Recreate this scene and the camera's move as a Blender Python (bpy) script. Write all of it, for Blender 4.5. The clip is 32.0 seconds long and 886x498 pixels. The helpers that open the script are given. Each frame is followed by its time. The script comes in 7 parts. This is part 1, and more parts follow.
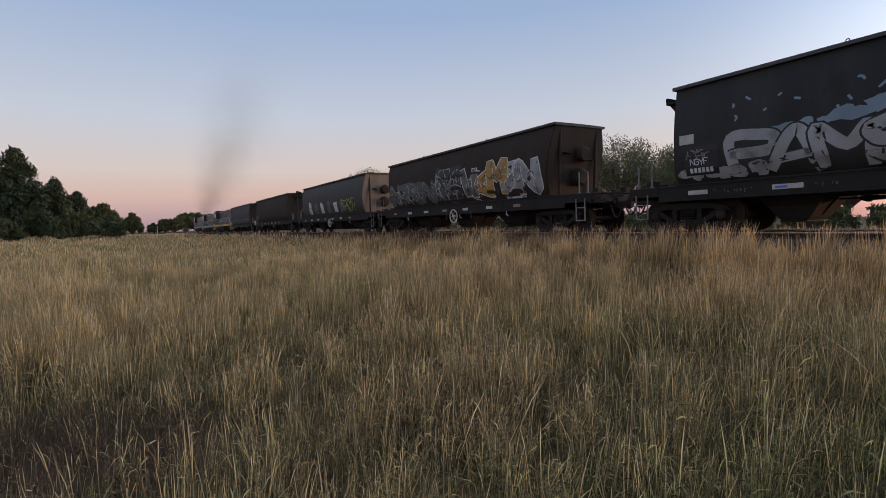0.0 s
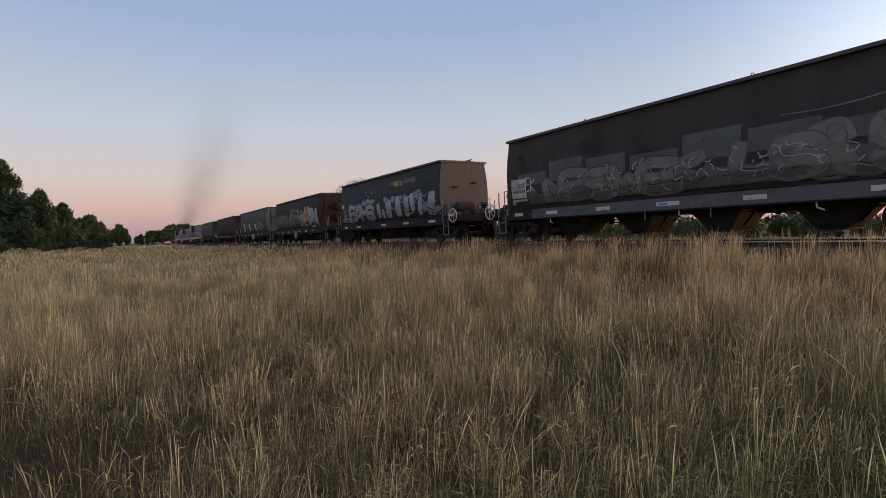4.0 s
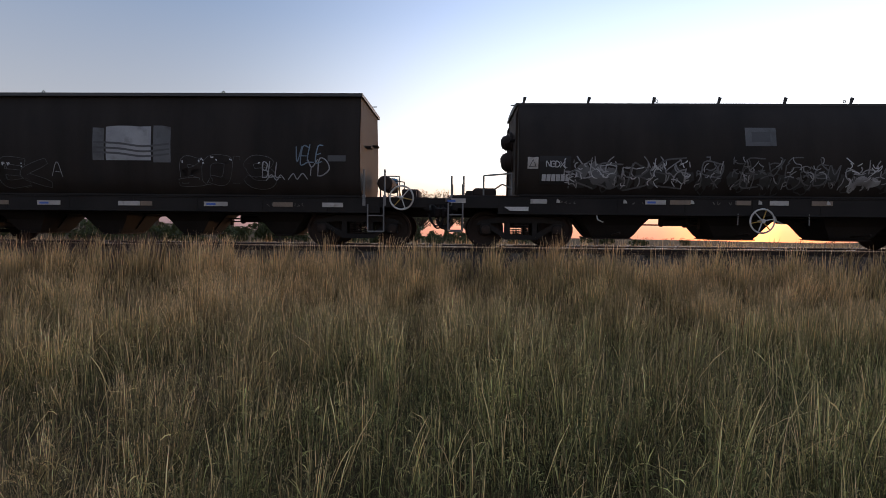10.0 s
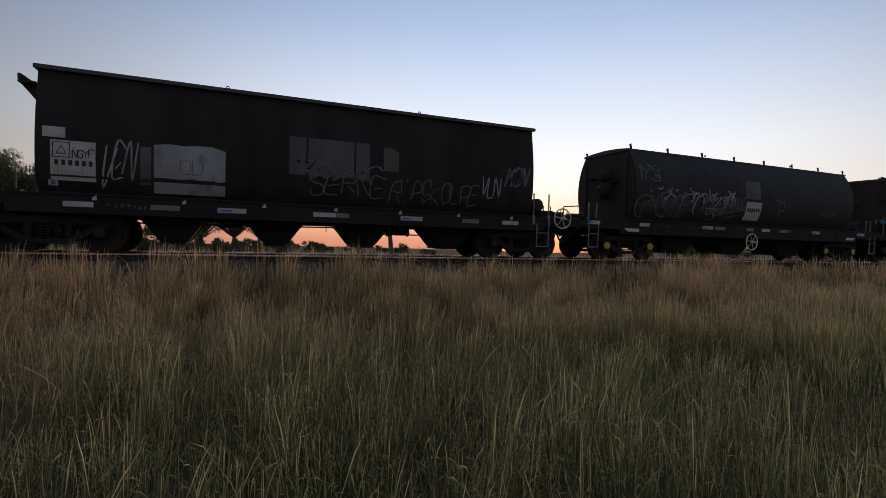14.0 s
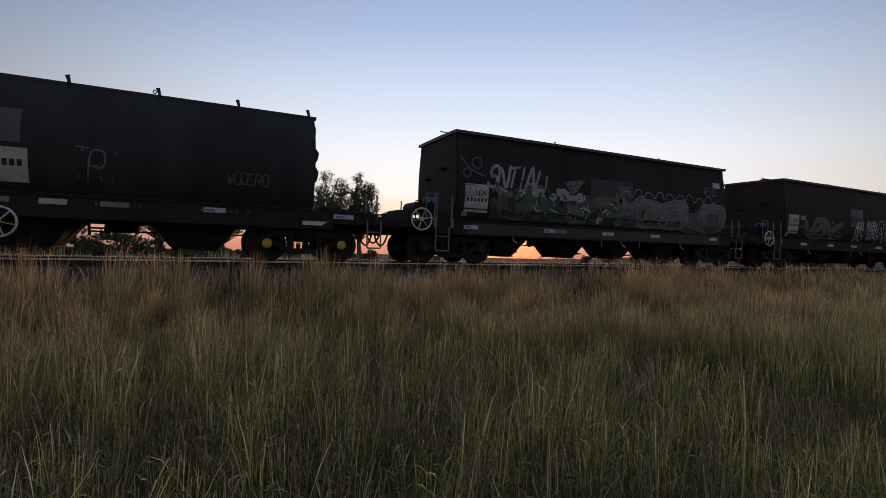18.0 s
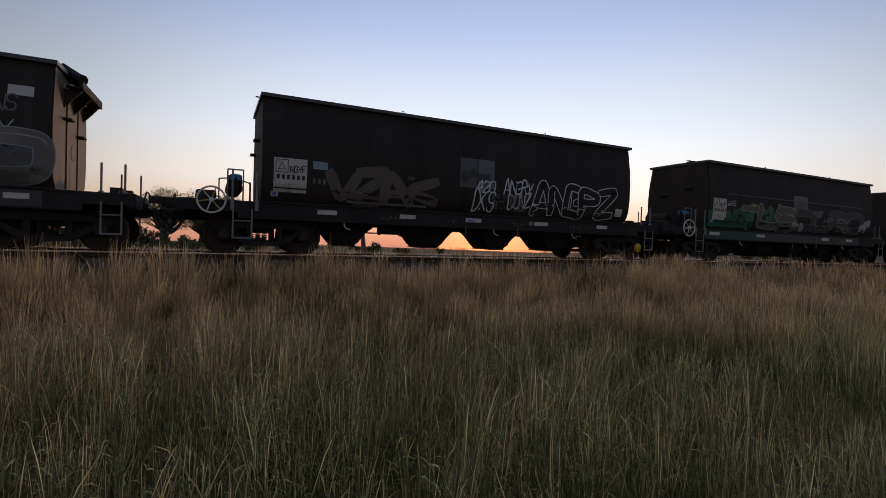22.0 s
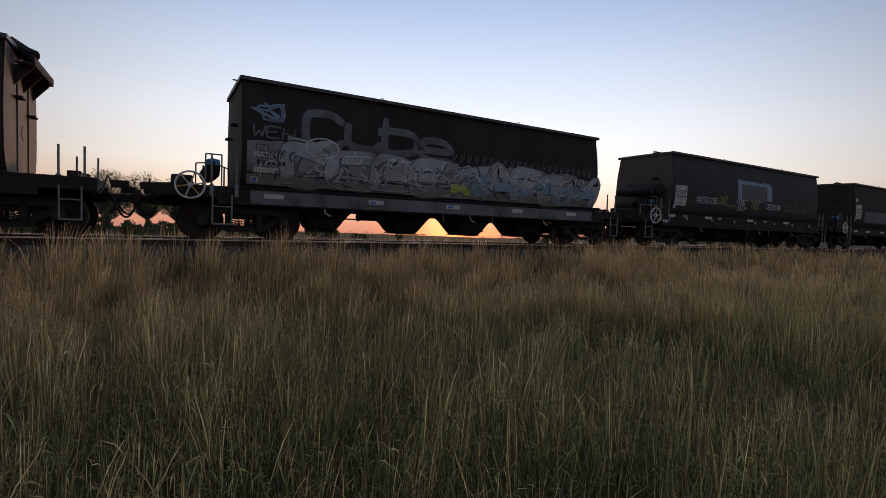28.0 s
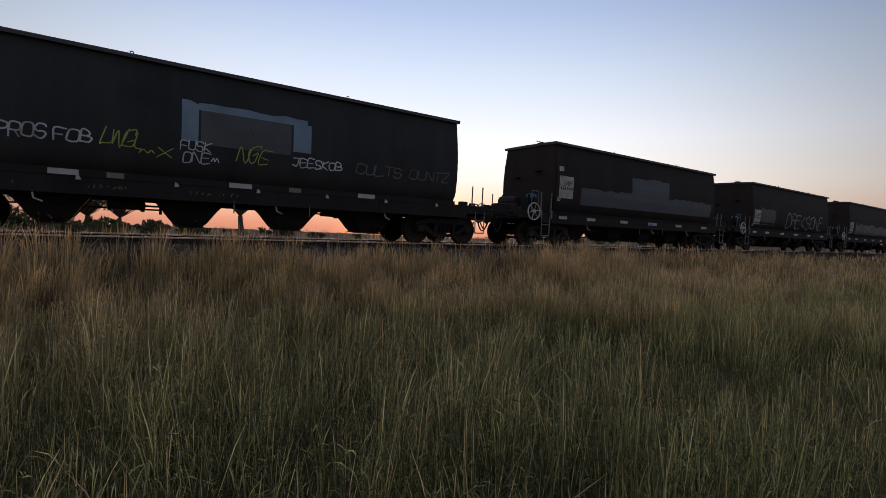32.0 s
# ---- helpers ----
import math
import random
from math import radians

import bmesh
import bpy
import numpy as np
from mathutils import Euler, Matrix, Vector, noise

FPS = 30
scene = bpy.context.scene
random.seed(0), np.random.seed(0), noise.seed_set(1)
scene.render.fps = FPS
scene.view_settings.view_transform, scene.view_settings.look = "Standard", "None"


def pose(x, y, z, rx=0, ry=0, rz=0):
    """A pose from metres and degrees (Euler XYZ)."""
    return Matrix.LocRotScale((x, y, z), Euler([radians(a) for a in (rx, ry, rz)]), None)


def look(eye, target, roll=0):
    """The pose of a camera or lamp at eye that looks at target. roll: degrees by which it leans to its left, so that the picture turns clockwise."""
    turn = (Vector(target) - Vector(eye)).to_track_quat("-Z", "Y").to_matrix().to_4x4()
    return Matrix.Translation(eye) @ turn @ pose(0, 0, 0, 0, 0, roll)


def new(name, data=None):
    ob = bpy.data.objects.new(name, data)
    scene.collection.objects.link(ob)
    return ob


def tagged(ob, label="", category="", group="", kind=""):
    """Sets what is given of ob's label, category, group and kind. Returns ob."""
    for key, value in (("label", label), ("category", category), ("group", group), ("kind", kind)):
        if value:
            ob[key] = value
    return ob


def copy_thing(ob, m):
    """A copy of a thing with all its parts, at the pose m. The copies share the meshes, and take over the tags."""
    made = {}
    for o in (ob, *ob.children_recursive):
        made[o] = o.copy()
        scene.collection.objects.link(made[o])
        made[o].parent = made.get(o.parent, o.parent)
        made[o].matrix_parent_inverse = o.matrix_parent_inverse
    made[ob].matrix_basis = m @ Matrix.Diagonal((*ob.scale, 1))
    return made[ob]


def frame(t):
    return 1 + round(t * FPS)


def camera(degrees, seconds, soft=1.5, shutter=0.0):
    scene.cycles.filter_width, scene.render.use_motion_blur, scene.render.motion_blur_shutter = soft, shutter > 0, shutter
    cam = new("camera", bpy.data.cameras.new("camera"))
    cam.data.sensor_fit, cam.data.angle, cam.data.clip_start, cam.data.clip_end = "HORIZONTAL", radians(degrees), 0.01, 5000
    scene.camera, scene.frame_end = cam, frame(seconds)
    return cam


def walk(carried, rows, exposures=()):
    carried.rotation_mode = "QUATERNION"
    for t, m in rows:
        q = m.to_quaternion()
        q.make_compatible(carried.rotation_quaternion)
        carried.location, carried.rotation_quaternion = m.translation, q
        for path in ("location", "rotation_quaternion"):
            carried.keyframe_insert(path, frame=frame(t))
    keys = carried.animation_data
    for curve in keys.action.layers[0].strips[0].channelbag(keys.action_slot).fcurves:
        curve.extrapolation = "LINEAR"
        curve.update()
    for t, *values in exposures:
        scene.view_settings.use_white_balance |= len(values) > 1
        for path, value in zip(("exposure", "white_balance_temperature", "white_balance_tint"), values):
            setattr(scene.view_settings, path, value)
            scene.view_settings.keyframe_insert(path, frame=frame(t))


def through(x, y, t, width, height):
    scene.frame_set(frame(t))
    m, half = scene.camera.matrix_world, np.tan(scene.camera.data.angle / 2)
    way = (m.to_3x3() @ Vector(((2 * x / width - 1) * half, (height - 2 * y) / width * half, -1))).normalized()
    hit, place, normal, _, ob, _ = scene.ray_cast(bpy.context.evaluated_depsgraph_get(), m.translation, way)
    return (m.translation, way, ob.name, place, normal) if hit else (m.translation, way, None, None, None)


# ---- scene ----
# path of the hand-held camera: seconds, yaw to the left of the line across the track, pitch, roll
PATH = [
    (0.0, 58.08, -3.31, -2.18), (0.5, 58.26, -3.35, -2.14), (1.0, 58.42, -3.28, -2.13), (1.5, 58.61, -3.13, -2.1),
    (2.0, 58.66, -2.85, -2.08), (2.5, 58.75, -2.54, -2.09), (4.5, 55.34, -2.19, -2.29), (5.0, 52.98, -2.42, -1.99),
    (5.5, 49.87, -2.56, -1.96), (6.0, 46.15, -2.84, -1.76), (6.5, 42.53, -2.88, -1.61), (7.0, 38.76, -2.86, -1.43),
    (7.5, 33.87, -2.82, -1.08), (8.0, 28.08, -2.7, -0.79), (8.5, 21.48, -2.7, -0.44), (9.0, 14.78, -2.85, -0.06),
    (9.5, 8.13, -2.93, 0.38), (10.0, 1.6, -2.83, 0.55), (10.5, -4.36, -2.58, 0.74), (11.0, -9.56, -2.23, 0.97),
    (11.5, -13.41, -2.0, 1.11), (12.0, -16.29, -1.82, 1.29), (12.5, -18.53, -1.65, 1.45), (13.0, -20.23, -1.52, 1.52),
    (13.5, -21.38, -1.41, 1.63), (14.0, -22.18, -1.32, 1.63), (14.5, -22.81, -1.2, 1.65), (16.5, -24.92, -0.71, 1.81),
    (17.0, -25.22, -0.67, 1.83), (17.5, -25.52, -0.62, 1.81), (18.0, -25.83, -0.53, 1.83), (18.5, -25.86, -0.33, 1.88),
    (19.0, -25.76, -0.25, 1.88), (19.5, -25.52, -0.24, 1.81), (20.0, -25.37, -0.28, 1.83), (20.5, -25.12, -0.46, 1.9),
    (21.0, -24.87, -0.66, 1.91), (21.5, -25.03, -0.95, 1.91), (22.0, -25.39, -1.34, 2.04), (22.5, -25.38, -1.71, 2.08),
    (23.0, -25.29, -1.92, 2.06), (23.5, -25.37, -2.09, 1.99), (24.0, -25.7, -2.27, 1.98), (24.5, -26.43, -2.36, 2.02),
    (25.0, -27.35, -2.46, 1.98), (25.5, -28.21, -2.53, 2.02), (27.5, -29.97, -2.85, 2.02), (28.0, -30.31, -2.87, 2.15),
    (28.5, -30.71, -2.87, 2.18), (29.0, -31.12, -2.83, 2.28), (29.5, -31.57, -2.73, 2.46), (30.0, -31.98, -2.65, 2.51),
    (30.5, -32.44, -2.64, 2.52), (31.0, -32.98, -2.63, 2.52), (31.5, -33.84, -2.63, 2.59), (32.0, -35.22, -2.71, 2.75),
]
# how far the train has run along the track: seconds, metres
RUN = [
    (0.0, 11.27), (1.0, 5.51), (2.0, -0.23), (2.5, -3.1), (4.5, -14.47), (5.0, -17.27), (6.0, -22.76), (7.0, -28.16),
    (8.0, -33.47), (9.0, -38.67), (10.0, -43.85), (11.0, -49.07), (12.0, -54.28), (13.0, -59.52), (14.0, -64.77), (14.5, -67.37),
    (16.5, -77.63), (17.0, -80.18), (18.0, -85.32), (19.0, -90.52), (20.0, -95.71), (21.0, -100.86), (22.0, -105.97), (23.0, -111.09),
    (24.0, -116.2), (25.0, -121.3), (25.5, -123.86), (27.5, -134.04), (28.0, -136.59), (29.0, -141.71), (30.0, -146.84), (31.0, -151.99),
    (32.0, -157.18),
]
EYE = 1.6          # camera over the field
RAIL = 1.05        # top of the rails
TRACK = 13.35      # the track's centre line runs along x at this y

cam = camera(85.18, 32.0, soft=0.9)


def eye_pose(yaw, pitch, roll):
    right = Matrix.Rotation(radians(yaw), 4, "Z") @ Matrix.Rotation(radians(90 + pitch), 4, "X") @ Matrix.Rotation(radians(roll), 4, "Z")
    return Matrix.Translation((0, 0, EYE)) @ right


walk(cam, [(t, eye_pose(a, b, c)) for t, a, b, c in PATH],
     exposures=[(0, 0.0), (5, -0.03), (7.0, -0.10), (9.0, -0.14), (9.75, -0.26), (11, -0.66), (13, -0.95), (16, -1.05), (20, -1.02), (26, -0.95), (32, -0.95)])

# ---- sky and sun ----
SUN_AZ, SUN_EL = radians(-30.8), radians(-0.6)
SUN_DIR = Vector((-math.sin(SUN_AZ) * math.cos(SUN_EL), math.cos(SUN_AZ) * math.cos(SUN_EL), math.sin(SUN_EL)))


def sky():
    world = bpy.data.worlds.new("dusk_sky")
    world.use_nodes = True
    scene.world = world
    nt = world.node_tree
    nt.nodes.clear()
    N, L = nt.nodes.new, nt.links.new
    out, bg = N("ShaderNodeOutputWorld"), N("ShaderNodeBackground")
    tc = N("ShaderNodeTexCoord")
    sep = N("ShaderNodeSeparateXYZ")
    L(tc.outputs["Generated"], sep.inputs[0])
    ramps = []
    for stops in (
        # away from the sun: lilac earth shadow, pink belt, blue above
        [(0.0, (0.12, 0.10, 0.12)), (0.495, (0.30, 0.23, 0.27)), (0.512, (0.50, 0.34, 0.36)), (0.53, (0.65, 0.46, 0.41)), (0.555, (0.66, 0.57, 0.54)), (0.60, (0.55, 0.59, 0.68)),
         (0.69, (0.33, 0.44, 0.65)), (0.80, (0.30, 0.39, 0.60)), (1.0, (0.27, 0.35, 0.55))],
        # towards the sun: orange rim, pale yellow, white, blue above
        [(0.0, (0.20, 0.12, 0.09)), (0.480, (1.3, 0.52, 0.34)), (0.495, (1.65, 0.68, 0.42)), (0.512, (2.0, 1.12, 0.72)), (0.53, (2.05, 1.58, 1.22)), (0.55, (2.1, 1.93, 1.76)), (0.59, (1.92, 1.95, 2.04)), (0.646, (1.42, 1.60, 1.93)),
         (0.70, (0.97, 1.20, 1.72)), (0.80, (0.52, 0.70, 1.10)), (1.0, (0.30, 0.40, 0.62))],
    ):
        r = N("ShaderNodeValToRGB")
        r.color_ramp.interpolation = "LINEAR"
        el = r.color_ramp.elements
        while len(el) < len(stops):
            el.new(0.5)
        for e, (p, c) in zip(el, stops):
            e.position, e.color = p, (*c, 1)
        ramps.append(r)
    m = N("ShaderNodeMapRange")
    m.inputs[1].default_value, m.inputs[2].default_value = -1, 1
    L(sep.outputs[2], m.inputs[0])
    for r in ramps:
        L(m.outputs[0], r.inputs[0])
    dot = N("ShaderNodeVectorMath")
    dot.operation = "DOT_PRODUCT"
    dot.inputs[1].default_value = SUN_DIR
    L(tc.outputs["Generated"], dot.inputs[0])
    side = N("ShaderNodeMapRange")
    side.interpolation_type = "SMOOTHSTEP"
    side.inputs[1].default_value, side.inputs[2].default_value = -0.05, 1.0
    L(dot.outputs["Value"], side.inputs[0])
    mix = N("ShaderNodeMix")
    mix.data_type = "RGBA"
    near = N("ShaderNodeMath")
    near.operation = "POWER"
    near.inputs[1].default_value = 4.5
    L(side.outputs[0], near.inputs[0])
    L(near.outputs[0], mix.inputs[0])
    L(ramps[0].outputs[0], mix.inputs[6])
    L(ramps[1].outputs[0], mix.inputs[7])
    # the sun's disc, with a small glow
    top = mix.outputs[2]
    for low, high, colour in ((math.cos(radians(9)), 1.0, (1.6, 0.40, 0.03)), (math.cos(radians(3.0)), 1.0, (1.6, 0.50, 0.10))):
        g = N("ShaderNodeMapRange")
        g.interpolation_type = "SMOOTHSTEP"
        g.inputs[1].default_value, g.inputs[2].default_value = low, high
        L(dot.outputs["Value"], g.inputs[0])
        add = N("ShaderNodeMix")
        add.data_type, add.blend_type = "RGBA", "ADD"
        add.clamp_factor = False
        L(g.outputs[0], add.inputs[0])
        L(top, add.inputs[6])
        add.inputs[7].default_value = (*colour, 1)
        top = add.outputs[2]
    air = N("ShaderNodeTexSky")
    air.sky_type, air.sun_disc = "NISHITA", False
    air.sun_elevation, air.sun_rotation = SUN_EL, -SUN_AZ
    soft = N("ShaderNodeMix")
    soft.data_type, soft.blend_type = "RGBA", "ADD"
    soft.inputs[0].default_value = 0.03
    L(top, soft.inputs[6])
    L(air.outputs[0], soft.inputs[7])
    L(soft.outputs[2], bg.inputs[0])
    bg.inputs[1].default_value = 1.0
    L(bg.outputs[0], out.inputs[0])


sky()
lamp = bpy.data.lights.new("sun", "SUN")
lamp.energy, lamp.angle, lamp.color = 0.9, radians(0.6), (1.0, 0.52, 0.26)
sun = new("sun", lamp)
sun.matrix_world = look((0, 0, 0), -SUN_DIR)
sun.location = (60, 120, 40)


# ---- materials ----
def shader(name, base, rough=0.6, metal=0.0, scale=6.0, vary=0.35, grain=60.0, bump=0.15, dirt=None, dirt_at=0.55, streak=False, per_object=0.0, sheen=0.5):
    """A weathered surface: base colour with coarse and fine variation, optional dirt or rust patches, and fine relief."""
    mat = bpy.data.materials.new(name)
    mat.use_nodes = True
    nt = mat.node_tree
    N, L = nt.nodes.new, nt.links.new
    b = nt.nodes["Principled BSDF"]
    b.inputs["Roughness"].default_value, b.inputs["Metallic"].default_value = rough, metal
    b.inputs["Specular IOR Level"].default_value = sheen
    tc = N("ShaderNodeTexCoord")
    big, fine = N("ShaderNodeTexNoise"), N("ShaderNodeTexNoise")
    big.inputs["Scale"].default_value, fine.inputs["Scale"].default_value = scale / 6.0, grain
    big.inputs["Detail"].default_value, fine.inputs["Detail"].default_value = 6, 3
    if streak:
        mp = N("ShaderNodeMapping")
        mp.inputs["Scale"].default_value = (3.0, 3.0, 0.35)
        L(tc.outputs["Object"], mp.inputs[0])
        L(mp.outputs[0], big.inputs[0])
    else:
        L(tc.outputs["Object"], big.inputs[0])
    L(tc.outputs["Object"], fine.inputs[0])
    mixv = N("ShaderNodeMix")
    mixv.inputs[0].default_value = 0.35
    L(big.outputs[0], mixv.inputs[2])
    L(fine.outputs[0], mixv.inputs[3])
    span = N("ShaderNodeMapRange")
    span.inputs[1].default_value, span.inputs[2].default_value = 0.3, 0.7
    span.inputs[3].default_value, span.inputs[4].default_value = 1 - vary, 1 + vary
    L(mixv.outputs[0], span.inputs[0])
    col = N("ShaderNodeVectorMath")
    col.operation = "SCALE"
    col.inputs[0].default_value = base
    L(span.outputs[0], col.inputs["Scale"])
    top = col.outputs[0]
    if per_object:
        oi = N("ShaderNodeObjectInfo")
        r = N("ShaderNodeMapRange")
        r.inputs[3].default_value, r.inputs[4].default_value = 1 - per_object, 1 + per_object
        L(oi.outputs["Random"], r.inputs[0])
        c2 = N("ShaderNodeVectorMath")
        c2.operation = "SCALE"
        L(top, c2.inputs[0])
        L(r.outputs[0], c2.inputs["Scale"])
        top = c2.outputs[0]
    if dirt:
        spots = N("ShaderNodeTexNoise")
        spots.inputs["Scale"].default_value, spots.inputs["Detail"].default_value = scale / 3.5, 8
        L(tc.outputs["Object"], spots.inputs[0])
        cut = N("ShaderNodeMapRange")
        cut.inputs[1].default_value, cut.inputs[2].default_value = dirt_at, dirt_at + 0.16
        L(spots.outputs[0], cut.inputs[0])
        dm = N("ShaderNodeMix")
        dm.data_type = "RGBA"
        L(cut.outputs[0], dm.inputs[0])
        L(top, dm.inputs[6])
        dm.inputs[7].default_value = (*dirt, 1)
        top = dm.outputs[2]
    L(top, b.inputs["Base Color"])
    rr = N("ShaderNodeMapRange")
    rr.inputs[3].default_value, rr.inputs[4].default_value = max(rough - 0.12, 0.05), min(rough + 0.15, 1)
    L(big.outputs[0], rr.inputs[0])
    L(rr.outputs[0], b.inputs["Roughness"])
    bp = N("ShaderNodeBump")
    bp.inputs["Strength"].default_value, bp.inputs["Distance"].default_value = bump, 0.01
    L(fine.outputs[0], bp.inputs["Height"])
    L(bp.outputs[0], b.inputs["Normal"])
    return mat


M_BLACK = shader("sooty_black_paint", (0.034, 0.028, 0.024), 0.65, scale=3, vary=0.45, sheen=0.12, dirt=(0.026, 0.023, 0.021), dirt_at=0.56, streak=True)
M_BROWN = shader("dusty_brown_paint", (0.046, 0.033, 0.025), 0.7, sheen=0.15, scale=3, vary=0.35, dirt=(0.035, 0.030, 0.028), dirt_at=0.54, streak=True)
M_GREY = shader("weathered_grey_paint", (0.060, 0.055, 0.050), 0.65, sheen=0.3, scale=3, vary=0.35, dirt=(0.05, 0.042, 0.036), dirt_at=0.56, streak=True)
M_TAN = shader("faded_tan_paint", (0.21, 0.17, 0.135), 0.6, scale=3, vary=0.25, dirt=(0.11, 0.08, 0.06), dirt_at=0.56, streak=True)
M_END = shader("dust_covered_end_plate", (0.095, 0.066, 0.050), 0.65, scale=5, vary=0.25, dirt=(0.07, 0.05, 0.038), dirt_at=0.55, streak=True)
M_LIP = shader("grey_roof_edge", (0.055, 0.052, 0.05), 0.5, scale=6, vary=0.3)
M_DUST = shader("dust_grey_paint", (0.058, 0.048, 0.040), 0.7, scale=3, vary=0.4, sheen=0.15, dirt=(0.03, 0.025, 0.022), dirt_at=0.54, streak=True)
M_ROOF = shader("grimy_roof", (0.035, 0.03, 0.026), 0.6, scale=6, vary=0.4)
M_FRAME = shader("grimy_underframe", (0.023, 0.020, 0.018), 0.75, sheen=0.25, scale=6, vary=0.5, dirt=(0.026, 0.018, 0.013), dirt_at=0.6)
M_RUST = shader("rusty_steel", (0.038, 0.025, 0.019), 0.75, sheen=0.3, scale=9, vary=0.5, dirt=(0.016, 0.012, 0.010), dirt_at=0.55)
M_STEEL = shader("worn_bright_steel", (0.55, 0.50, 0.45), 0.22, 0.9, scale=10, vary=0.25)
M_WHEELPAINT = shader("chalky_white_paint", (0.62, 0.60, 0.56), 0.6, scale=9, vary=0.3, dirt=(0.3, 0.2, 0.13), dirt_at=0.6)
M_OCHRE = shader("ochre_paint", (0.50, 0.30, 0.07), 0.55, scale=9, vary=0.25)
M_MARK = shader("reflective_white_strip", (0.50, 0.47, 0.43), 0.4, scale=20, vary=0.25, dirt=(0.30, 0.26, 0.21), dirt_at=0.58)
M_MARKDIRTY = shader("soiled_reflective_strip", (0.24, 0.18, 0.13), 0.5, scale=20, vary=0.3)
M_BLUE = shader("blue_marker_paint", (0.07, 0.16, 0.55), 0.45, scale=20, vary=0.2)
M_YELLOW = shader("yellow_axlebox_paint", (0.60, 0.42, 0.02), 0.5, scale=20, vary=0.2)
M_BLUEBOX = shader("blue_brake_valve_paint", (0.05, 0.22, 0.42), 0.45, scale=12, vary=0.25)
M_RUBBER = shader("black_rubber_hose", (0.018, 0.018, 0.018), 0.6, scale=12, vary=0.3)
M_LOCO_DARK = shader("navy_locomotive_paint", (0.012, 0.013, 0.022), 0.4, scale=3, vary=0.3)
M_LOCO_BLUE = shader("blue_locomotive_paint", (0.015, 0.035, 0.14), 0.4, scale=3, vary=0.25)
M_LOCO_YELLOW = shader("yellow_locomotive_paint", (0.62, 0.40, 0.03), 0.4, scale=3, vary=0.2)
M_LOCO_WHITE = shader("pale_grey_locomotive_paint", (0.45, 0.45, 0.43), 0.45, scale=3, vary=0.2)
M_GLASS = shader("dark_cab_glass", (0.02, 0.022, 0.025), 0.08, scale=2, vary=0.1, bump=0.0)
# spray paints
S_WHITE = shader("white_spray_paint", (0.60, 0.61, 0.62), 0.6, scale=9, vary=0.30, dirt=(0.30, 0.29, 0.28), dirt_at=0.56)
S_SILVER = shader("silver_spray_paint", (0.33, 0.33, 0.33), 0.45, scale=7, vary=0.35, dirt=(0.15, 0.14, 0.13), dirt_at=0.54)
S_WORN = shader("worn_silver_roller_paint", (0.22, 0.215, 0.205), 0.5, scale=6, vary=0.45, dirt=(0.09, 0.085, 0.08), dirt_at=0.55)
S_DULL = shader("faded_grey_spray_paint", (0.13, 0.13, 0.13), 0.6, scale=7, vary=0.45, dirt=(0.06, 0.055, 0.05), dirt_at=0.52)
S_FAINT = shader("ghosted_spray_paint", (0.085, 0.085, 0.085), 0.6, scale=7, vary=0.4)
S_GHOST = shader("grey_overpaint", (0.040, 0.038, 0.036), 0.65, scale=5, vary=0.35)
S_BLACK = shader("black_spray_paint", (0.014, 0.014, 0.015), 0.5, scale=7, vary=0.3)
S_BLUE = shader("pale_blue_spray_paint", (0.20, 0.27, 0.33), 0.55, scale=7, vary=0.35)
S_SLATE = shader("slate_blue_roller_paint", (0.075, 0.088, 0.105), 0.55, scale=5, vary=0.3)
S_GREEN = shader("green_spray_paint", (0.016, 0.115, 0.058), 0.55, scale=4, vary=0.5, dirt=(0.014, 0.05, 0.03), dirt_at=0.52)
S_PINE = shader("soiled_green_spray_paint", (0.014, 0.055, 0.032), 0.65, scale=4, vary=0.5, dirt=(0.02, 0.018, 0.016), dirt_at=0.5)
S_LIME = shader("lime_spray_paint", (0.42, 0.50, 0.09), 0.5, scale=7, vary=0.3)
S_TAN = shader("faded_tan_spray_paint", (0.17, 0.15, 0.13), 0.65, scale=6, vary=0.4, dirt=(0.09, 0.08, 0.07), dirt_at=0.54)
S_BROWN = shader("brown_spray_paint", (0.11, 0.082, 0.066), 0.6, scale=5, vary=0.35)
S_ORANGE = shader("orange_spray_paint", (0.45, 0.24, 0.05), 0.6, scale=7, vary=0.35, dirt=(0.22, 0.17, 0.12), dirt_at=0.56)
S_OLIVE = shader("olive_spray_paint", (0.10, 0.12, 0.08), 0.6, scale=6, vary=0.4)
M_BALLAST = shader("dark_ballast_stone", (0.085, 0.072, 0.064), 0.9, sheen=0.1, scale=12, vary=0.5, bump=0.4, grain=40)
M_SLEEPER = shader("grey_timber_sleeper", (0.13, 0.105, 0.085), 0.8, scale=9, vary=0.4)
M_BARK = shader("grey_brown_bark", (0.115, 0.088, 0.068), 0.85, scale=12, vary=0.45, bump=0.5, grain=25)
M_POST = shader("pale_post_paint", (0.55, 0.53, 0.50), 0.6)


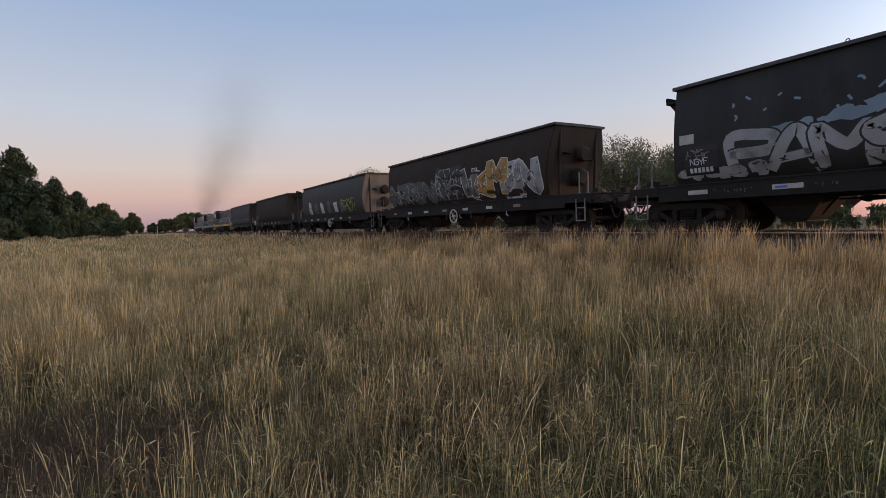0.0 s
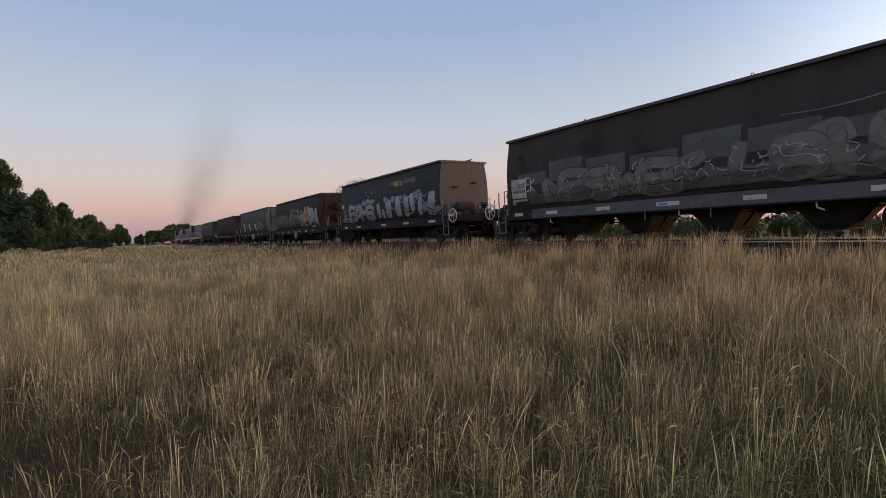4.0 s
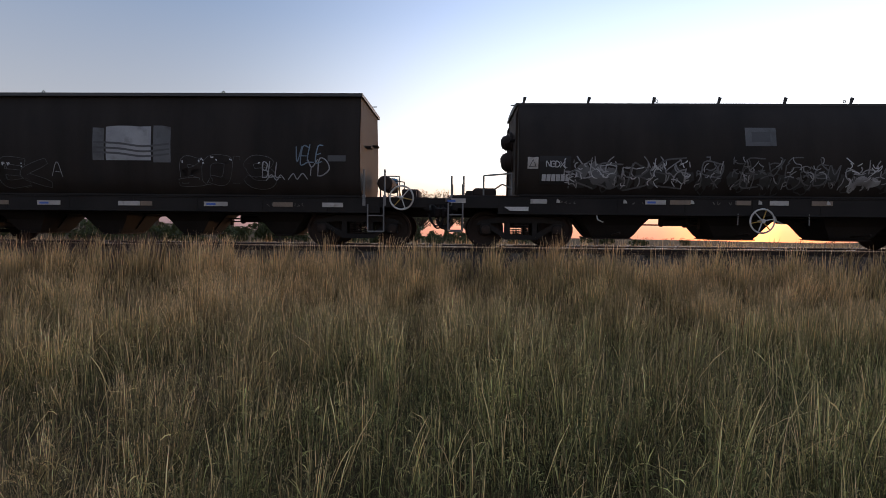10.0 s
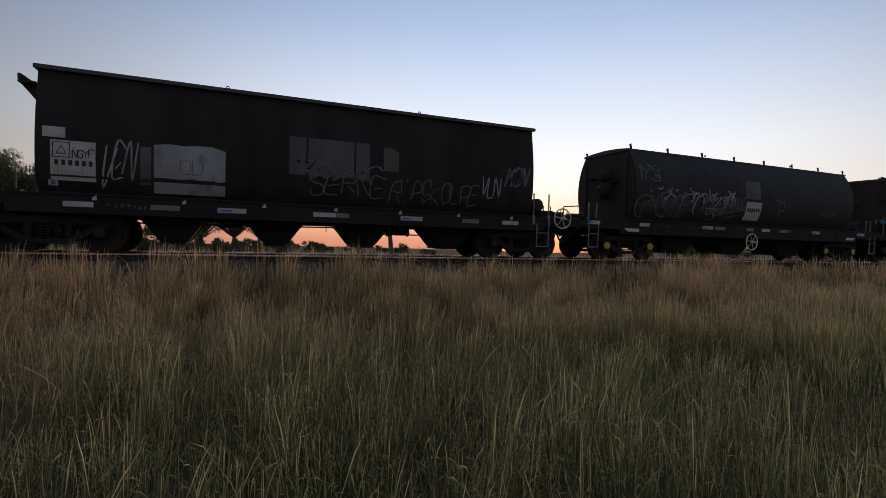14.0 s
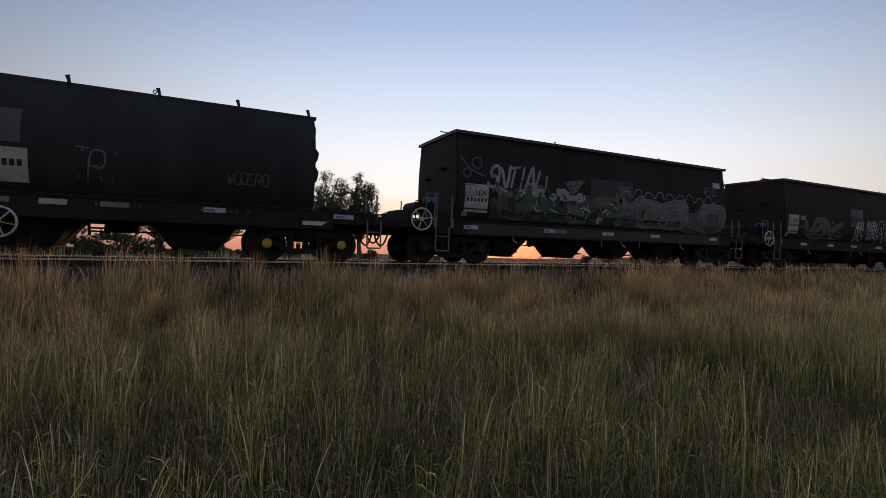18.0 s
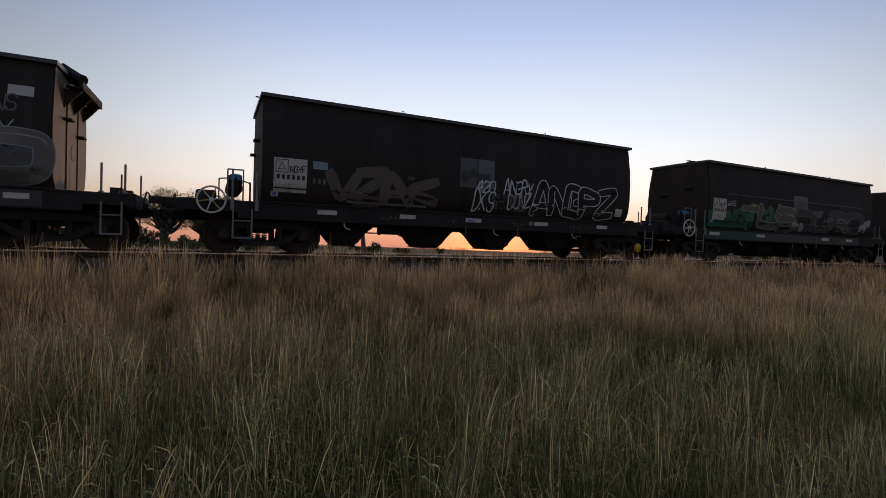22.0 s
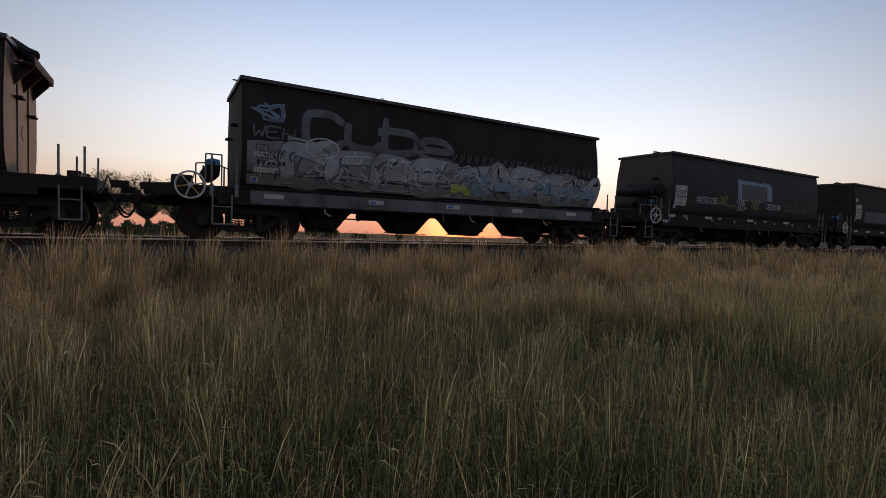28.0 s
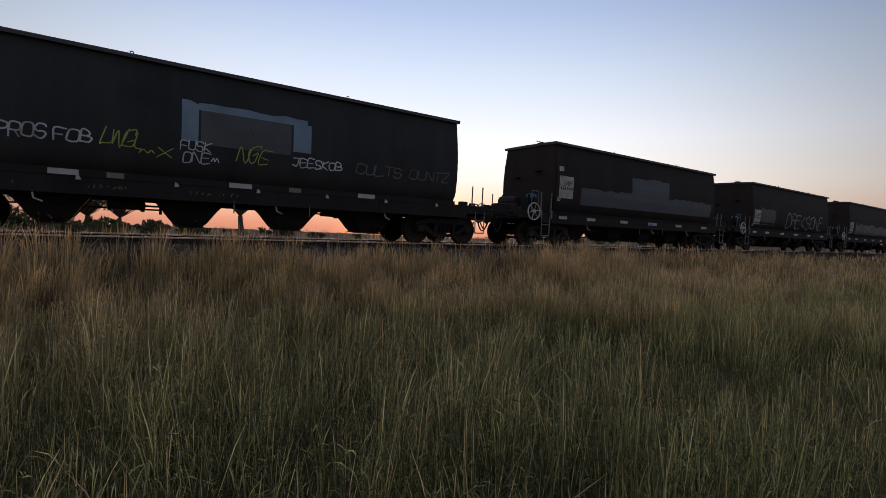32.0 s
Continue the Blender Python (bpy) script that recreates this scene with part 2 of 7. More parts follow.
def smoke_shader():
    """Thin soot: each puff is dense in its middle and fades towards its rim; uv holds the place in the puff and its density."""
    mat = bpy.data.materials.new("thin_exhaust_soot")
    mat.use_nodes = True
    nt = mat.node_tree
    N, L = nt.nodes.new, nt.links.new
    b = nt.nodes["Principled BSDF"]
    b.inputs["Base Color"].default_value = (0.085, 0.06, 0.05, 1)
    b.inputs["Roughness"].default_value = 1.0
    b.inputs["Specular IOR Level"].default_value = 0.0
    uv, sep = N("ShaderNodeUVMap"), N("ShaderNodeSeparateXYZ")
    uv.uv_map = "puff"
    L(uv.outputs[0], sep.inputs[0])
    fade = N("ShaderNodeMapRange")
    fade.interpolation_type = "SMOOTHSTEP"
    fade.inputs[1].default_value, fade.inputs[2].default_value, fade.inputs[3].default_value, fade.inputs[4].default_value = 0.0, 1.0, 1.0, 0.0
    L(sep.outputs[0], fade.inputs[0])
    tc, no = N("ShaderNodeTexCoord"), N("ShaderNodeTexNoise")
    no.inputs["Scale"].default_value, no.inputs["Detail"].default_value = 0.5, 4
    L(tc.outputs["Object"], no.inputs[0])
    wisp = N("ShaderNodeMapRange")
    wisp.inputs[1].default_value, wisp.inputs[2].default_value, wisp.inputs[3].default_value, wisp.inputs[4].default_value = 0.3, 0.7, 0.7, 1.2
    L(no.outputs[0], wisp.inputs[0])
    a, c = N("ShaderNodeMath"), N("ShaderNodeMath")
    a.operation = c.operation = "MULTIPLY"
    L(fade.outputs[0], a.inputs[0])
    L(sep.outputs[1], a.inputs[1])
    L(a.outputs[0], c.inputs[0])
    L(wisp.outputs[0], c.inputs[1])
    L(c.outputs[0], b.inputs["Alpha"])
    return mat


M_SMOKE = smoke_shader()
M_SLATE = shader("slate_black_paint", (0.036, 0.036, 0.035), 0.6, scale=3, vary=0.45, sheen=0.2, dirt=(0.026, 0.023, 0.020), dirt_at=0.55, streak=True)


def leaf_shader(name, dark, light, through=0.25):
    mat = bpy.data.materials.new(name)
    mat.use_nodes = True
    nt = mat.node_tree
    N, L = nt.nodes.new, nt.links.new
    b, out = nt.nodes["Principled BSDF"], nt.nodes["Material Output"]
    b.inputs["Roughness"].default_value = 0.6
    geo, noise_, tc = N("ShaderNodeNewGeometry"), N("ShaderNodeTexNoise"), N("ShaderNodeTexCoord")
    noise_.inputs["Scale"].default_value = 0.6
    L(tc.outputs["Object"], noise_.inputs[0])
    m = N("ShaderNodeMix")
    m.inputs[0].default_value = 0.5
    L(geo.outputs["Random Per Island"], m.inputs[2])
    L(noise_.outputs[0], m.inputs[3])
    r = N("ShaderNodeMix")
    r.data_type = "RGBA"
    L(m.outputs[0], r.inputs[0])
    r.inputs[6].default_value, r.inputs[7].default_value = (*dark, 1), (*light, 1)
    L(r.outputs[2], b.inputs["Base Color"])
    tr, mx = N("ShaderNodeBsdfTranslucent"), N("ShaderNodeMixShader")
    L(r.outputs[2], tr.inputs[0])
    mx.inputs[0].default_value = through
    L(b.outputs[0], mx.inputs[1])
    L(tr.outputs[0], mx.inputs[2])
    L(mx.outputs[0], out.inputs[0])
    return mat


M_GUM = leaf_shader("gum_leaves", (0.09, 0.095, 0.042), (0.24, 0.24, 0.11), 0.5)
M_PINE = leaf_shader("cypress_foliage", (0.026, 0.040, 0.017), (0.075, 0.095, 0.036), 0.2)
M_SHRUB = leaf_shader("shrub_foliage", (0.045, 0.055, 0.020), (0.125, 0.135, 0.045))
M_HAZYTREE = leaf_shader("distant_scrub", (0.035, 0.030, 0.024), (0.075, 0.06, 0.042), 0.1)


def grass_shader():
    """Grass blades: uv holds a chance number and the height along the blade; patches of green and of straw by place."""
    mat = bpy.data.materials.new("dry_grass")
    mat.use_nodes = True
    nt = mat.node_tree
    N, L = nt.nodes.new, nt.links.new
    b, out = nt.nodes["Principled BSDF"], nt.nodes["Material Output"]
    b.inputs["Roughness"].default_value = 0.65
    b.inputs["Specular IOR Level"].default_value = 0.3
    uv, sep = N("ShaderNodeUVMap"), N("ShaderNodeSeparateXYZ")
    uv.uv_map = "blade"
    L(uv.outputs[0], sep.inputs[0])
    tc, patch = N("ShaderNodeTexCoord"), N("ShaderNodeTexNoise")
    patch.inputs["Scale"].default_value, patch.inputs["Detail"].default_value = 0.33, 4
    L(tc.outputs["Object"], patch.inputs[0])

    def ramp(stops):
        r = N("ShaderNodeValToRGB")
        el = r.color_ramp.elements
        while len(el) < len(stops):
            el.new(0.5)
        for e, (p, c) in zip(el, stops):
            e.position, e.color = p, (*c, 1)
        return r

    # tips pale like seed heads; dark roots are shade between stems put into colour
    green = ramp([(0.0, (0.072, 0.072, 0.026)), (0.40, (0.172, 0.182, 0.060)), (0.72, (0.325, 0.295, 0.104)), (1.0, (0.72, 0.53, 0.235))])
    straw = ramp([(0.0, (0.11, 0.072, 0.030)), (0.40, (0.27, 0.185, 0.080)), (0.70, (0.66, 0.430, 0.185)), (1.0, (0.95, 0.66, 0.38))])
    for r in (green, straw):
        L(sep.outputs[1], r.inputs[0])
    # greener where the patch noise is low; single blades differ
    a = N("ShaderNodeMath")
    a.operation = "MULTIPLY_ADD"
    a.inputs[1].default_value = 0.80
    L(sep.outputs[0], a.inputs[0])
    L(patch.outputs[0], a.inputs[2])
    cut = N("ShaderNodeMapRange")
    cut.inputs[1].default_value, cut.inputs[2].default_value = 0.62, 1.15
    L(a.outputs[0], cut.inputs[0])
    m = N("ShaderNodeMix")
    m.data_type = "RGBA"
    L(cut.outputs[0], m.inputs[0])
    L(green.outputs[0], m.inputs[6])
    L(straw.outputs[0], m.inputs[7])
    # tussock to tussock and blade to blade lightness
    tuft, two = N("ShaderNodeUVMap"), N("ShaderNodeSeparateXYZ")
    tuft.uv_map = "tuft"
    L(tuft.outputs[0], two.inputs[0])
    geo = N("ShaderNodeNewGeometry")
    sq = N("ShaderNodeMath")
    sq.operation = "POWER"
    sq.inputs[1].default_value = 2.2
    L(geo.outputs["Random Per Island"], sq.inputs[0])
    br = N("ShaderNodeMapRange")
    br.inputs[3].default_value, br.inputs[4].default_value = 0.18, 3.0
    L(sq.outputs[0], br.inputs[0])
    even = N("ShaderNodeMix")
    even.inputs[2].default_value = 1.22
    L(two.outputs[1], even.inputs[0])
    L(br.outputs[0], even.inputs[3])
    tl = N("ShaderNodeMapRange")
    tl.inputs[3].default_value, tl.inputs[4].default_value = 0.52, 1.44
    L(two.outputs[0], tl.inputs[0])
    sp = N("ShaderNodeMath")
    sp.operation = "MULTIPLY"
    L(even.outputs[0], sp.inputs[0])
    L(tl.outputs[0], sp.inputs[1])
    c = N("ShaderNodeVectorMath")
    c.operation = "SCALE"
    L(m.outputs[2], c.inputs[0])
    L(sp.outputs[0], c.inputs["Scale"])
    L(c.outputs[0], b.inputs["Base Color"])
    tr, mx = N("ShaderNodeBsdfTranslucent"), N("ShaderNodeMixShader")
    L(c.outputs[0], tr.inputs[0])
    mx.inputs[0].default_value = 0.3
    L(b.outputs[0], mx.inputs[1])
    L(tr.outputs[0], mx.inputs[2])
    L(mx.outputs[0], out.inputs[0])
    return mat


M_WEED = shader("dead_reddish_weed_stalks", (0.17, 0.105, 0.072), 0.9, sheen=0.1, scale=5, vary=0.5)
M_GRASS = grass_shader()
M_SOIL = shader("bare_soil_with_litter", (0.11, 0.075, 0.04), 0.95, sheen=0.05, scale=4, vary=0.45, bump=0.6, grain=30, dirt=(0.19, 0.13, 0.06), dirt_at=0.5)


# ---- mesh helpers ----
class Solid:
    """Collects points and faces of one mesh."""

    def __init__(self):
        self.v, self.f = [], []

    def add(self, verts, faces):
        n = len(self.v)
        self.v += [tuple(p) for p in verts]
        self.f += [tuple(n + i for i in f) for f in faces]
        return self

    def box(self, x0, x1, y0, y1, z0, z1, c=0.0):
        """A box; c rounds its edges off by a chamfer."""
        if c <= 0:
            v = [(x, y, z) for z in (z0, z1) for y in (y0, y1) for x in (x0, x1)]
            return self.add(v, [(0, 2, 3, 1), (4, 5, 7, 6), (0, 1, 5, 4), (2, 6, 7, 3), (0, 4, 6, 2), (1, 3, 7, 5)])
        ring = lambda a, b, d, e: [(a + c, d), (b - c, d), (b, d + c), (b, e - c), (b - c, e), (a + c, e), (a, e - c), (a, d + c)]
        r0 = ring(x0 + c, x1 - c, y0 + c, y1 - c)
        r1 = ring(x0, x1, y0, y1)
        v = [(x, y, z0) for x, y in r0] + [(x, y, z0 + c) for x, y in r1] + [(x, y, z1 - c) for x, y in r1] + [(x, y, z1) for x, y in r0]
        f = [tuple(range(7, -1, -1)), tuple(range(24, 32))]
        for k in range(3):
            f += [(8 * k + i, 8 * k + (i + 1) % 8, 8 * k + 8 + (i + 1) % 8, 8 * k + 8 + i) for i in range(8)]
        return self.add(v, f)

    def rod(self, a, b, r0, r1=None, n=8):
        r1 = r0 if r1 is None else r1
        a, b = Vector(a), Vector(b)
        w = (b - a).normalized()
        u = w.orthogonal().normalized()
        t = w.cross(u)
        v = [p + (u * math.cos(2 * math.pi * i / n) + t * math.sin(2 * math.pi * i / n)) * r for p, r in ((a, r0), (b, r1)) for i in range(n)]
        f = [(i, (i + 1) % n, n + (i + 1) % n, n + i) for i in range(n)] + [tuple(range(n - 1, -1, -1)), tuple(range(n, 2 * n))]
        return self.add(v, f)

    def pipe(self, pts, r, n=6):
        for a, b in zip(pts, pts[1:]):
            self.rod(a, b, r, n=n)
        return self

    def hose(self, pts, r, n=7):
        """One bent round tube through the points."""
        p = [Vector(q) for q in pts]
        rings = []
        for i, c in enumerate(p):
            d = (p[min(i + 1, len(p) - 1)] - p[max(i - 1, 0)]).normalized()
            u = d.cross(Vector((0, 1, 0.01))).normalized()
            w = d.cross(u)
            rings.append([c + (u * math.cos(2 * math.pi * k / n) + w * math.sin(2 * math.pi * k / n)) * r for k in range(n)])
        return self.loft(rings)

    def turned(self, axis_pts, profile, n=20):
        """A turned shape: profile of (along, radius) about the line from axis_pts[0] towards axis_pts[1]."""
        o, d = Vector(axis_pts[0]), (Vector(axis_pts[1]) - Vector(axis_pts[0])).normalized()
        u = d.orthogonal().normalized()
        t = d.cross(u)
        v = [o + d * s + (u * math.cos(2 * math.pi * i / n) + t * math.sin(2 * math.pi * i / n)) * r for s, r in profile for i in range(n)]
        f = []
        for k in range(len(profile) - 1):
            f += [(k * n + i, k * n + (i + 1) % n, (k + 1) * n + (i + 1) % n, (k + 1) * n + i) for i in range(n)]
        f += [tuple(range(n - 1, -1, -1)), tuple(range((len(profile) - 1) * n, len(profile) * n))]
        return self.add(v, f)

    def ring(self, centre, normal, r, tube, n=24, k=6):
        c, w = Vector(centre), Vector(normal).normalized()
        u = w.orthogonal().normalized()
        t = w.cross(u)
        v = []
        for i in range(n):
            a = 2 * math.pi * i / n
            d = u * math.cos(a) + t * math.sin(a)
            v += [c + d * (r + tube * math.cos(2 * math.pi * j / k)) + w * tube * math.sin(2 * math.pi * j / k) for j in range(k)]
        f = [(i * k + j, ((i + 1) % n) * k + j, ((i + 1) % n) * k + (j + 1) % k, i * k + (j + 1) % k) for i in range(n) for j in range(k)]
        return self.add(v, f)

    def prism(self, outline, y0, y1):
        """An outline in x and z, carried from y0 to y1."""
        n = len(outline)
        v = [(x, y0, z) for x, z in outline] + [(x, y1, z) for x, z in outline]
        f = [(i, (i + 1) % n, n + (i + 1) % n, n + i) for i in range(n)] + [tuple(range(n - 1, -1, -1)), tuple(range(n, 2 * n))]
        return self.add(v, f)

    def loft(self, rings):
        """Closed rings of equal length, joined one to the next, with capped ends."""
        n = len(rings[0])
        f = []
        for k in range(len(rings) - 1):
            f += [(k * n + i, k * n + (i + 1) % n, (k + 1) * n + (i + 1) % n, (k + 1) * n + i) for i in range(n)]
        f += [tuple(range(n - 1, -1, -1)), tuple(range((len(rings) - 1) * n, len(rings) * n))]
        return self.add([p for r in rings for p in r], f)

    def mesh(self, name, mat, smooth=False):
        me = bpy.data.meshes.new(name)
        me.from_pydata(self.v, [], self.f)
        bm = bmesh.new()
        bm.from_mesh(me)
        bmesh.ops.recalc_face_normals(bm, faces=bm.faces)
        bm.to_mesh(me)
        bm.free()
        me.materials.append(mat)
        if smooth:
            me.shade_smooth()
            me.set_sharp_from_angle(angle=radians(35))
        return me


def part(name, solid, mat, parent, label="", smooth=False):
    """One mesh object under a thing or under a part."""
    ob = new(name, solid.mesh(name, mat, smooth) if isinstance(solid, Solid) else solid)
    ob.parent = parent
    if label:
        ob["label"] = label
    return ob


# ---- ground ----
def ground_z(x, y):
    """Height of the field: level, with a low bank under the track."""
    y = np.asarray(y, float)
    d = np.abs(y - TRACK)
    bank = np.clip((6.8 - d) / 4.0, 0, 1)
    bank = bank * bank * (3 - 2 * bank)
    roll = 0.06 * np.sin(np.asarray(x) * 0.21 + 1.0) * np.cos(y * 0.27) + 0.035 * np.sin(np.asarray(x) * 0.9 + y * 0.7)
    far = np.hypot(x, y)
    # the plain beyond the track falls away a little
    side = np.asarray(x, float) / np.maximum(y, 1.0)
    fall = 0.0235 * np.clip(far - 30, 0, 5000) * np.clip((y - 20) / 40, 0, 1) * np.clip((side + 0.62) / 0.4, 0, 1) * np.clip((1.5 - side) / 0.7, 0, 1)
    # and the field's far west side rises
    xx = np.asarray(x, float)
    rise = np.clip((-xx - 30) / 80, 0, 1) * np.clip((11 - y) / 6, 0, 1) * (0.28 + 0.043 * np.clip(6 - y, 0, 30))
    return bank * 0.36 + roll * np.clip(1 - far / 80, 0, 1) - fall + rise


def ground():
    xs = np.concatenate([-np.geomspace(4000, 26, 34), np.arange(-25, 25.1, 1.0), np.geomspace(26, 4000, 34)])
    ys = np.concatenate([-np.geomspace(4000, 26, 20), np.arange(-25, 25.1, 0.8), np.geomspace(26, 4000, 30)])
    X, Y = np.meshgrid(xs, ys, indexing="ij")
    Z = ground_z(X, Y)
    n, m = X.shape
    co = np.stack([X, Y, Z], -1).reshape(-1, 3)
    i, j = np.meshgrid(np.arange(n - 1), np.arange(m - 1), indexing="ij")
    a = (i * m + j).ravel()
    me = bpy.data.meshes.new("ground")
    me.from_pydata(co.tolist(), [], np.stack([a, a + m, a + m + 1, a + 1], 1).tolist())
    me.materials.append(M_SOIL)
    me.shade_smooth()
    tagged(new("ground", me), "level field of dry soil and grass litter", "ground", kind="structure")


ground()


# ---- track ----
def track():
    bed = Solid()
    half = [(-2.45, 0.22), (-1.55, 0.80), (1.55, 0.80), (2.45, 0.22)]
    bed.add([(x, TRACK + a, b) for x in (-700, 700) for a, b in half], [(0, 1, 5, 4), (1, 2, 6, 5), (2, 3, 7, 6)])
    tagged(part("ballast_bed", bed, M_BALLAST, None), "dark stone ballast bank under the rails", "ballast", kind="structure")
    # loose stones on the near shoulder
    rng = np.random.default_rng(5)
    stones = Solid()
    for _ in range(5200):
        x, a = rng.uniform(-26, 34), rng.uniform(-2.45, -0.9)
        z = np.interp(a, [-2.45, -1.55, 0], [0.22, 0.80, 0.80])
        r = rng.uniform(0.025, 0.06)
        p = Vector((x, TRACK + a, z))
        d = [Vector(q) * r * rng.uniform(0.7, 1.2) for q in ((1, 0, 0), (-0.4, 0.9, 0), (-0.4, -0.9, 0), (0, 0, 0.9), (0.1, 0, -0.6))]
        stones.add([p + q for q in d], [(0, 1, 3), (1, 2, 3), (2, 0, 3), (1, 0, 4), (2, 1, 4), (0, 2, 4)])
    me = bpy.data.meshes.new("ballast_stones")
    me.from_pydata(stones.v, [], stones.f)
    me.materials.append(M_BALLAST)
    tagged(new("ballast_stones", me), "scattered grey ballast stones beside the rails", "stones", kind="stuff")
    for side in (-1, 1):
        y = TRACK + side * 0.7525
        sec = [(-0.065, 0.0), (0.065, 0.0), (0.065, 0.012), (0.012, 0.03), (0.012, 0.11), (0.034, 0.122), (0.034, 0.153), (0.028, 0.158), (-0.028, 0.158), (-0.034, 0.153), (-0.034, 0.122), (-0.012, 0.11), (-0.012, 0.03), (-0.065, 0.012)]
        rail = Solid().loft([[(x, y + a, RAIL - 0.158 + b) for a, b in sec] for x in (-700, 700)])
        ob = tagged(part("rail", rail, M_RUST, None), "rusty steel rail with a bright worn head", "rail", "rails of the track", "structure")
        head = Solid().box(-700, 700, y - 0.037, y + 0.037, RAIL - 0.030, RAIL + 0.002)
        part("rail_head", head, M_STEEL, ob, "polished running surface")
    sl = Solid().box(-0.115, 0.115, -1.2, 1.2, 0, 0.14, 0.012).mesh("sleeper", M_SLEEPER)
    root = tagged(new("sleepers"), "weathered timber sleepers under the rails", "sleepers", kind="structure")
    for k in range(120):
        s = new("sleeper", sl)
        s.parent, s.location = root, (-32 + k * 0.62, TRACK + random.uniform(-0.03, 0.03), RAIL - 0.158 - 0.14)


track()


# ---- grass ----
def blades(points, height, width, chance, rng, lean=0.075, seg=3, seed_head=True, fan=None, head=1.7):
    """Vertices, faces and uv of one stem at each point; seg rows of points and a tip."""
    n = len(points)
    az = rng.uniform(0, 2 * np.pi, n)
    wind = np.array([0.38, 0.25])
    d = np.stack([np.cos(az), np.sin(az)], 1) * rng.uniform(0.1, 0.8, (n, 1)) + wind * rng.uniform(0.2, 1.3, (n, 1))
    if fan is not None:
        d = d * 0.7 + fan * 1.0
    q = rng.random(n)
    limp = np.where(q < 0.025, 4.5, np.where(q < 0.16, 2.4, 1.0))
    bend = d * (height * lean * limp * rng.uniform(0.4, 2.0, n))[:, None]
    face = rng.uniform(0, np.pi, n)
    side = np.stack([np.cos(face), np.sin(face), np.zeros(n)], 1)
    ts = {2: np.array([0, 0.74, 1]), 3: np.array([0, 0.45, 0.80, 1])}[seg]
    sag = np.clip(0.03 + 0.05 * limp, 0, 0.36)
    rows = []
    headed = rng.random(n) < 0.6
    for k, t in enumerate(ts[:-1]):
        c = np.empty((n, 3))
        c[:, :2] = points[:, :2] + bend * t ** 2
        c[:, 2] = points[:, 2] + height * (t - sag * t * t)
        w = width * (1 - 0.5 * t)
        if seed_head and t > 0.7:
            w = np.where(headed, width * head, w)
        rows += [c - side * (w / 2)[:, None], c + side * (w / 2)[:, None]]
    tip = np.empty((n, 3))
    tip[:, :2] = points[:, :2] + bend
    tip[:, 2] = points[:, 2] + height * (1 - sag)
    rows.append(tip)
    per = 2 * seg + 1
    co = np.stack(rows, 1).reshape(-1, 3)
    base = (np.arange(n) * per)[:, None]
    tris = []
    for k in range(seg - 1):
        a = 2 * k
        tris += [[a, a + 1, a + 3], [a, a + 3, a + 2]]
    a = 2 * (seg - 1)
    tris.append([a, a + 1, a + 2])
    tri = (base[:, :, None] + np.array(tris)[None]).reshape(-1, 3)
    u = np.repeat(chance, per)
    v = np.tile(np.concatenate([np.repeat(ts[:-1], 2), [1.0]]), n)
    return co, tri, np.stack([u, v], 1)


def leaflets(points, height, width, chance, rng, long):
    """Short curling leaves that leave the stems at all heights: one thin bent strip each."""
    n = len(points)
    t = rng.uniform(0.12, 0.80, n)
    az = rng.uniform(0, 2 * np.pi, n)
    d = np.stack([np.cos(az), np.sin(az)], 1)
    ln = long * rng.uniform(0.5, 1.6, n)
    rise = rng.uniform(0.2, 1.15, n)
    a = np.empty((n, 3))
    a[:, :2] = points[:, :2] + rng.normal(0, 0.012, (n, 2))
    a[:, 2] = points[:, 2] + height * t
    m, e = a.copy(), a.copy()
    m[:, :2] += d * (ln * 0.42)[:, None]
    m[:, 2] += ln * 0.62 * rise
    e[:, :2] += d * (ln * 0.95)[:, None]
    e[:, 2] += ln * (1.15 * rise - 0.25)
    side = np.stack([-d[:, 1], d[:, 0], rng.normal(0, 0.5, n)], 1) * (width * rng.uniform(0.6, 1.3, n))[:, None]
    co = np.stack([a, m - side * 0.5, m + side * 0.5, e], 1).reshape(-1, 3)
    tri = ((np.arange(n) * 4)[:, None, None] + np.array([[0, 1, 2], [1, 3, 2]])[None]).reshape(-1, 3)
    # low leaves take the ramp's darker root colours, which hold painted shade
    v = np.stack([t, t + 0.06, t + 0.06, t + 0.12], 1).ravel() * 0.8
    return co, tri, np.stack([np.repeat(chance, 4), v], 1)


def patchy(x, y, s, seed):
    """Smooth chance field between about 0 and 1."""
    r = np.random.default_rng(seed)
    out = np.zeros_like(x)
    for k in range(6):
        a, f, p = r.uniform(0, 2 * np.pi), s * r.uniform(0.5, 1.9), r.uniform(0, 6.28)
        out += np.sin((x * np.cos(a) + y * np.sin(a)) * f + p)
    return np.clip(0.5 + out / 6.0, 0, 1)


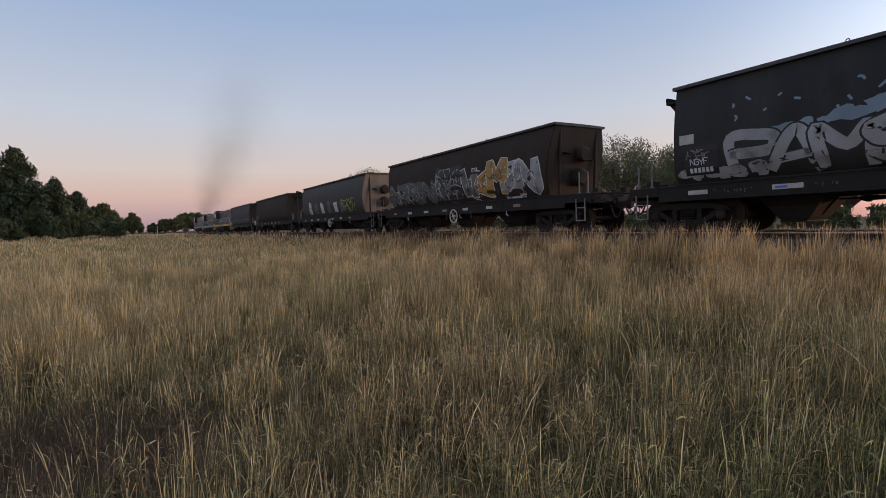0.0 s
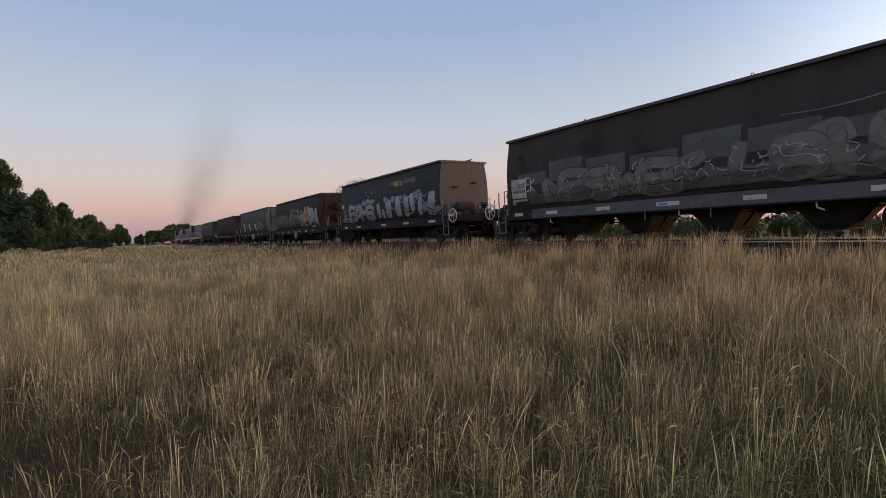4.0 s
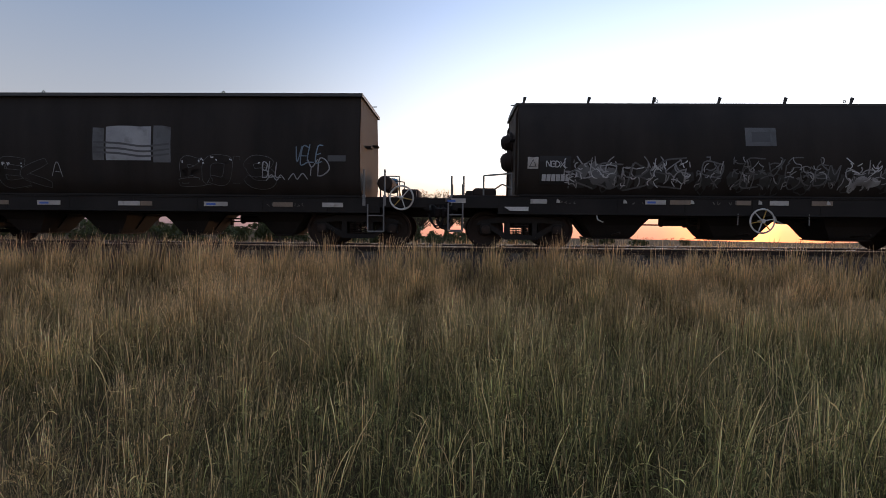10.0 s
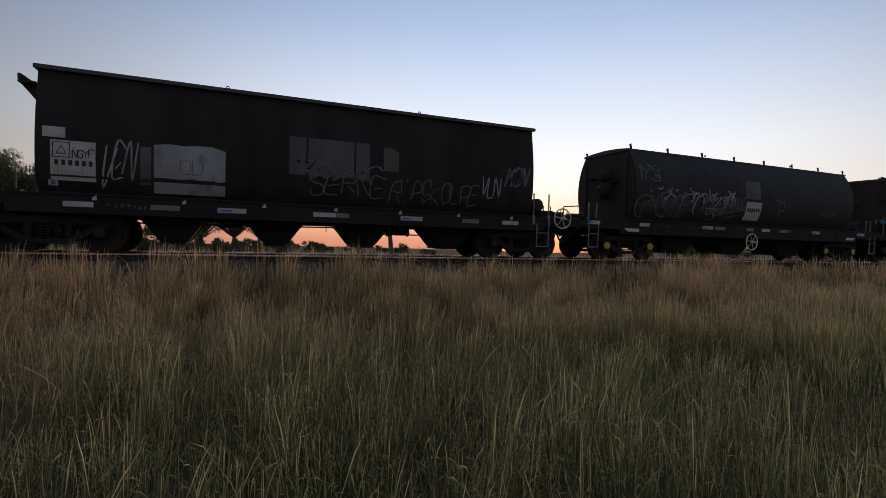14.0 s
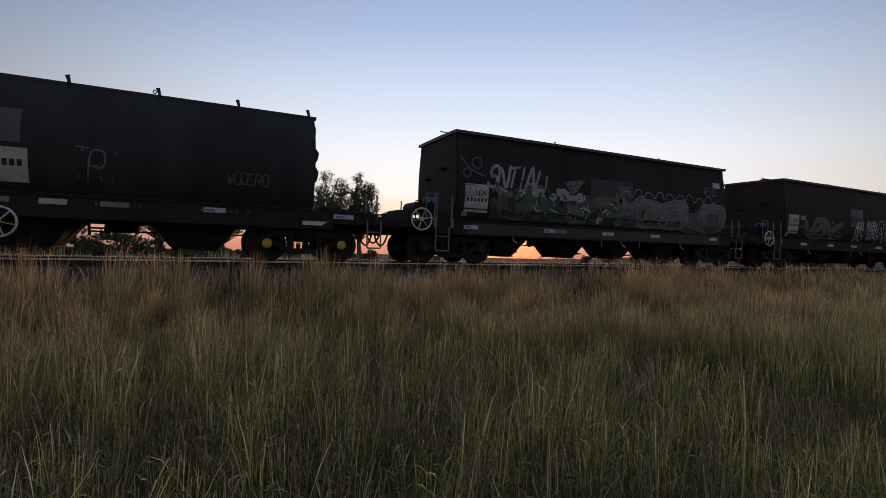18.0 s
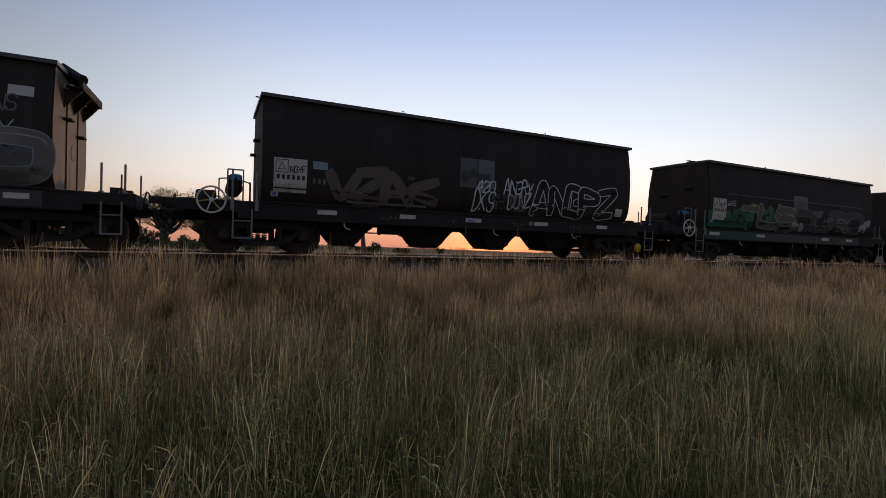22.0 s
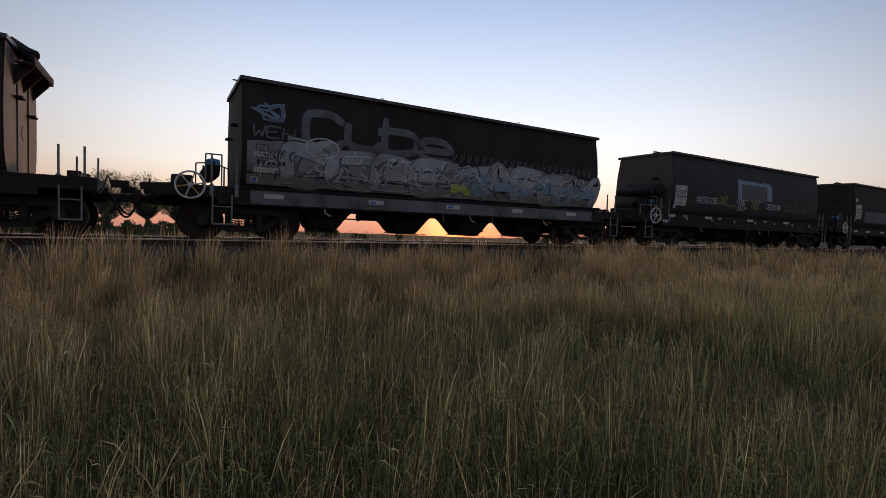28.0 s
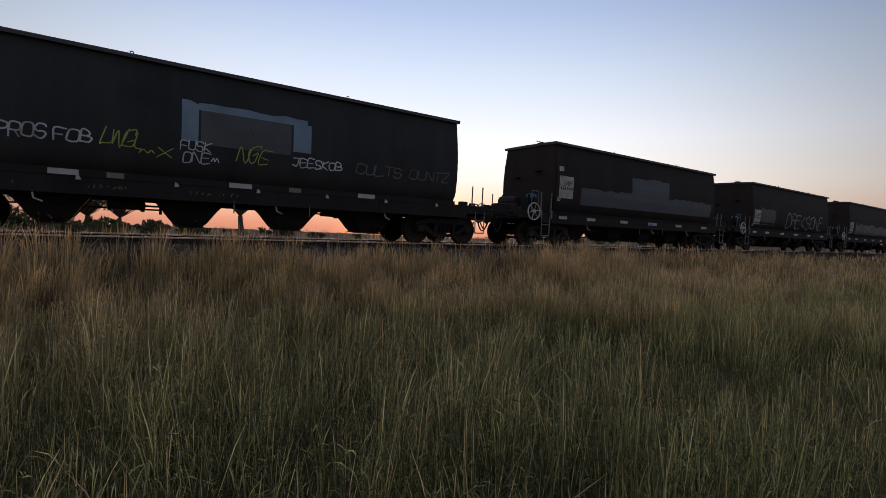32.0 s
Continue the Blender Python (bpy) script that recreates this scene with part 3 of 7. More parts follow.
def field_points(r0, r1, density, rng, clump, spread):
    """Points on the field between two distances from the camera, gathered in tussocks, on the side that is looked at; with each tussock's vigour, hue and lightness."""
    span = radians(205)
    count = int((r1 * r1 - r0 * r0) / 2 * span * density / clump)
    r = np.sqrt(rng.uniform(r0 * r0, r1 * r1, count))
    a = rng.uniform(radians(-88), radians(117), count)
    x, y = -r * np.sin(a), r * np.cos(a)
    near = (y < TRACK - 1.8) | ((y > TRACK + 2.4) & (y < TRACK + 9))
    keep = near & (rng.random(count) < 0.35 + 0.95 * patchy(x, y, 1.3, 3))
    keep &= ~((y > TRACK - 3.0) & (rng.random(count) < 0.5))
    x, y = x[keep], y[keep]
    n = len(x)
    rep = lambda q: np.repeat(q, clump)
    vigour, hue, light = rep(rng.uniform(0.60, 1.20, n)), rep(rng.uniform(-0.22, 0.22, n)), rep(rng.uniform(0.0, 1.0, n) ** 1.3)
    lean = np.repeat(rng.normal(0, 0.45, (n, 2)), clump, 0)
    sc = rep(rng.uniform(0.55, 1.4, n)) * spread
    fan = rng.normal(0, 1, (n * clump, 2))
    x = rep(x) + fan[:, 0] * sc
    y = rep(y) + fan[:, 1] * sc
    # the middle of a tussock stands higher than its rim
    vigour = vigour * (1.06 - 0.13 * np.clip(np.hypot(fan[:, 0], fan[:, 1]), 0, 2.2))
    ok = (np.hypot(x, y) > 0.9) & ((y < TRACK - 1.7) | (y > TRACK + 2.2))
    bare = np.hypot(x + 3.6, y + 0.6) < 0.95 + 0.35 * np.sin(x * 5 + y * 3)
    ok &= ~(bare & (rng.random(len(x)) < 0.72))
    x, y = x[ok], y[ok]
    return np.stack([x, y, ground_z(x, y) - 0.02], 1), vigour[ok], hue[ok], light[ok], np.clip(fan[ok], -2, 2) * 0.75 + lean[ok]


def grass():
    rng = np.random.default_rng(11)
    cos, tris, uvs, tufts, n0 = [], [], [], [], 0

    def keep(made, light, tint):
        nonlocal n0
        co, tri, uv = made
        per = len(co) // len(light)
        cos.append(co)
        tris.append(tri + n0)
        uvs.append(uv)
        tufts.append(np.stack([np.repeat(light, per), np.full(len(co), tint)], 1))
        n0 += len(co)

    #      from   to  per m2 clump spread width seg leaves contrast
    bands = [(0.9, 3.5, 1050, 24, 0.060, 0.0023, 3, 5, 1.0), (3.5, 6.5, 950, 32, 0.085, 0.0028, 3, 3, 0.8), (6.5, 10, 1050, 50, 0.11, 0.0050, 2, 1, 0.45),
             (10, 17, 640, 52, 0.13, 0.0075, 2, 0, 0.2), (17, 34, 150, 16, 0.2, 0.015, 2, 0, 0.1), (34, 80, 24, 6, 0.4, 0.045, 2, 0, 0.1), (80, 240, 2.8, 4, 0.8, 0.13, 2, 0, 0.1)]
    for r0, r1, dens, clump, spread, width, seg, leafy, contrast in bands:
        for low in (False, True):
            share = 0.38 if low else 0.62
            p, vigour, hue, light, fan = field_points(r0, r1, dens * share * 1.12, rng, max(4, clump // 6) if low else clump, spread * (1.6 if low else 1.0))
            n = len(p)
            x, y = p[:, 0], p[:, 1]
            far = np.hypot(x, y)
            tall = (0.70 + 0.24 * patchy(x, y, 0.8, 7)) * vigour
            tall = tall * (1 + 0.10 * np.clip((y - (TRACK - 6.0)) / 1.5, 0, 1)) * (1 + 0.08 * np.clip((y - 7.5) / 2, 0, 1))
            # thinner, lower stand of dry grass at the west end, near the camera
            tall = tall * (1 - 0.25 * np.clip((-x - 1.0) / 3, 0, 1) * np.clip((7 - far) / 4, 0, 1)) * (1 - 0.2 * np.clip((far - 20) / 30, 0, 1))
            h = tall * (rng.uniform(0.38, 0.72, n) if low else rng.uniform(0.70, 1.12, n))
            w = width * rng.uniform(0.6, 1.3, n)
            # straw towards the track and the west, green in the near middle and the east
            dry = 0.34 * np.clip((y - 5.0) / 3, 0, 1) + 0.24 * np.clip((1.0 - x) / 4, 0, 1) + 0.16 * np.clip((x - 3) / 5, 0, 1)
            wet = 0.34 * np.clip((x + 2.4) / 2.5, 0, 1) * np.clip((5.6 - y) / 2.5, 0, 1)
            base = rng.uniform(0.0, 0.55, n) if low else rng.uniform(0.2, 0.95, n)
            chance = np.clip(base + hue + dry - wet, 0, 1)
            keep(blades(p, h, w, chance, rng, seg=seg, fan=fan, lean=0.085, head=1.7 if r1 < 7 else 1.35), light, contrast * 0.75)
            for _ in range(leafy):
                pick = rng.random(n) < (0.9 if r1 < 7 else 0.5)
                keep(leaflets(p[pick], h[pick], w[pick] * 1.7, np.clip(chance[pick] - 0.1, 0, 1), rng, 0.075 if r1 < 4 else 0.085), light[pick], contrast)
    co, tri, uv, tuft = np.concatenate(cos), np.concatenate(tris), np.concatenate(uvs), np.concatenate(tufts)
    me = bpy.data.meshes.new("grass")
    me.vertices.add(len(co))
    me.vertices.foreach_set("co", co.ravel())
    me.loops.add(tri.size)
    me.loops.foreach_set("vertex_index", tri.ravel().astype(np.int32))
    me.polygons.add(len(tri))
    me.polygons.foreach_set("loop_start", np.arange(0, tri.size, 3, dtype=np.int32))
    for name, values in (("blade", uv), ("tuft", tuft)):
        me.uv_layers.new(name=name).data.foreach_set("uv", values[tri.ravel()].ravel())
    me.update()
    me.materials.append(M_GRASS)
    tagged(new("grass", me), "tall dry straw grass with green undergrowth and seed heads", "grass", kind="stuff")


def weeds():
    """Dead reddish stalks along the foot of the ballast."""
    rng = np.random.default_rng(23)
    n = 1350
    x = -30 + 75 * rng.random(n)
    x = np.where(rng.random(n) < 0.6, rng.uniform(-34, -4, n), x)
    y = TRACK - 2.3 + rng.normal(0, 0.42, n)
    x, y = np.repeat(x, 22) + rng.normal(0, 0.11, n * 22), np.repeat(y, 22) + rng.normal(0, 0.11, n * 22)
    p = np.stack([x, y, ground_z(x, y) - 0.02 + 0.3 * np.clip((y - TRACK + 2.4) / 1.0, 0, 1)], 1)
    h = rng.uniform(0.25, 0.62, len(p)) * np.repeat(rng.uniform(0.6, 1.1, n), 22) * (1 + 0.5 * np.clip((-x - 3) / 5, 0, 1))
    co, tri, uv = blades(p, h, 0.008 * rng.uniform(0.5, 1.2, len(p)), rng.random(len(p)), rng, lean=0.16, seg=3)
    me = bpy.data.meshes.new("dead_weeds")
    me.from_pydata(co.tolist(), [], tri.tolist())
    me.materials.append(M_WEED)
    tagged(new("dead_weeds", me), "dead reddish-brown weed stalks beside the ballast", "weeds", kind="stuff")


def dead_bush():
    """A tangle of bare brown twigs in the grass."""
    rng = np.random.default_rng(29)
    n = 2600
    r, a = 1.0 * np.sqrt(rng.random(n)), rng.uniform(0, 6.283, n)
    x, y = -3.6 + r * np.cos(a), -0.6 + r * np.sin(a)
    p = np.stack([x, y, ground_z(x, y) + rng.uniform(-0.02, 0.18, n)], 1)
    co, tri, uv = blades(p, rng.uniform(0.12, 0.42, n), 0.005 * rng.uniform(0.5, 1.4, n), rng.random(n), rng, lean=0.75, seg=3, seed_head=False)
    me = bpy.data.meshes.new("dead_bush")
    me.from_pydata(co.tolist(), [], tri.tolist())
    me.materials.append(M_WEED)
    tagged(new("dead_bush", me), "tangle of bare brown twigs in the grass", "dead bush", kind="stuff")


grass()
weeds()
dead_bush()


# ---- trees ----
def leaf_cloud(centres, radius, count, size, rng, flat=0.75):
    """Many small leaf shapes round the given twig ends."""
    c = np.asarray(centres)
    k = rng.integers(0, len(c), count)
    d = rng.normal(0, 1, (count, 3))
    d /= np.linalg.norm(d, axis=1)[:, None]
    p = c[k] + d * (radius * rng.random(count) ** 0.45)[:, None] * np.array([1, 1, flat])
    a = rng.normal(0, 1, (count, 3))
    a /= np.linalg.norm(a, axis=1)[:, None]
    a[:, 2] -= 0.5
    b = np.cross(a, rng.normal(0, 1, (count, 3)))
    b /= np.linalg.norm(b, axis=1)[:, None]
    s = (size * rng.uniform(0.6, 1.5, count))[:, None]
    v = np.stack([p - a * s, p + b * s * 0.42, p + a * s, p - b * s * 0.42], 1).reshape(-1, 3)
    f = np.arange(count * 4).reshape(-1, 4)
    return v, f


def leaf_mesh(name, v, f, mat):
    me = bpy.data.meshes.new(name)
    me.from_pydata(v.tolist(), [], f.tolist())
    me.materials.append(mat)
    return me


def gum_tree(x, y, height, crown, seed, label, leaves=5200, trunk_share=0.3, leaf=0.16, mat=None, clump_count=75):
    rng = np.random.default_rng(seed)
    z = float(ground_z(x, y))
    root = tagged(new("gum_tree"), label, "tree", "gum trees beyond the track")
    root.location = (x, y, z)
    wood = Solid()
    # trunk, forking into limbs that carry separate clumps of leaves
    fork = Vector((rng.normal(0, 0.03) * height, rng.normal(0, 0.03) * height, height * trunk_share))
    wood.rod((0, 0, -0.2), fork, height * 0.030, height * 0.022, 8)
    clumps, radii = [], []
    count = int(clump_count)
    for k in range(count):
        a = rng.uniform(0, 6.283)
        u = rng.random() ** 0.5
        lift = max(1 - (u * 0.95) ** 2, 0.04) ** 0.38 * rng.uniform(0.3, 1.0) ** 0.8
        c = Vector((crown / 2 * 0.85 * u * math.cos(a), crown / 2 * 0.85 * u * math.sin(a), height * (trunk_share + (0.93 - trunk_share) * lift)))
        clumps.append(c)
        radii.append(crown * rng.uniform(0.09, 0.17))
    for c in clumps:
        knee = fork.lerp(c, 0.55) + Vector((rng.normal(0, 0.04), rng.normal(0, 0.04), rng.uniform(0.0, 0.05))) * height
        wood.rod(fork, knee, height * 0.009, height * 0.005, 5)
        wood.rod(knee, c, height * 0.005, height * 0.0018, 5)
        for _ in range(3):
            wood.rod(c.lerp(knee, 0.25), c + Vector(rng.normal(0, 0.05, 3)) * crown, height * 0.003, height * 0.001, 4)
    part("trunk", wood, M_BARK, root, "grey forking trunk and limbs", True)
    vs, fs, n0 = [], [], 0
    for c, r in zip(clumps, radii):
        v, f = leaf_cloud(np.array([tuple(c)]), r, max(20, int(leaves / count * (r / (crown * 0.11)) ** 2)), leaf, rng, 0.72)
        vs.append(v)
        fs.append(f + n0)
        n0 += len(v)
    part("crown", leaf_mesh("crown", np.concatenate(vs), np.concatenate(fs), mat or M_GUM), None, root, "open crown of small grey-green leaves")
    return root


def pine_tree(x, y, height, wide, seed, label, leaves=11000):
    rng = np.random.default_rng(seed)
    root = tagged(new("cypress_pine"), label, "tree", "cypress pines on the field's edge")
    root.location = (x, y, float(ground_z(x, y)))
    wood = Solid().rod((0, 0, -0.1), (0, 0, height * 0.95), height * 0.02, 0.02)
    cen = []
    for _ in range(150):
        u = rng.random() ** 1.25
        zz = height * (0.06 + 0.92 * u)
        rr = wide / 2 * 1.15 * (1 - u) ** 0.7 * rng.uniform(0.35, 1.08)
        a = rng.uniform(0, 6.283)
        cen.append((rr * math.cos(a), rr * math.sin(a), zz))
        wood.rod((0, 0, max(zz - rr * 0.4, 0.2)), cen[-1], 0.035, 0.012, n=4)
    part("trunk", wood, M_BARK, root, "", True)
    v, f = leaf_cloud(cen, wide * 0.10 + 0.15, leaves, 0.30, rng, 1.1)
    part("crown", leaf_mesh("crown", v, f, M_PINE), None, root, "dense dark green conical crown")
    return root


def shrub(x, y, height, wide, seed, label, leaves=1100, mat=None):
    rng = np.random.default_rng(seed)
    root = tagged(new("shrub"), label, "shrub", "shrubs on the field")
    root.location = (x, y, float(ground_z(x, y)))
    wood, cen = Solid(), []
    for _ in range(22):
        a, u = rng.uniform(0, 6.283), rng.uniform(0.25, 1)
        rr = wide / 2 * rng.uniform(0.1, 0.95) * math.sqrt(max(1 - (u - 0.3) ** 2, 0.1))
        cen.append((rr * math.cos(a), rr * math.sin(a), height * u * 0.88))
        wood.rod((0, 0, 0), cen[-1], 0.04, 0.01, n=4)
    part("branching_stem", wood, M_BARK, root)
    v, f = leaf_cloud(cen, min(height, wide) * 0.2, leaves, 0.05 * height + 0.06, rng)
    part("foliage", leaf_mesh("foliage", v, f, mat or M_SHRUB), None, root)
    return root


def at(az, dist):
    """The place at an azimuth (degrees to the left of the line across the track) and a distance."""
    return -dist * math.sin(radians(az)), dist * math.cos(radians(az))


def trees():
    # azimuth, distance, elevation of the top, width in degrees
    pale = "grey-green gum tree with an open crown beyond the railway"
    rows = [(66.0, 95, 6.9, 6.5), (58.6, 90, 7.6, 5.0), (37.6, 62, 8.6, 8.5), (32.4, 70, 7.4, 6.0), (25.6, 64, 8.6, 8.0), (20.8, 68, 7.2, 5.0), (17.9, 66, 6.1, 4.0),
            (-12.5, 60, 9.0, 3.9), (-16.1, 63, 8.8, 3.6), (4.6, 85, 4.6, 4.6), (1.4, 90, 4.5, 4.2), (-1.4, 88, 4.2, 3.0)]
    for k, (az, dist, el, wide) in enumerate(rows):
        x, y = at(az, dist)
        h = dist * math.tan(radians(el)) + EYE - float(ground_z(x, y))
        gum_tree(x, y, h, dist * math.tan(radians(wide * 1.3)), 40 + k, pale, leaves=14000 if az > 15 else 4600, leaf=0.105, trunk_share=0.2, clump_count=120)
    # the belt on the field's west side
    for k, (az, dist, el, wide) in enumerate([(99.2, 120, 6.9, 5.0), (96.6, 130, 4.6, 3.6), (103.4, 122, 5.6, 4.5), (94.9, 140, 3.5, 2.6)]):
        x, y = at(az, dist)
        pine_tree(x, y, dist * math.tan(radians(el)) + EYE, dist * math.tan(radians(wide)), 70 + k, "dark green cypress pine at the edge of the field")
    for k, (az, dist, el, wide) in enumerate([(100.9, 126, 6.1, 5.5), (97.9, 132, 4.4, 4.5), (95.7, 145, 3.3, 4.0), (93.2, 150, 2.6, 3.4), (90.8, 155, 1.75, 1.9), (104.5, 130, 6.4, 6.0), (108, 130, 6.0, 6.5)]):
        x, y = at(az, dist)
        gum_tree(x, y, dist * math.tan(radians(el)) + EYE, dist * math.tan(radians(wide)), 90 + k, "dark green tree in the belt beside the field", leaves=9000, trunk_share=0.08, leaf=0.34, mat=M_SHRUB)
    for k, (az, dist, h, w) in enumerate([(96.2, 95, 3.6, 4.0), (94.9, 98, 5.0, 5.2), (91.9, 105, 3.4, 3.8), (99.9, 90, 3.4, 3.8), (93.3, 112, 4.4, 5.4), (101.5, 100, 5.0, 6.4), (98, 118, 5.5, 8.0)]):
        x, y = at(az, dist)
        shrub(x, y, h, w, 120 + k, "small dark green shrub standing in dry grass", 1500)
    # low scrub beyond the track, seen under the wagons
    rng = random.Random(8)
    for k in range(52):
        az, dist = (rng.uniform(-22, 34) if k % 2 else rng.uniform(-64, 34)), rng.uniform(34, 120)
        x, y = at(az, dist)
        h = rng.uniform(0.5, 1.35) * (1 if az > -20 else 0.7)
        shrub(x, y, h, h * rng.uniform(1.0, 1.7), 150 + k, "low dry shrub on the plain beyond the track", 420)
    for k in range(64):
        az, dist = (rng.uniform(13, 62) if k < 44 else rng.uniform(-66, -40)), rng.uniform(40, 95)
        x, y = at(az, dist)
        h = rng.uniform(1.0, 2.3)
        shrub(x, y, h, h * rng.uniform(1.1, 1.9), 300 + k, "grey-green bush on the plain beyond the track", 460)
    for k in range(54):
        az, dist = (rng.uniform(4, 36) if k < 38 else rng.uniform(-9, 4)), rng.uniform(38, 62)
        x, y = at(az, dist)
        h = (rng.uniform(1.1, 2.2) if k < 38 else rng.uniform(0.6, 1.2)) - float(ground_z(x, y)) * 0.6
        shrub(x, y, h, h * rng.uniform(0.9, 1.6), 500 + k, "dark bush in the thicket beyond the track", 420)
    for k, (az, dist, el, wide) in enumerate([(88.9, 310, 0.9, 1.2), (87.9, 300, 1.2, 1.7), (87.0, 290, 1.6, 2.2), (86.0, 300, 1.95, 2.6), (84.9, 310, 2.0, 2.6), (83.6, 300, 1.7, 2.6), (82.3, 305, 1.6, 2.6)]):
        x, y = at(az, dist)
        gum_tree(x, y, dist * math.tan(radians(el)) + EYE, dist * math.tan(radians(wide)), 210 + k, "distant spreading gum tree on the plain", leaves=3600, leaf=0.55, trunk_share=0.08, clump_count=46, mat=M_SHRUB)
    # far woods along the horizon
    g = np.random.default_rng(31)
    vs, fs, n0 = [], [], 0
    for _ in range(520):
        az = g.uniform(-100, 112)
        dist = g.uniform(420, 1100)
        x, y = at(az, dist)
        h = g.uniform(3, 8.5) * (1.15 if az > 60 else 0.5) * (0.6 + 0.8 * float(patchy(np.array([az]), np.array([0.0]), 0.25, 4)[0]))
        cen = np.stack([x + g.normal(0, h * 0.8, 7), y + g.normal(0, h * 0.5, 7), float(ground_z(x, y)) + g.uniform(0.2, 0.9, 7) * h], 1)
        v, f = leaf_cloud(cen, h * 0.33, 60, h * 0.10, g)
        vs.append(v)
        fs.append(f + n0)
        n0 += len(v)
    tagged(new("far_woods", leaf_mesh("far_woods", np.concatenate(vs), np.concatenate(fs), M_HAZYTREE)), "low dark line of woods along the horizon", "woods", kind="stuff")
    # a pale marker post far along the line
    x, y = at(88.6, 150)
    post = tagged(new("marker_post"), "thin pale post standing on the plain", "post")
    post.location = (x, y, float(ground_z(x, y)))
    part("shaft", Solid().rod((0, 0, -0.1), (0, 0, 2.6), 0.09, 0.08), M_POST, post)
    part("cap", Solid().box(-0.12, 0.12, -0.12, 0.12, 2.6, 2.7, 0.02), M_POST, post)


trees()


# ---- the train: hopper wagons ----
FLARED = [(1.24, 1.16), (1.34, 1.27), (1.60, 1.37), (2.0, 1.41), (2.5, 1.41), (3.0, 1.37), (3.4, 1.30), (3.74, 1.25)]   # height over the rail, half width
ROUND = [(1.30, 1.12), (1.45, 1.24), (1.75, 1.38), (2.15, 1.45), (2.55, 1.45), (2.95, 1.38), (3.3, 1.24), (3.60, 1.06)]
SLOPED = [(1.28, 1.12), (1.55, 1.28), (2.0, 1.38), (2.5, 1.40), (3.0, 1.36), (3.45, 1.26), (3.72, 1.16)]


def half_width(profile, z):
    return float(np.interp(z, [p[0] for p in profile], [p[1] for p in profile]))


def shell(L, profile, slope=0.0):
    """The hopper's skin: the profile carried along x; slope draws the lower ends in."""
    s = Solid()
    zs = [p[0] for p in profile]
    z0, z1 = zs[0], zs[-1]
    fine = [(z0 + (z1 - z0) * k / 14) for k in range(15)]
    ring = lambda e, inset: [(e * (L / 2 - slope * (1 - (z - z0) / (z1 - z0)) - inset), -half_width(profile, z) + inset, z) for z in fine] + \
        [(e * (L / 2 - slope * (1 - (z - z0) / (z1 - z0)) - inset), half_width(profile, z) - inset, z) for z in reversed(fine)]
    return s.loft([ring(-1, 0.015), ring(-1, 0.0)] + [ring(e, 0.0) for e in (1,)] + [ring(1, 0.015)])


def end_sheet(L, profile, e, slope=0.0):
    s = Solid()
    z0, z1 = profile[0][0], profile[-1][0]
    fine = [z0 + 0.03 + (z1 - z0 - 0.06) * k / 12 for k in range(13)]
    ring = lambda g: [(e * (L / 2 - slope * (1 - (z - z0) / (z1 - z0)) + g), -half_width(profile, z) + 0.03, z) for z in fine] + \
        [(e * (L / 2 - slope * (1 - (z - z0) / (z1 - z0)) + g), half_width(profile, z) - 0.03, z) for z in reversed(fine)]
    return s.loft([ring(0.002), ring(0.012)])


def hand_wheel(x, y, z, parent, label="white spoked hand brake wheel"):
    s = Solid().ring((x, y, z), (0, 1, 0), 0.29, 0.022, 28, 6)
    wheel = part("brake_wheel", s, M_WHEELPAINT, parent, label, True)
    hub = Solid().turned(((x, y - 0.05, z), (x, y + 0.2, z)), [(0, 0.05), (0.06, 0.055), (0.2, 0.03)], 12)
    part("hub", hub, M_WHEELPAINT, wheel)
    for k in range(6):
        a = k * math.pi / 3 + 0.2
        part("spoke", Solid().rod((x, y, z), (x + 0.28 * math.cos(a), y, z + 0.28 * math.sin(a)), 0.016, 0.013, 6), M_OCHRE if k % 2 else M_WHEELPAINT, wheel)
    return wheel


def stirrup(x, y, z_low, z_high, parent, w=0.36):
    s = Solid().pipe([(x - w / 2, y, z_high), (x - w / 2, y, z_low), (x + w / 2, y, z_low), (x + w / 2, y, z_high)], 0.020)
    s.pipe([(x - w / 2, y, (z_low + z_high) / 2 + 0.06), (x + w / 2, y, (z_low + z_high) / 2 + 0.06)], 0.016)
    return part("step_ladder", s, M_STEPS, parent, "grey steel step")


M_STEPS = shader("grey_step_steel", (0.20, 0.19, 0.18), 0.55, scale=9, vary=0.3)

WHEELSET = Solid()
for e in (-1, 1):
    WHEELSET.turned(((0, e * 0.70, 0), (0, e * 0.84, 0)), [(0, 0.10), (0.0, 0.475), (0.025, 0.485), (0.035, 0.455), (0.13, 0.448), (0.135, 0.40), (0.10, 0.36), (0.085, 0.17), (0.15, 0.15), (0.15, 0.09)], 28)
WHEELSET.rod((0, -1.06, 0), (0, 1.06, 0), 0.075, n=10)
ME_WHEELSET = WHEELSET.mesh("wheelset", M_RUST, True)


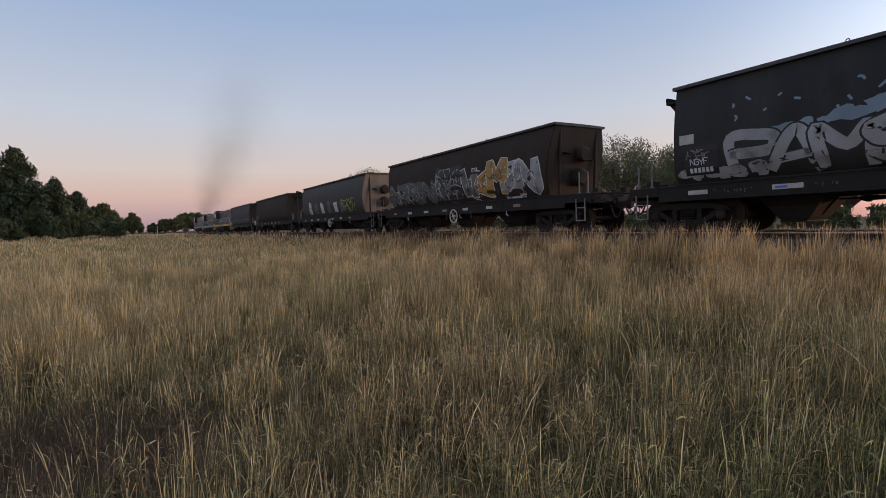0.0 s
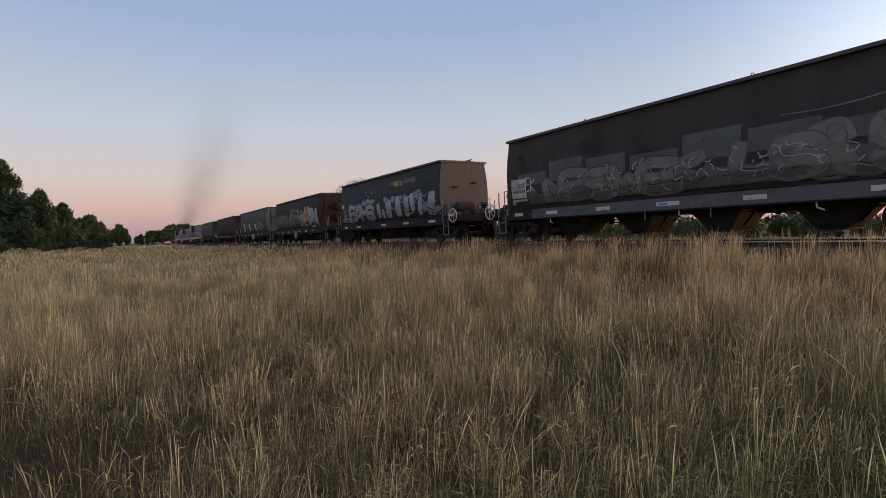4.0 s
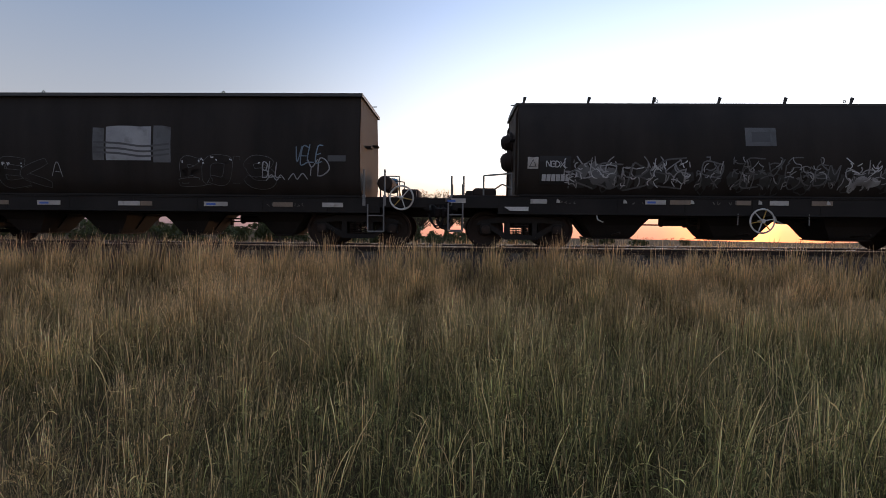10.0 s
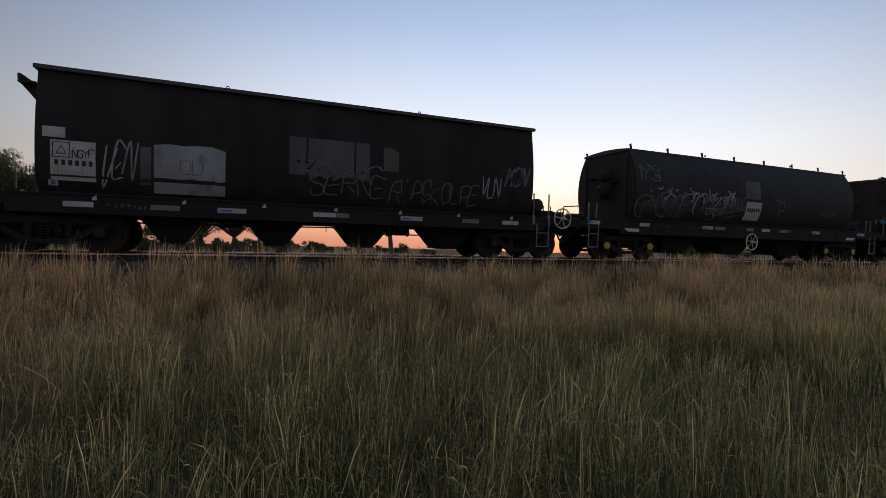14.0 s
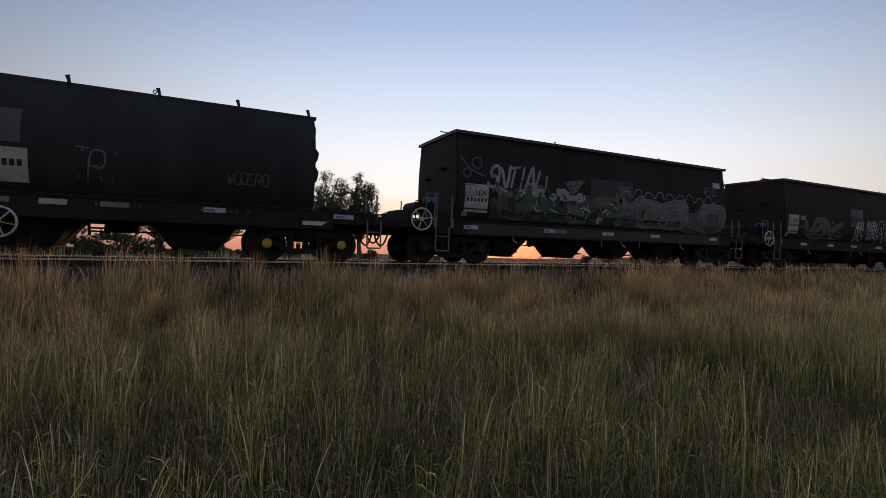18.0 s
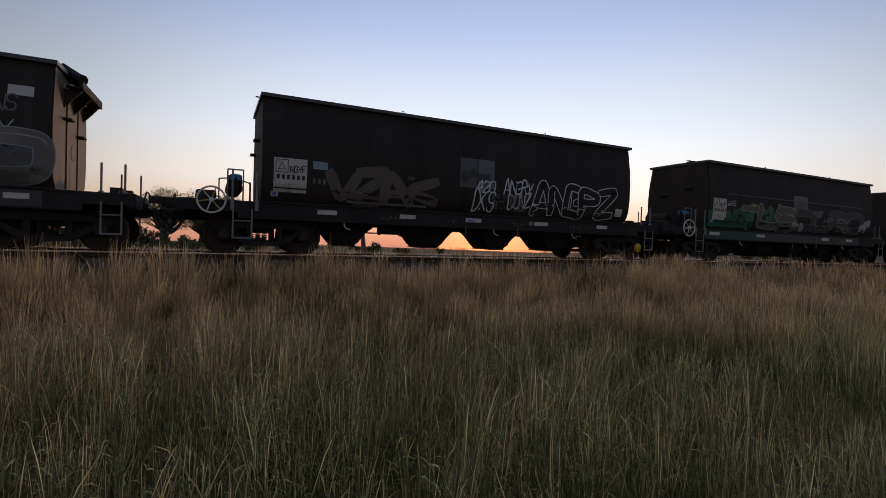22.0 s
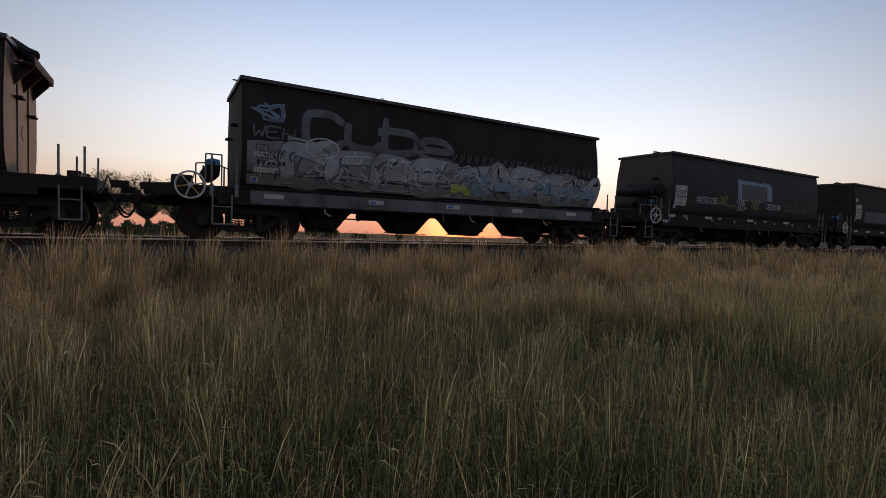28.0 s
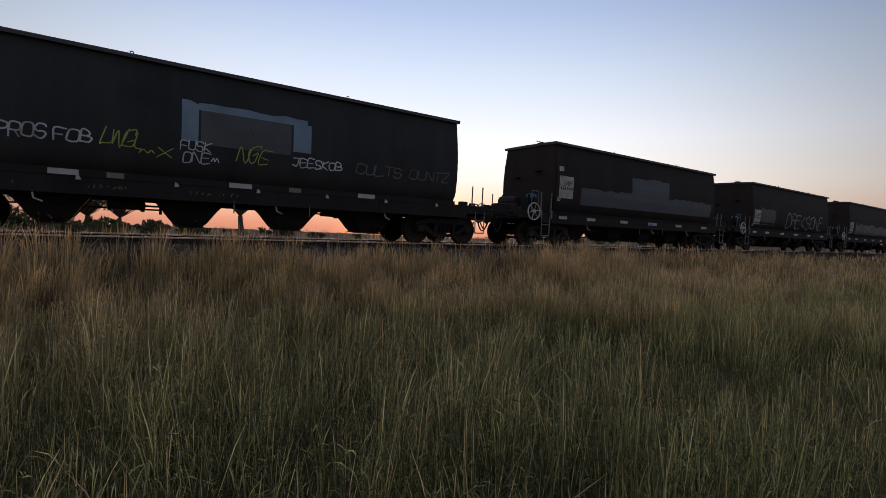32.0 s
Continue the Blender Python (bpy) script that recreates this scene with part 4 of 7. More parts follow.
def bogie(x, root, caps=False):
    """A three-piece bogie at x, with its wheels on the rails."""
    R = 0.45
    core = Solid().box(x - 0.20, x + 0.20, -0.95, 0.95, 0.50, 0.76, 0.03)
    core.turned(((x, 0, 0.74), (x, 0, 0.95)), [(0, 0.28), (0.14, 0.26), (0.2, 0.2)], 16)
    bg = part("bogie", core, M_FRAME, root, "cast steel three-piece bogie")
    for e in (-1, 1):
        f = Solid()
        y0, y1 = sorted((e * 0.93, e * 1.06))
        f.prism([(x - 1.14, 0.56), (x - 1.05, 0.66), (x - 0.55, 0.78), (x + 0.55, 0.78), (x + 1.05, 0.66), (x + 1.14, 0.56), (x + 0.62, 0.62), (x - 0.62, 0.62)], y0, y1)
        f.prism([(x - 0.95, 0.56), (x - 0.40, 0.20), (x + 0.40, 0.20), (x + 0.95, 0.56), (x + 0.80, 0.60), (x + 0.32, 0.31), (x - 0.32, 0.31), (x - 0.80, 0.60)], y0, y1)
        f.box(x - 0.40, x - 0.28, y0, y1, 0.30, 0.64)
        f.box(x + 0.28, x + 0.40, y0, y1, 0.30, 0.64)
        part("side_frame", f, M_FRAME, bg, "", False)
        for k in (-0.15, 0, 0.15):
            sp = Solid()
            for t in range(5):
                sp.ring((x + k, e * 0.995, 0.34 + 0.055 * t), (0, 0, 1), 0.055, 0.016, 10, 4)
            part("coil_spring", sp, M_RUST, bg)
        for a in (-0.9, 0.9):
            b = Solid().box(x + a - 0.13, x + a + 0.13, min(e * 0.93, e * 1.08), max(e * 0.93, e * 1.08), 0.33, 0.60, 0.02)
            box_ = part("axle_box", b, M_FRAME, bg)
            cap = Solid().turned(((x + a, e * 1.07, 0.45), (x + a, e * 1.16, 0.45)), [(0, 0.115), (0.05, 0.11), (0.075, 0.05)], 14)
            part("axle_cap", cap, M_YELLOW if caps else M_RUST, box_, "yellow axle cap" if caps else "", True)
        for a in (-0.40, 0.33):
            part("brake_shoe", Solid().box(x + a, x + a + 0.07, min(e * 0.70, e * 0.84), max(e * 0.70, e * 0.84), 0.34, 0.62, 0.01), M_RUST, bg)
    for a in (-0.9, 0.9):
        w = part("wheelset", ME_WHEELSET, None, bg, "steel wheels with polished treads")
        w.location = (x + a, 0, R)
    return bg


def coupler(e, x_end, root):
    s = Solid().box(min(e * (x_end - 0.9), e * (x_end + 0.05)), max(e * (x_end - 0.9), e * (x_end + 0.05)), -0.09, 0.09, 0.80, 0.98, 0.02)
    c = part("coupler", s, M_RUST, root, "rusty knuckle coupler")
    k = Solid().box(min(e * (x_end - 0.02), e * (x_end + 0.17)), max(e * (x_end - 0.02), e * (x_end + 0.17)), -0.18, 0.10, 0.74, 1.04, 0.05)
    part("knuckle", k, M_RUST, c)
    pin = Solid().rod((e * (x_end + 0.05), -0.05, 0.70), (e * (x_end + 0.05), -0.05, 1.10), 0.03)
    part("coupler_pin", pin, M_RUST, c)
    # sagging brake hoses
    for y, deep in ((-0.45, 1.5), (0.28, 1.25)):
        pts = []
        for i in range(9):
            t = i / 8
            pts.append((e * (x_end - 0.34 + 0.42 * t), y - 0.04 * t, 0.88 - deep * t * (1.12 - t) * 0.9))
        part("brake_hose", Solid().hose(pts, 0.026), M_RUBBER, root, "sagging black rubber brake hose", True)
    lever = Solid().pipe([(e * (x_end - 0.25), -1.2, 0.96), (e * (x_end - 0.25), -0.3, 1.0)], 0.016)
    part("uncoupling_rod", lever, M_RUST, root)


def underframe(L, half, root, deck=1.26, sill_low=0.84, cut=(0.25, 0.55)):
    """Side sills, centre sill, end beams and decks; cut is how far the platform stays short of the coupling plane at each end."""
    lo_x, hi_x = -half + cut[0], half - cut[1]
    for e in (-1, 1):
        y = e * 1.35
        lo, hi = sill_low, deck - 0.03
        sec = [(0.004, lo), (0.004, lo + 0.022), (-0.008, lo + 0.026), (-0.008, hi - 0.026), (0.004, hi - 0.022), (0.004, hi), (-0.11, hi), (-0.11, hi - 0.022), (-0.02, hi - 0.026), (-0.02, lo + 0.026), (-0.11, lo + 0.022), (-0.11, lo)]
        s = Solid().loft([[(x, y + e * a, b) for a, b in sec] for x in (-L / 2 - 0.5, L / 2 + 0.5)])
        part("side_sill", s, M_FRAME, root, "grimy channel side sill")
        # the sill is shallower beyond the body
        for x0, x1 in ((lo_x, -L / 2 - 0.5), (L / 2 + 0.5, hi_x)):
            part("end_sill", Solid().box(x0, x1, *sorted((y, y - e * 0.10)), 0.98, deck - 0.03, 0.006), M_FRAME, root)
        for k in range(-3, 4):
            g = Solid().prism([(k * L / 7 - 0.012, sill_low + 0.022), (k * L / 7 + 0.012, sill_low + 0.022), (k * L / 7 + 0.012, deck - 0.05), (k * L / 7 - 0.012, deck - 0.05)], *sorted((y - e * 0.01, y + e * 0.002)))
            part("stiffener", g, M_FRAME, root)
    part("centre_sill", Solid().box(lo_x - 0.1, hi_x + 0.1, -0.22, 0.22, 0.77, 1.10, 0.02), M_FRAME, root)
    for e, x_end in ((-1, lo_x), (1, hi_x)):
        x0, x1 = sorted((x_end, x_end - e * 0.14))
        part("end_beam", Solid().box(x0, x1, -1.34, 1.34, 0.92, 1.22, 0.02), M_FRAME, root)
        x0, x1 = sorted((x_end - e * 0.01, e * (L / 2 - 0.02)))
        part("end_deck", Solid().box(x0, x1, -1.33, 1.33, deck - 0.028, deck, 0.008), M_RUST, root)
        # bent lever, angle cock and bolted lumps on the end of the deck
        part("release_lever", Solid().pipe([(x_end + e * 0.06, -1.28, 1.02), (x_end + e * 0.06, -0.9, 1.02), (x_end + e * 0.10, -0.55, 1.34), (x_end + e * 0.10, -0.1, 1.34), (x_end + e * 0.16, 0.0, 1.12)], 0.018), M_RUST, root)
        part("angle_cock", Solid().turned(((x_end + e * 0.05, -0.45, 0.98), (x_end + e * 0.22, -0.45, 0.90)), [(0, 0.04), (0.06, 0.06), (0.12, 0.05), (0.18, 0.03)], 10), M_RUST, root)
        for y, w, h in ((-0.95, 0.16, 0.10), (-0.5, 0.24, 0.16), (0.35, 0.20, 0.12), (0.9, 0.26, 0.2)):
            xa, xb = sorted((x_end - e * (0.35 + w), x_end - e * 0.35))
            part("deck_bracket", Solid().box(xa, xb, y - w / 2, y + w / 2, deck, deck + h, 0.015), M_RUST, root)
        coupler(e, half, root)


def chutes(L, root, count=4, wide=0.27):
    """The outlet hoppers below the frame: funnels with sloping sides, and the brake gear that hangs in the gaps between them."""
    step = (L - 2.54) / count
    for k in range(count):
        c = step * (k + 0.5 - count / 2) + (-0.18 if k == 0 else 0.05)
        s = Solid()
        quad = lambda h, y, z: [(c - h, -y, z), (c + h, -y, z), (c + h, y, z), (c - h, y, z)]
        rings = [quad(step * 0.5, 1.12, 1.24), quad(step * 0.5 - 0.08, 1.06, 1.02), quad(wide + 0.42, 0.84, 0.84), quad(wide + 0.24, 0.66, 0.60), quad(wide + 0.06, 0.56, 0.34), quad(wide - 0.04, 0.50, 0.24)]
        ch = part("outlet_hopper", s.loft(rings), M_FRAME, root, "sloping outlet hopper")
        part("slide_gate", Solid().box(c - wide, c + wide, -0.60, 0.60, 0.225, 0.255, 0.008), M_RUST, ch)
        part("gate_rack", Solid().rod((c, -1.16, 0.40), (c, -0.50, 0.33), 0.025), M_RUST, ch)
        for e in (-1, 1):
            part("hopper_rib", Solid().prism([(c + e * (wide + 0.36), 0.80), (c + e * (wide + 0.43), 0.80), (c + e * (wide + 0.10), 0.36), (c + e * (wide + 0.04), 0.36)], -0.03, 0.03), M_FRAME, ch)
    for e in (-1, 1):
        part("brake_pipe", Solid().pipe([(-L / 2, e * 1.0, 0.82), (L / 2, e * 1.0, 0.82)], 0.022), M_FRAME, root)
    # brake gear in the gap nearest to the brake end
    g = -step * (count / 2 - 1)
    cyl = part("brake_cylinder", Solid().turned(((g - 0.42, -0.5, 0.68), (g + 0.36, -0.5, 0.68)), [(0, 0.05), (0.02, 0.12), (0.06, 0.13), (0.10, 0.10), (0.60, 0.10), (0.64, 0.14), (0.70, 0.14), (0.72, 0.04)], 14), M_FRAME, root, "", True)
    part("piston_rod", Solid().rod((g + 0.30, -0.5, 0.68), (g + 0.62, -0.5, 0.68), 0.022), M_RUST, cyl)
    part("brake_lever", Solid().prism([(g + 0.56, 0.50), (g + 0.62, 0.50), (g + 0.64, 0.84), (g + 0.58, 0.84)], -0.53, -0.49), M_RUST, cyl)
    part("brake_rod", Solid().pipe([(-L / 2 + 1.4, -0.35, 0.62), (g + 0.6, -0.45, 0.60)], 0.02), M_RUST, root)
    part("brake_rod", Solid().pipe([(g + 0.6, -0.45, 0.76), (L / 2 - 1.4, -0.35, 0.70)], 0.02), M_RUST, root)
    g = step * (count / 2 - 1)
    part("slack_adjuster", Solid().turned(((g - 0.30, -0.4, 0.72), (g + 0.34, -0.4, 0.70)), [(0, 0.03), (0.02, 0.055), (0.40, 0.055), (0.42, 0.085), (0.50, 0.085), (0.62, 0.03)], 10), M_FRAME, root, "", True)
    for k in (-0.33, 0.05, 0.3):
        part("gate_lever", Solid().pipe([(k * L, -1.30, 0.86), (k * L + 0.02, -1.33, 0.72), (k * L + 0.16, -1.34, 0.66)], 0.016), M_MARK, root, "pale bent lever")
    for k in (-0.03, 0.12):
        part("drop_bar", Solid().rod((k * L, -1.34, 0.62), (k * L, -1.34, 0.90), 0.014), M_STEPS, root, "short pale hanging bar")


def posts(x, parent, z0, z1, gap=0.42, y=-1.2):
    for k in (-0.5, 0.5):
        part("grab_post", Solid().rod((x + k * gap, y, z0), (x + k * gap, y, z1), 0.022), M_STEPS, parent, "grey steel grab post")
        part("post_socket", Solid().box(x + k * gap - 0.04, x + k * gap + 0.04, y - 0.06, y + 0.04, z0 - 0.25, z0 + 0.02, 0.01), M_STEPS, parent)


def hopper(L, body_mat, profile=FLARED, slope=0.0, kind="flared", end_mat=None, brake_end_mat=None):
    """A covered hopper wagon: brake gear at its -x end, roof walkway at its +x end, wheels on z = 0."""
    half = L / 2 + 1.98
    root = new("hopper_wagon")
    underframe(L, half, root, deck=profile[0][0] + 0.0, cut=(0.25, 0.55) if kind == "flared" else (0.35, 0.35))
    body = part("hopper_body", shell(L, profile, slope), body_mat, root, "", True)
    top = profile[-1][0]
    w = profile[-1][1]
    # roof: low ridge, with a lip along both sides
    n = 4
    prof = [(-w - 0.10, top - 0.035), (-w - 0.10, top + 0.045), (-w * 0.55, top + 0.055), (0, top + 0.06), (w * 0.55, top + 0.055), (w + 0.10, top + 0.045), (w + 0.10, top - 0.035)]
    if kind == "round":
        prof = [(-w - 0.03, top - 0.04), (-w - 0.03, top + 0.02), (-w * 0.6, top + 0.07), (0, top + 0.10), (w * 0.6, top + 0.07), (w + 0.03, top + 0.02), (w + 0.03, top - 0.04)]
    part("roof", Solid().loft([[(x, y, z) for y, z in prof] for x in (-L / 2 - 0.06, L / 2 + 0.06)]), M_LIP if kind == "flared" else M_ROOF, root, "flat grey roof with a folded edge")
    for e in (-1, 1):
        part("end_plate", end_sheet(L, profile, e, slope), (brake_end_mat if e < 0 and brake_end_mat else end_mat) or M_END, root, "dusty brown end plate", True)
        for y, z in ((-0.55, 2.75), (0.55, 2.55)):
            xx = e * (L / 2 - slope * (1 - (z - profile[0][0]) / (top - profile[0][0])))
            a, b = sorted((xx, xx + e * 0.16))
            part("foot_ledge", Solid().box(a, b, y - 0.14, y + 0.14, z, z + 0.05, 0.008), M_FRAME, root)
        for y in (-1.36, 1.36):
            part("corner_bracket", Solid().box(min(e * (half - 0.32), e * half), max(e * (half - 0.32), e * half), min(y, y * 0.99), max(y, y * 0.99), 1.06, 1.22, 0.003), M_FRAME, root)
    latch = Solid().pipe([(-L / 2 - 0.12, -w * 0.35, top + 0.14), (-L / 2 + 0.28, -w * 0.35, top + 0.13)], 0.016).box(-L / 2 + 0.08, -L / 2 + 0.34, -w * 0.45, -w * 0.22, top + 0.03, top + 0.12, 0.012)
    part("roof_latch", latch, M_FRAME, root, "small latch on the roof edge")
    for k in (-0.2, 0.2):
        for y in (-w, w):
            part("lifting_lug", Solid().ring((k * L, y, top + 0.08), (0, 1, 0), 0.032, 0.011, 12, 5), M_LIP, root)
    for k in range(-4, 5):
        for e in (-1, 1):
            rib = Solid()
            zs = [profile[0][0] + 0.05 + (top - profile[0][0] - 0.1) * i / 8 for i in range(9)]
            for za, zb in zip(zs, zs[1:]):
                ya, yb = half_width(profile, za) + 0.003, half_width(profile, zb) + 0.003
                rib.add([(k * L / 9 - 0.022, e * ya, za), (k * L / 9 + 0.022, e * ya, za), (k * L / 9 + 0.022, e * yb, zb), (k * L / 9 - 0.022, e * yb, zb)], [(0, 1, 2, 3)])
            part("weld_seam", rib, body_mat, root)
    part("body_flange", Solid().box(-L / 2 + 0.02, L / 2 - 0.02, -1.30, 1.30, profile[0][0] - 0.02, profile[0][0] + 0.03, 0.008), M_FRAME, root)
    chutes(L, root, 4 if kind == "flared" else 3, 0.27 if kind == "flared" else 0.5)
    for e in (-1, 1):
        bogie(e * (L / 2 - 0.12), root, caps=kind == "round")
    if kind == "flared":
        # roof walkway, rolled hatch cover and gutter at the +x end
        ledge = Solid().box(L / 2 + 0.06, L / 2 + 0.36, -w * 0.6, w * 0.95, top - 0.32, top - 0.27, 0.01)
        ledge.box(L / 2 + 0.30, L / 2 + 0.36, -w * 0.6, w * 0.95, top - 0.27, top - 0.14, 0.01)
        lw = part("end_walkway", ledge, M_RUST, root, "narrow steel walkway under the roof")
        for y in (-w * 0.5, 0.15, w * 0.8):
            part("walkway_bracket", Solid().prism([(L / 2, top - 0.75), (L / 2 + 0.34, top - 0.33), (L / 2, top - 0.33)], y - 0.02, y + 0.02), M_RUST, lw)
        roll = Solid().rod((L / 2 - 0.1, -w * 0.35, top + 0.10), (L / 2 + 0.2, -w * 0.05, top - 0.02), 0.16, 0.15, 10)
        roll.rod((L / 2 + 0.05, -w * 0.30, top + 0.05), (L / 2 + 0.32, -w * 0.45, top - 0.10), 0.10, 0.12, 9)
        part("rolled_hatch_cover", roll, M_FRAME, root, "", True)
        part("hatch_stay", Solid().pipe([(L / 2 + 0.1, w * 0.1, top + 0.16), (L / 2 + 0.34, w * 0.25, top - 0.2)], 0.02), M_STEPS, root)
        for y in (-0.42, 0.5):
            part("end_rib", Solid().box(L / 2 + 0.01, L / 2 + 0.035, y - 0.02, y + 0.02, 1.32, top - 0.5, 0.004), M_END, root, "thin vertical rib on the end plate")
        part("inspection_cover", Solid().turned(((L / 2 + 0.012, 0.12, 2.15), (L / 2 + 0.03, 0.12, 2.15)), [(0, 0.17), (0.01, 0.165)], 18), M_END, root, "pale oval cover")
        posts(L / 2 + 1.0, root, 1.26, 1.86)
        posts(L / 2 + 1.0, root, 1.26, 1.86, y=1.2)
        for y in (-1.37, 1.37):
            stirrup(L / 2 + 1.0, y, 0.38, 1.05, root)
            stirrup(-L / 2 - 0.40, y, 0.38, 1.05, root, 0.40)
            posts(-L / 2 - 0.36, root, 1.26, 1.92, 0.52, y * 0.96)
        # brake end: wheel, reservoir, valve with its frame, ladder
        for y in (-1.42, 1.42):
            hand_wheel(-L / 2 - 1.05, y, 1.22, root)
        tank = Solid().turned(((-L / 2 - 0.55, -0.1, 1.62), (-L / 2 - 0.55, 0.9, 1.62)), [(0, 0.02), (0.02, 0.16), (0.06, 0.2), (0.94, 0.2), (0.98, 0.16), (1.0, 0.02)], 16)
        part("air_reservoir", tank, M_RUST, root, "brown cylindrical air reservoir", True)
        valve = Solid().turned(((-L / 2 - 0.55, -0.75, 1.46), (-L / 2 - 0.55, -0.75, 1.9)), [(0, 0.05), (0.03, 0.14), (0.2, 0.155), (0.24, 0.16), (0.4, 0.15), (0.44, 0.05)], 14)
        v = part("brake_valve", valve, M_FRAME, root, "", True)
        part("valve_cover", Solid().box(-L / 2 - 0.69, -L / 2 - 0.41, -0.90, -0.60, 1.72, 1.88, 0.03), M_BLUEBOX, v, "blue painted valve cover")
        part("valve_guard", Solid().pipe([(-L / 2 - 0.72, -0.95, 1.26), (-L / 2 - 0.72, -0.95, 1.98), (-L / 2 - 0.38, -0.95, 1.98), (-L / 2 - 0.38, -0.95, 1.26)], 0.018), M_STEPS, v)
        part("brake_piping", Solid().pipe([(-L / 2 - 0.9, -0.6, 1.26), (-L / 2 - 0.9, -0.6, 1.78), (-L / 2 - 0.55, -0.6, 1.82), (-L / 2 - 0.2, -0.6, 1.70), (-L / 2 - 0.2, -0.6, 1.26)], 0.016), M_RUST, root)
        part("equipment_box", Solid().box(-L / 2 - 1.4, -L / 2 - 0.95, -0.5, 0.5, 1.26, 1.50, 0.03), M_RUST, root)
    elif kind == "round":
        for k in range(8):
            x = -L / 2 + 0.1 + k * (L - 0.2) / 7
            for y in (-w, w):
                e = 1 if y > 0 else -1
                b = Solid().prism([(x - 0.02, top - 0.06), (x + 0.02, top - 0.06), (x + 0.10, top + 0.16), (x + 0.02, top + 0.18)], *sorted((y, y + e * 0.03)))
                part("roof_bracket", b, M_ROOF, root)
        for e in (-1, 1):
            # folded corner strips, round ports and a pipe rail before the end plate
            for y in (-1.0, 1.0):
                part("corner_strip", Solid().prism([(e * (L / 2 + 0.012), 1.34), (e * (L / 2 + 0.06), 1.34), (e * (L / 2 + 0.06), 3.35), (e * (L / 2 + 0.012), 3.45)], y - 0.06, y + 0.06), M_BROWN, root)
            for y, z, r in ((0.1, 2.85, 0.22), (0.1, 2.32, 0.27)):
                part("end_port", Solid().turned(((e * (L / 2 + 0.012), y, z), (e * (L / 2 + 0.30), y, z - 0.05)), [(0, r + 0.06), (0.06, r + 0.05), (0.07, r), (0.22, r * 0.9), (0.30, r * 0.55)], 16), M_RUST, root, "rusty round port", True)
            part("end_handrail", Solid().pipe([(e * (L / 2 + 0.15), -1.15, 1.30), (e * (L / 2 + 0.15), -1.15, 1.86), (e * (L / 2 + 0.85), -1.15, 1.80), (e * (L / 2 + 0.85), -1.15, 1.30)], 0.022), M_STEPS, root)
            part("air_pipe", Solid().pipe([(e * (L / 2 + 0.1), -0.9, 1.5), (e * (L / 2 + 0.35), -0.8, 1.62), (e * (L / 2 + 0.6), -0.6, 1.46), (e * (L / 2 + 0.9), -0.2, 1.36)], 0.02), M_STEPS, root)
            part("end_gear", Solid().box(min(e * (L / 2 + 0.5), e * (L / 2 + 1.1)), max(e * (L / 2 + 0.5), e * (L / 2 + 1.1)), -0.8, -0.3, 1.30, 1.52, 0.05), M_RUST, root)
            for y in (-1.37, 1.37):
                stirrup(e * (L / 2 + 1.55), y, 0.40, 1.1, root)
                posts(e * (L / 2 + 1.5), root, 1.28, 1.78, 0.3, y * 0.9)
                part("jacking_plate", Solid().prism([(e * (L / 2 - 0.25), 1.02), (e * (L / 2 + 0.35), 1.02), (e * (L / 2 + 0.2), 0.92), (e * (L / 2 - 0.25), 0.92)], *sorted((y, y * 1.006))), M_WHEELPAINT, root, "pale jacking point plate")
        for y in (-1.42, 1.42):
            hand_wheel(0.2, y, 0.72, root)
    else:
        for e in (-1, 1):
            for y in (-1.37, 1.37):
                stirrup(e * (L / 2 + 1.2), y, 0.40, 1.1, root)
            posts(e * (L / 2 + 1.2), root, 1.28, 1.95, 0.36)
            x = e * (L / 2 - slope * 0.4 + 0.15)
            part("port_upper", Solid().turned(((x, 0.1, 2.75), (x + e * 0.22, 0.1, 2.70)), [(0, 0.30), (0.12, 0.28), (0.2, 0.2)], 16), M_RUST, root, "rusty round port", True)
            x = e * (L / 2 - slope * 0.75 + 0.15)
            part("port_lower", Solid().turned(((x, 0.1, 1.95), (x + e * 0.25, 0.1, 1.90)), [(0, 0.34), (0.14, 0.3), (0.24, 0.2)], 16), M_RUST, root, "rusty round port", True)
            for y in (-0.9, 0.9):
                part("end_strut", Solid().rod((e * (L / 2 - 0.05), y, 3.6), (e * (L / 2 - slope + 0.25), y, 1.3), 0.05), M_RUST, root)
        for y in (-1.42, 1.42):
            hand_wheel(0.3, y, 0.75, root)
    return root


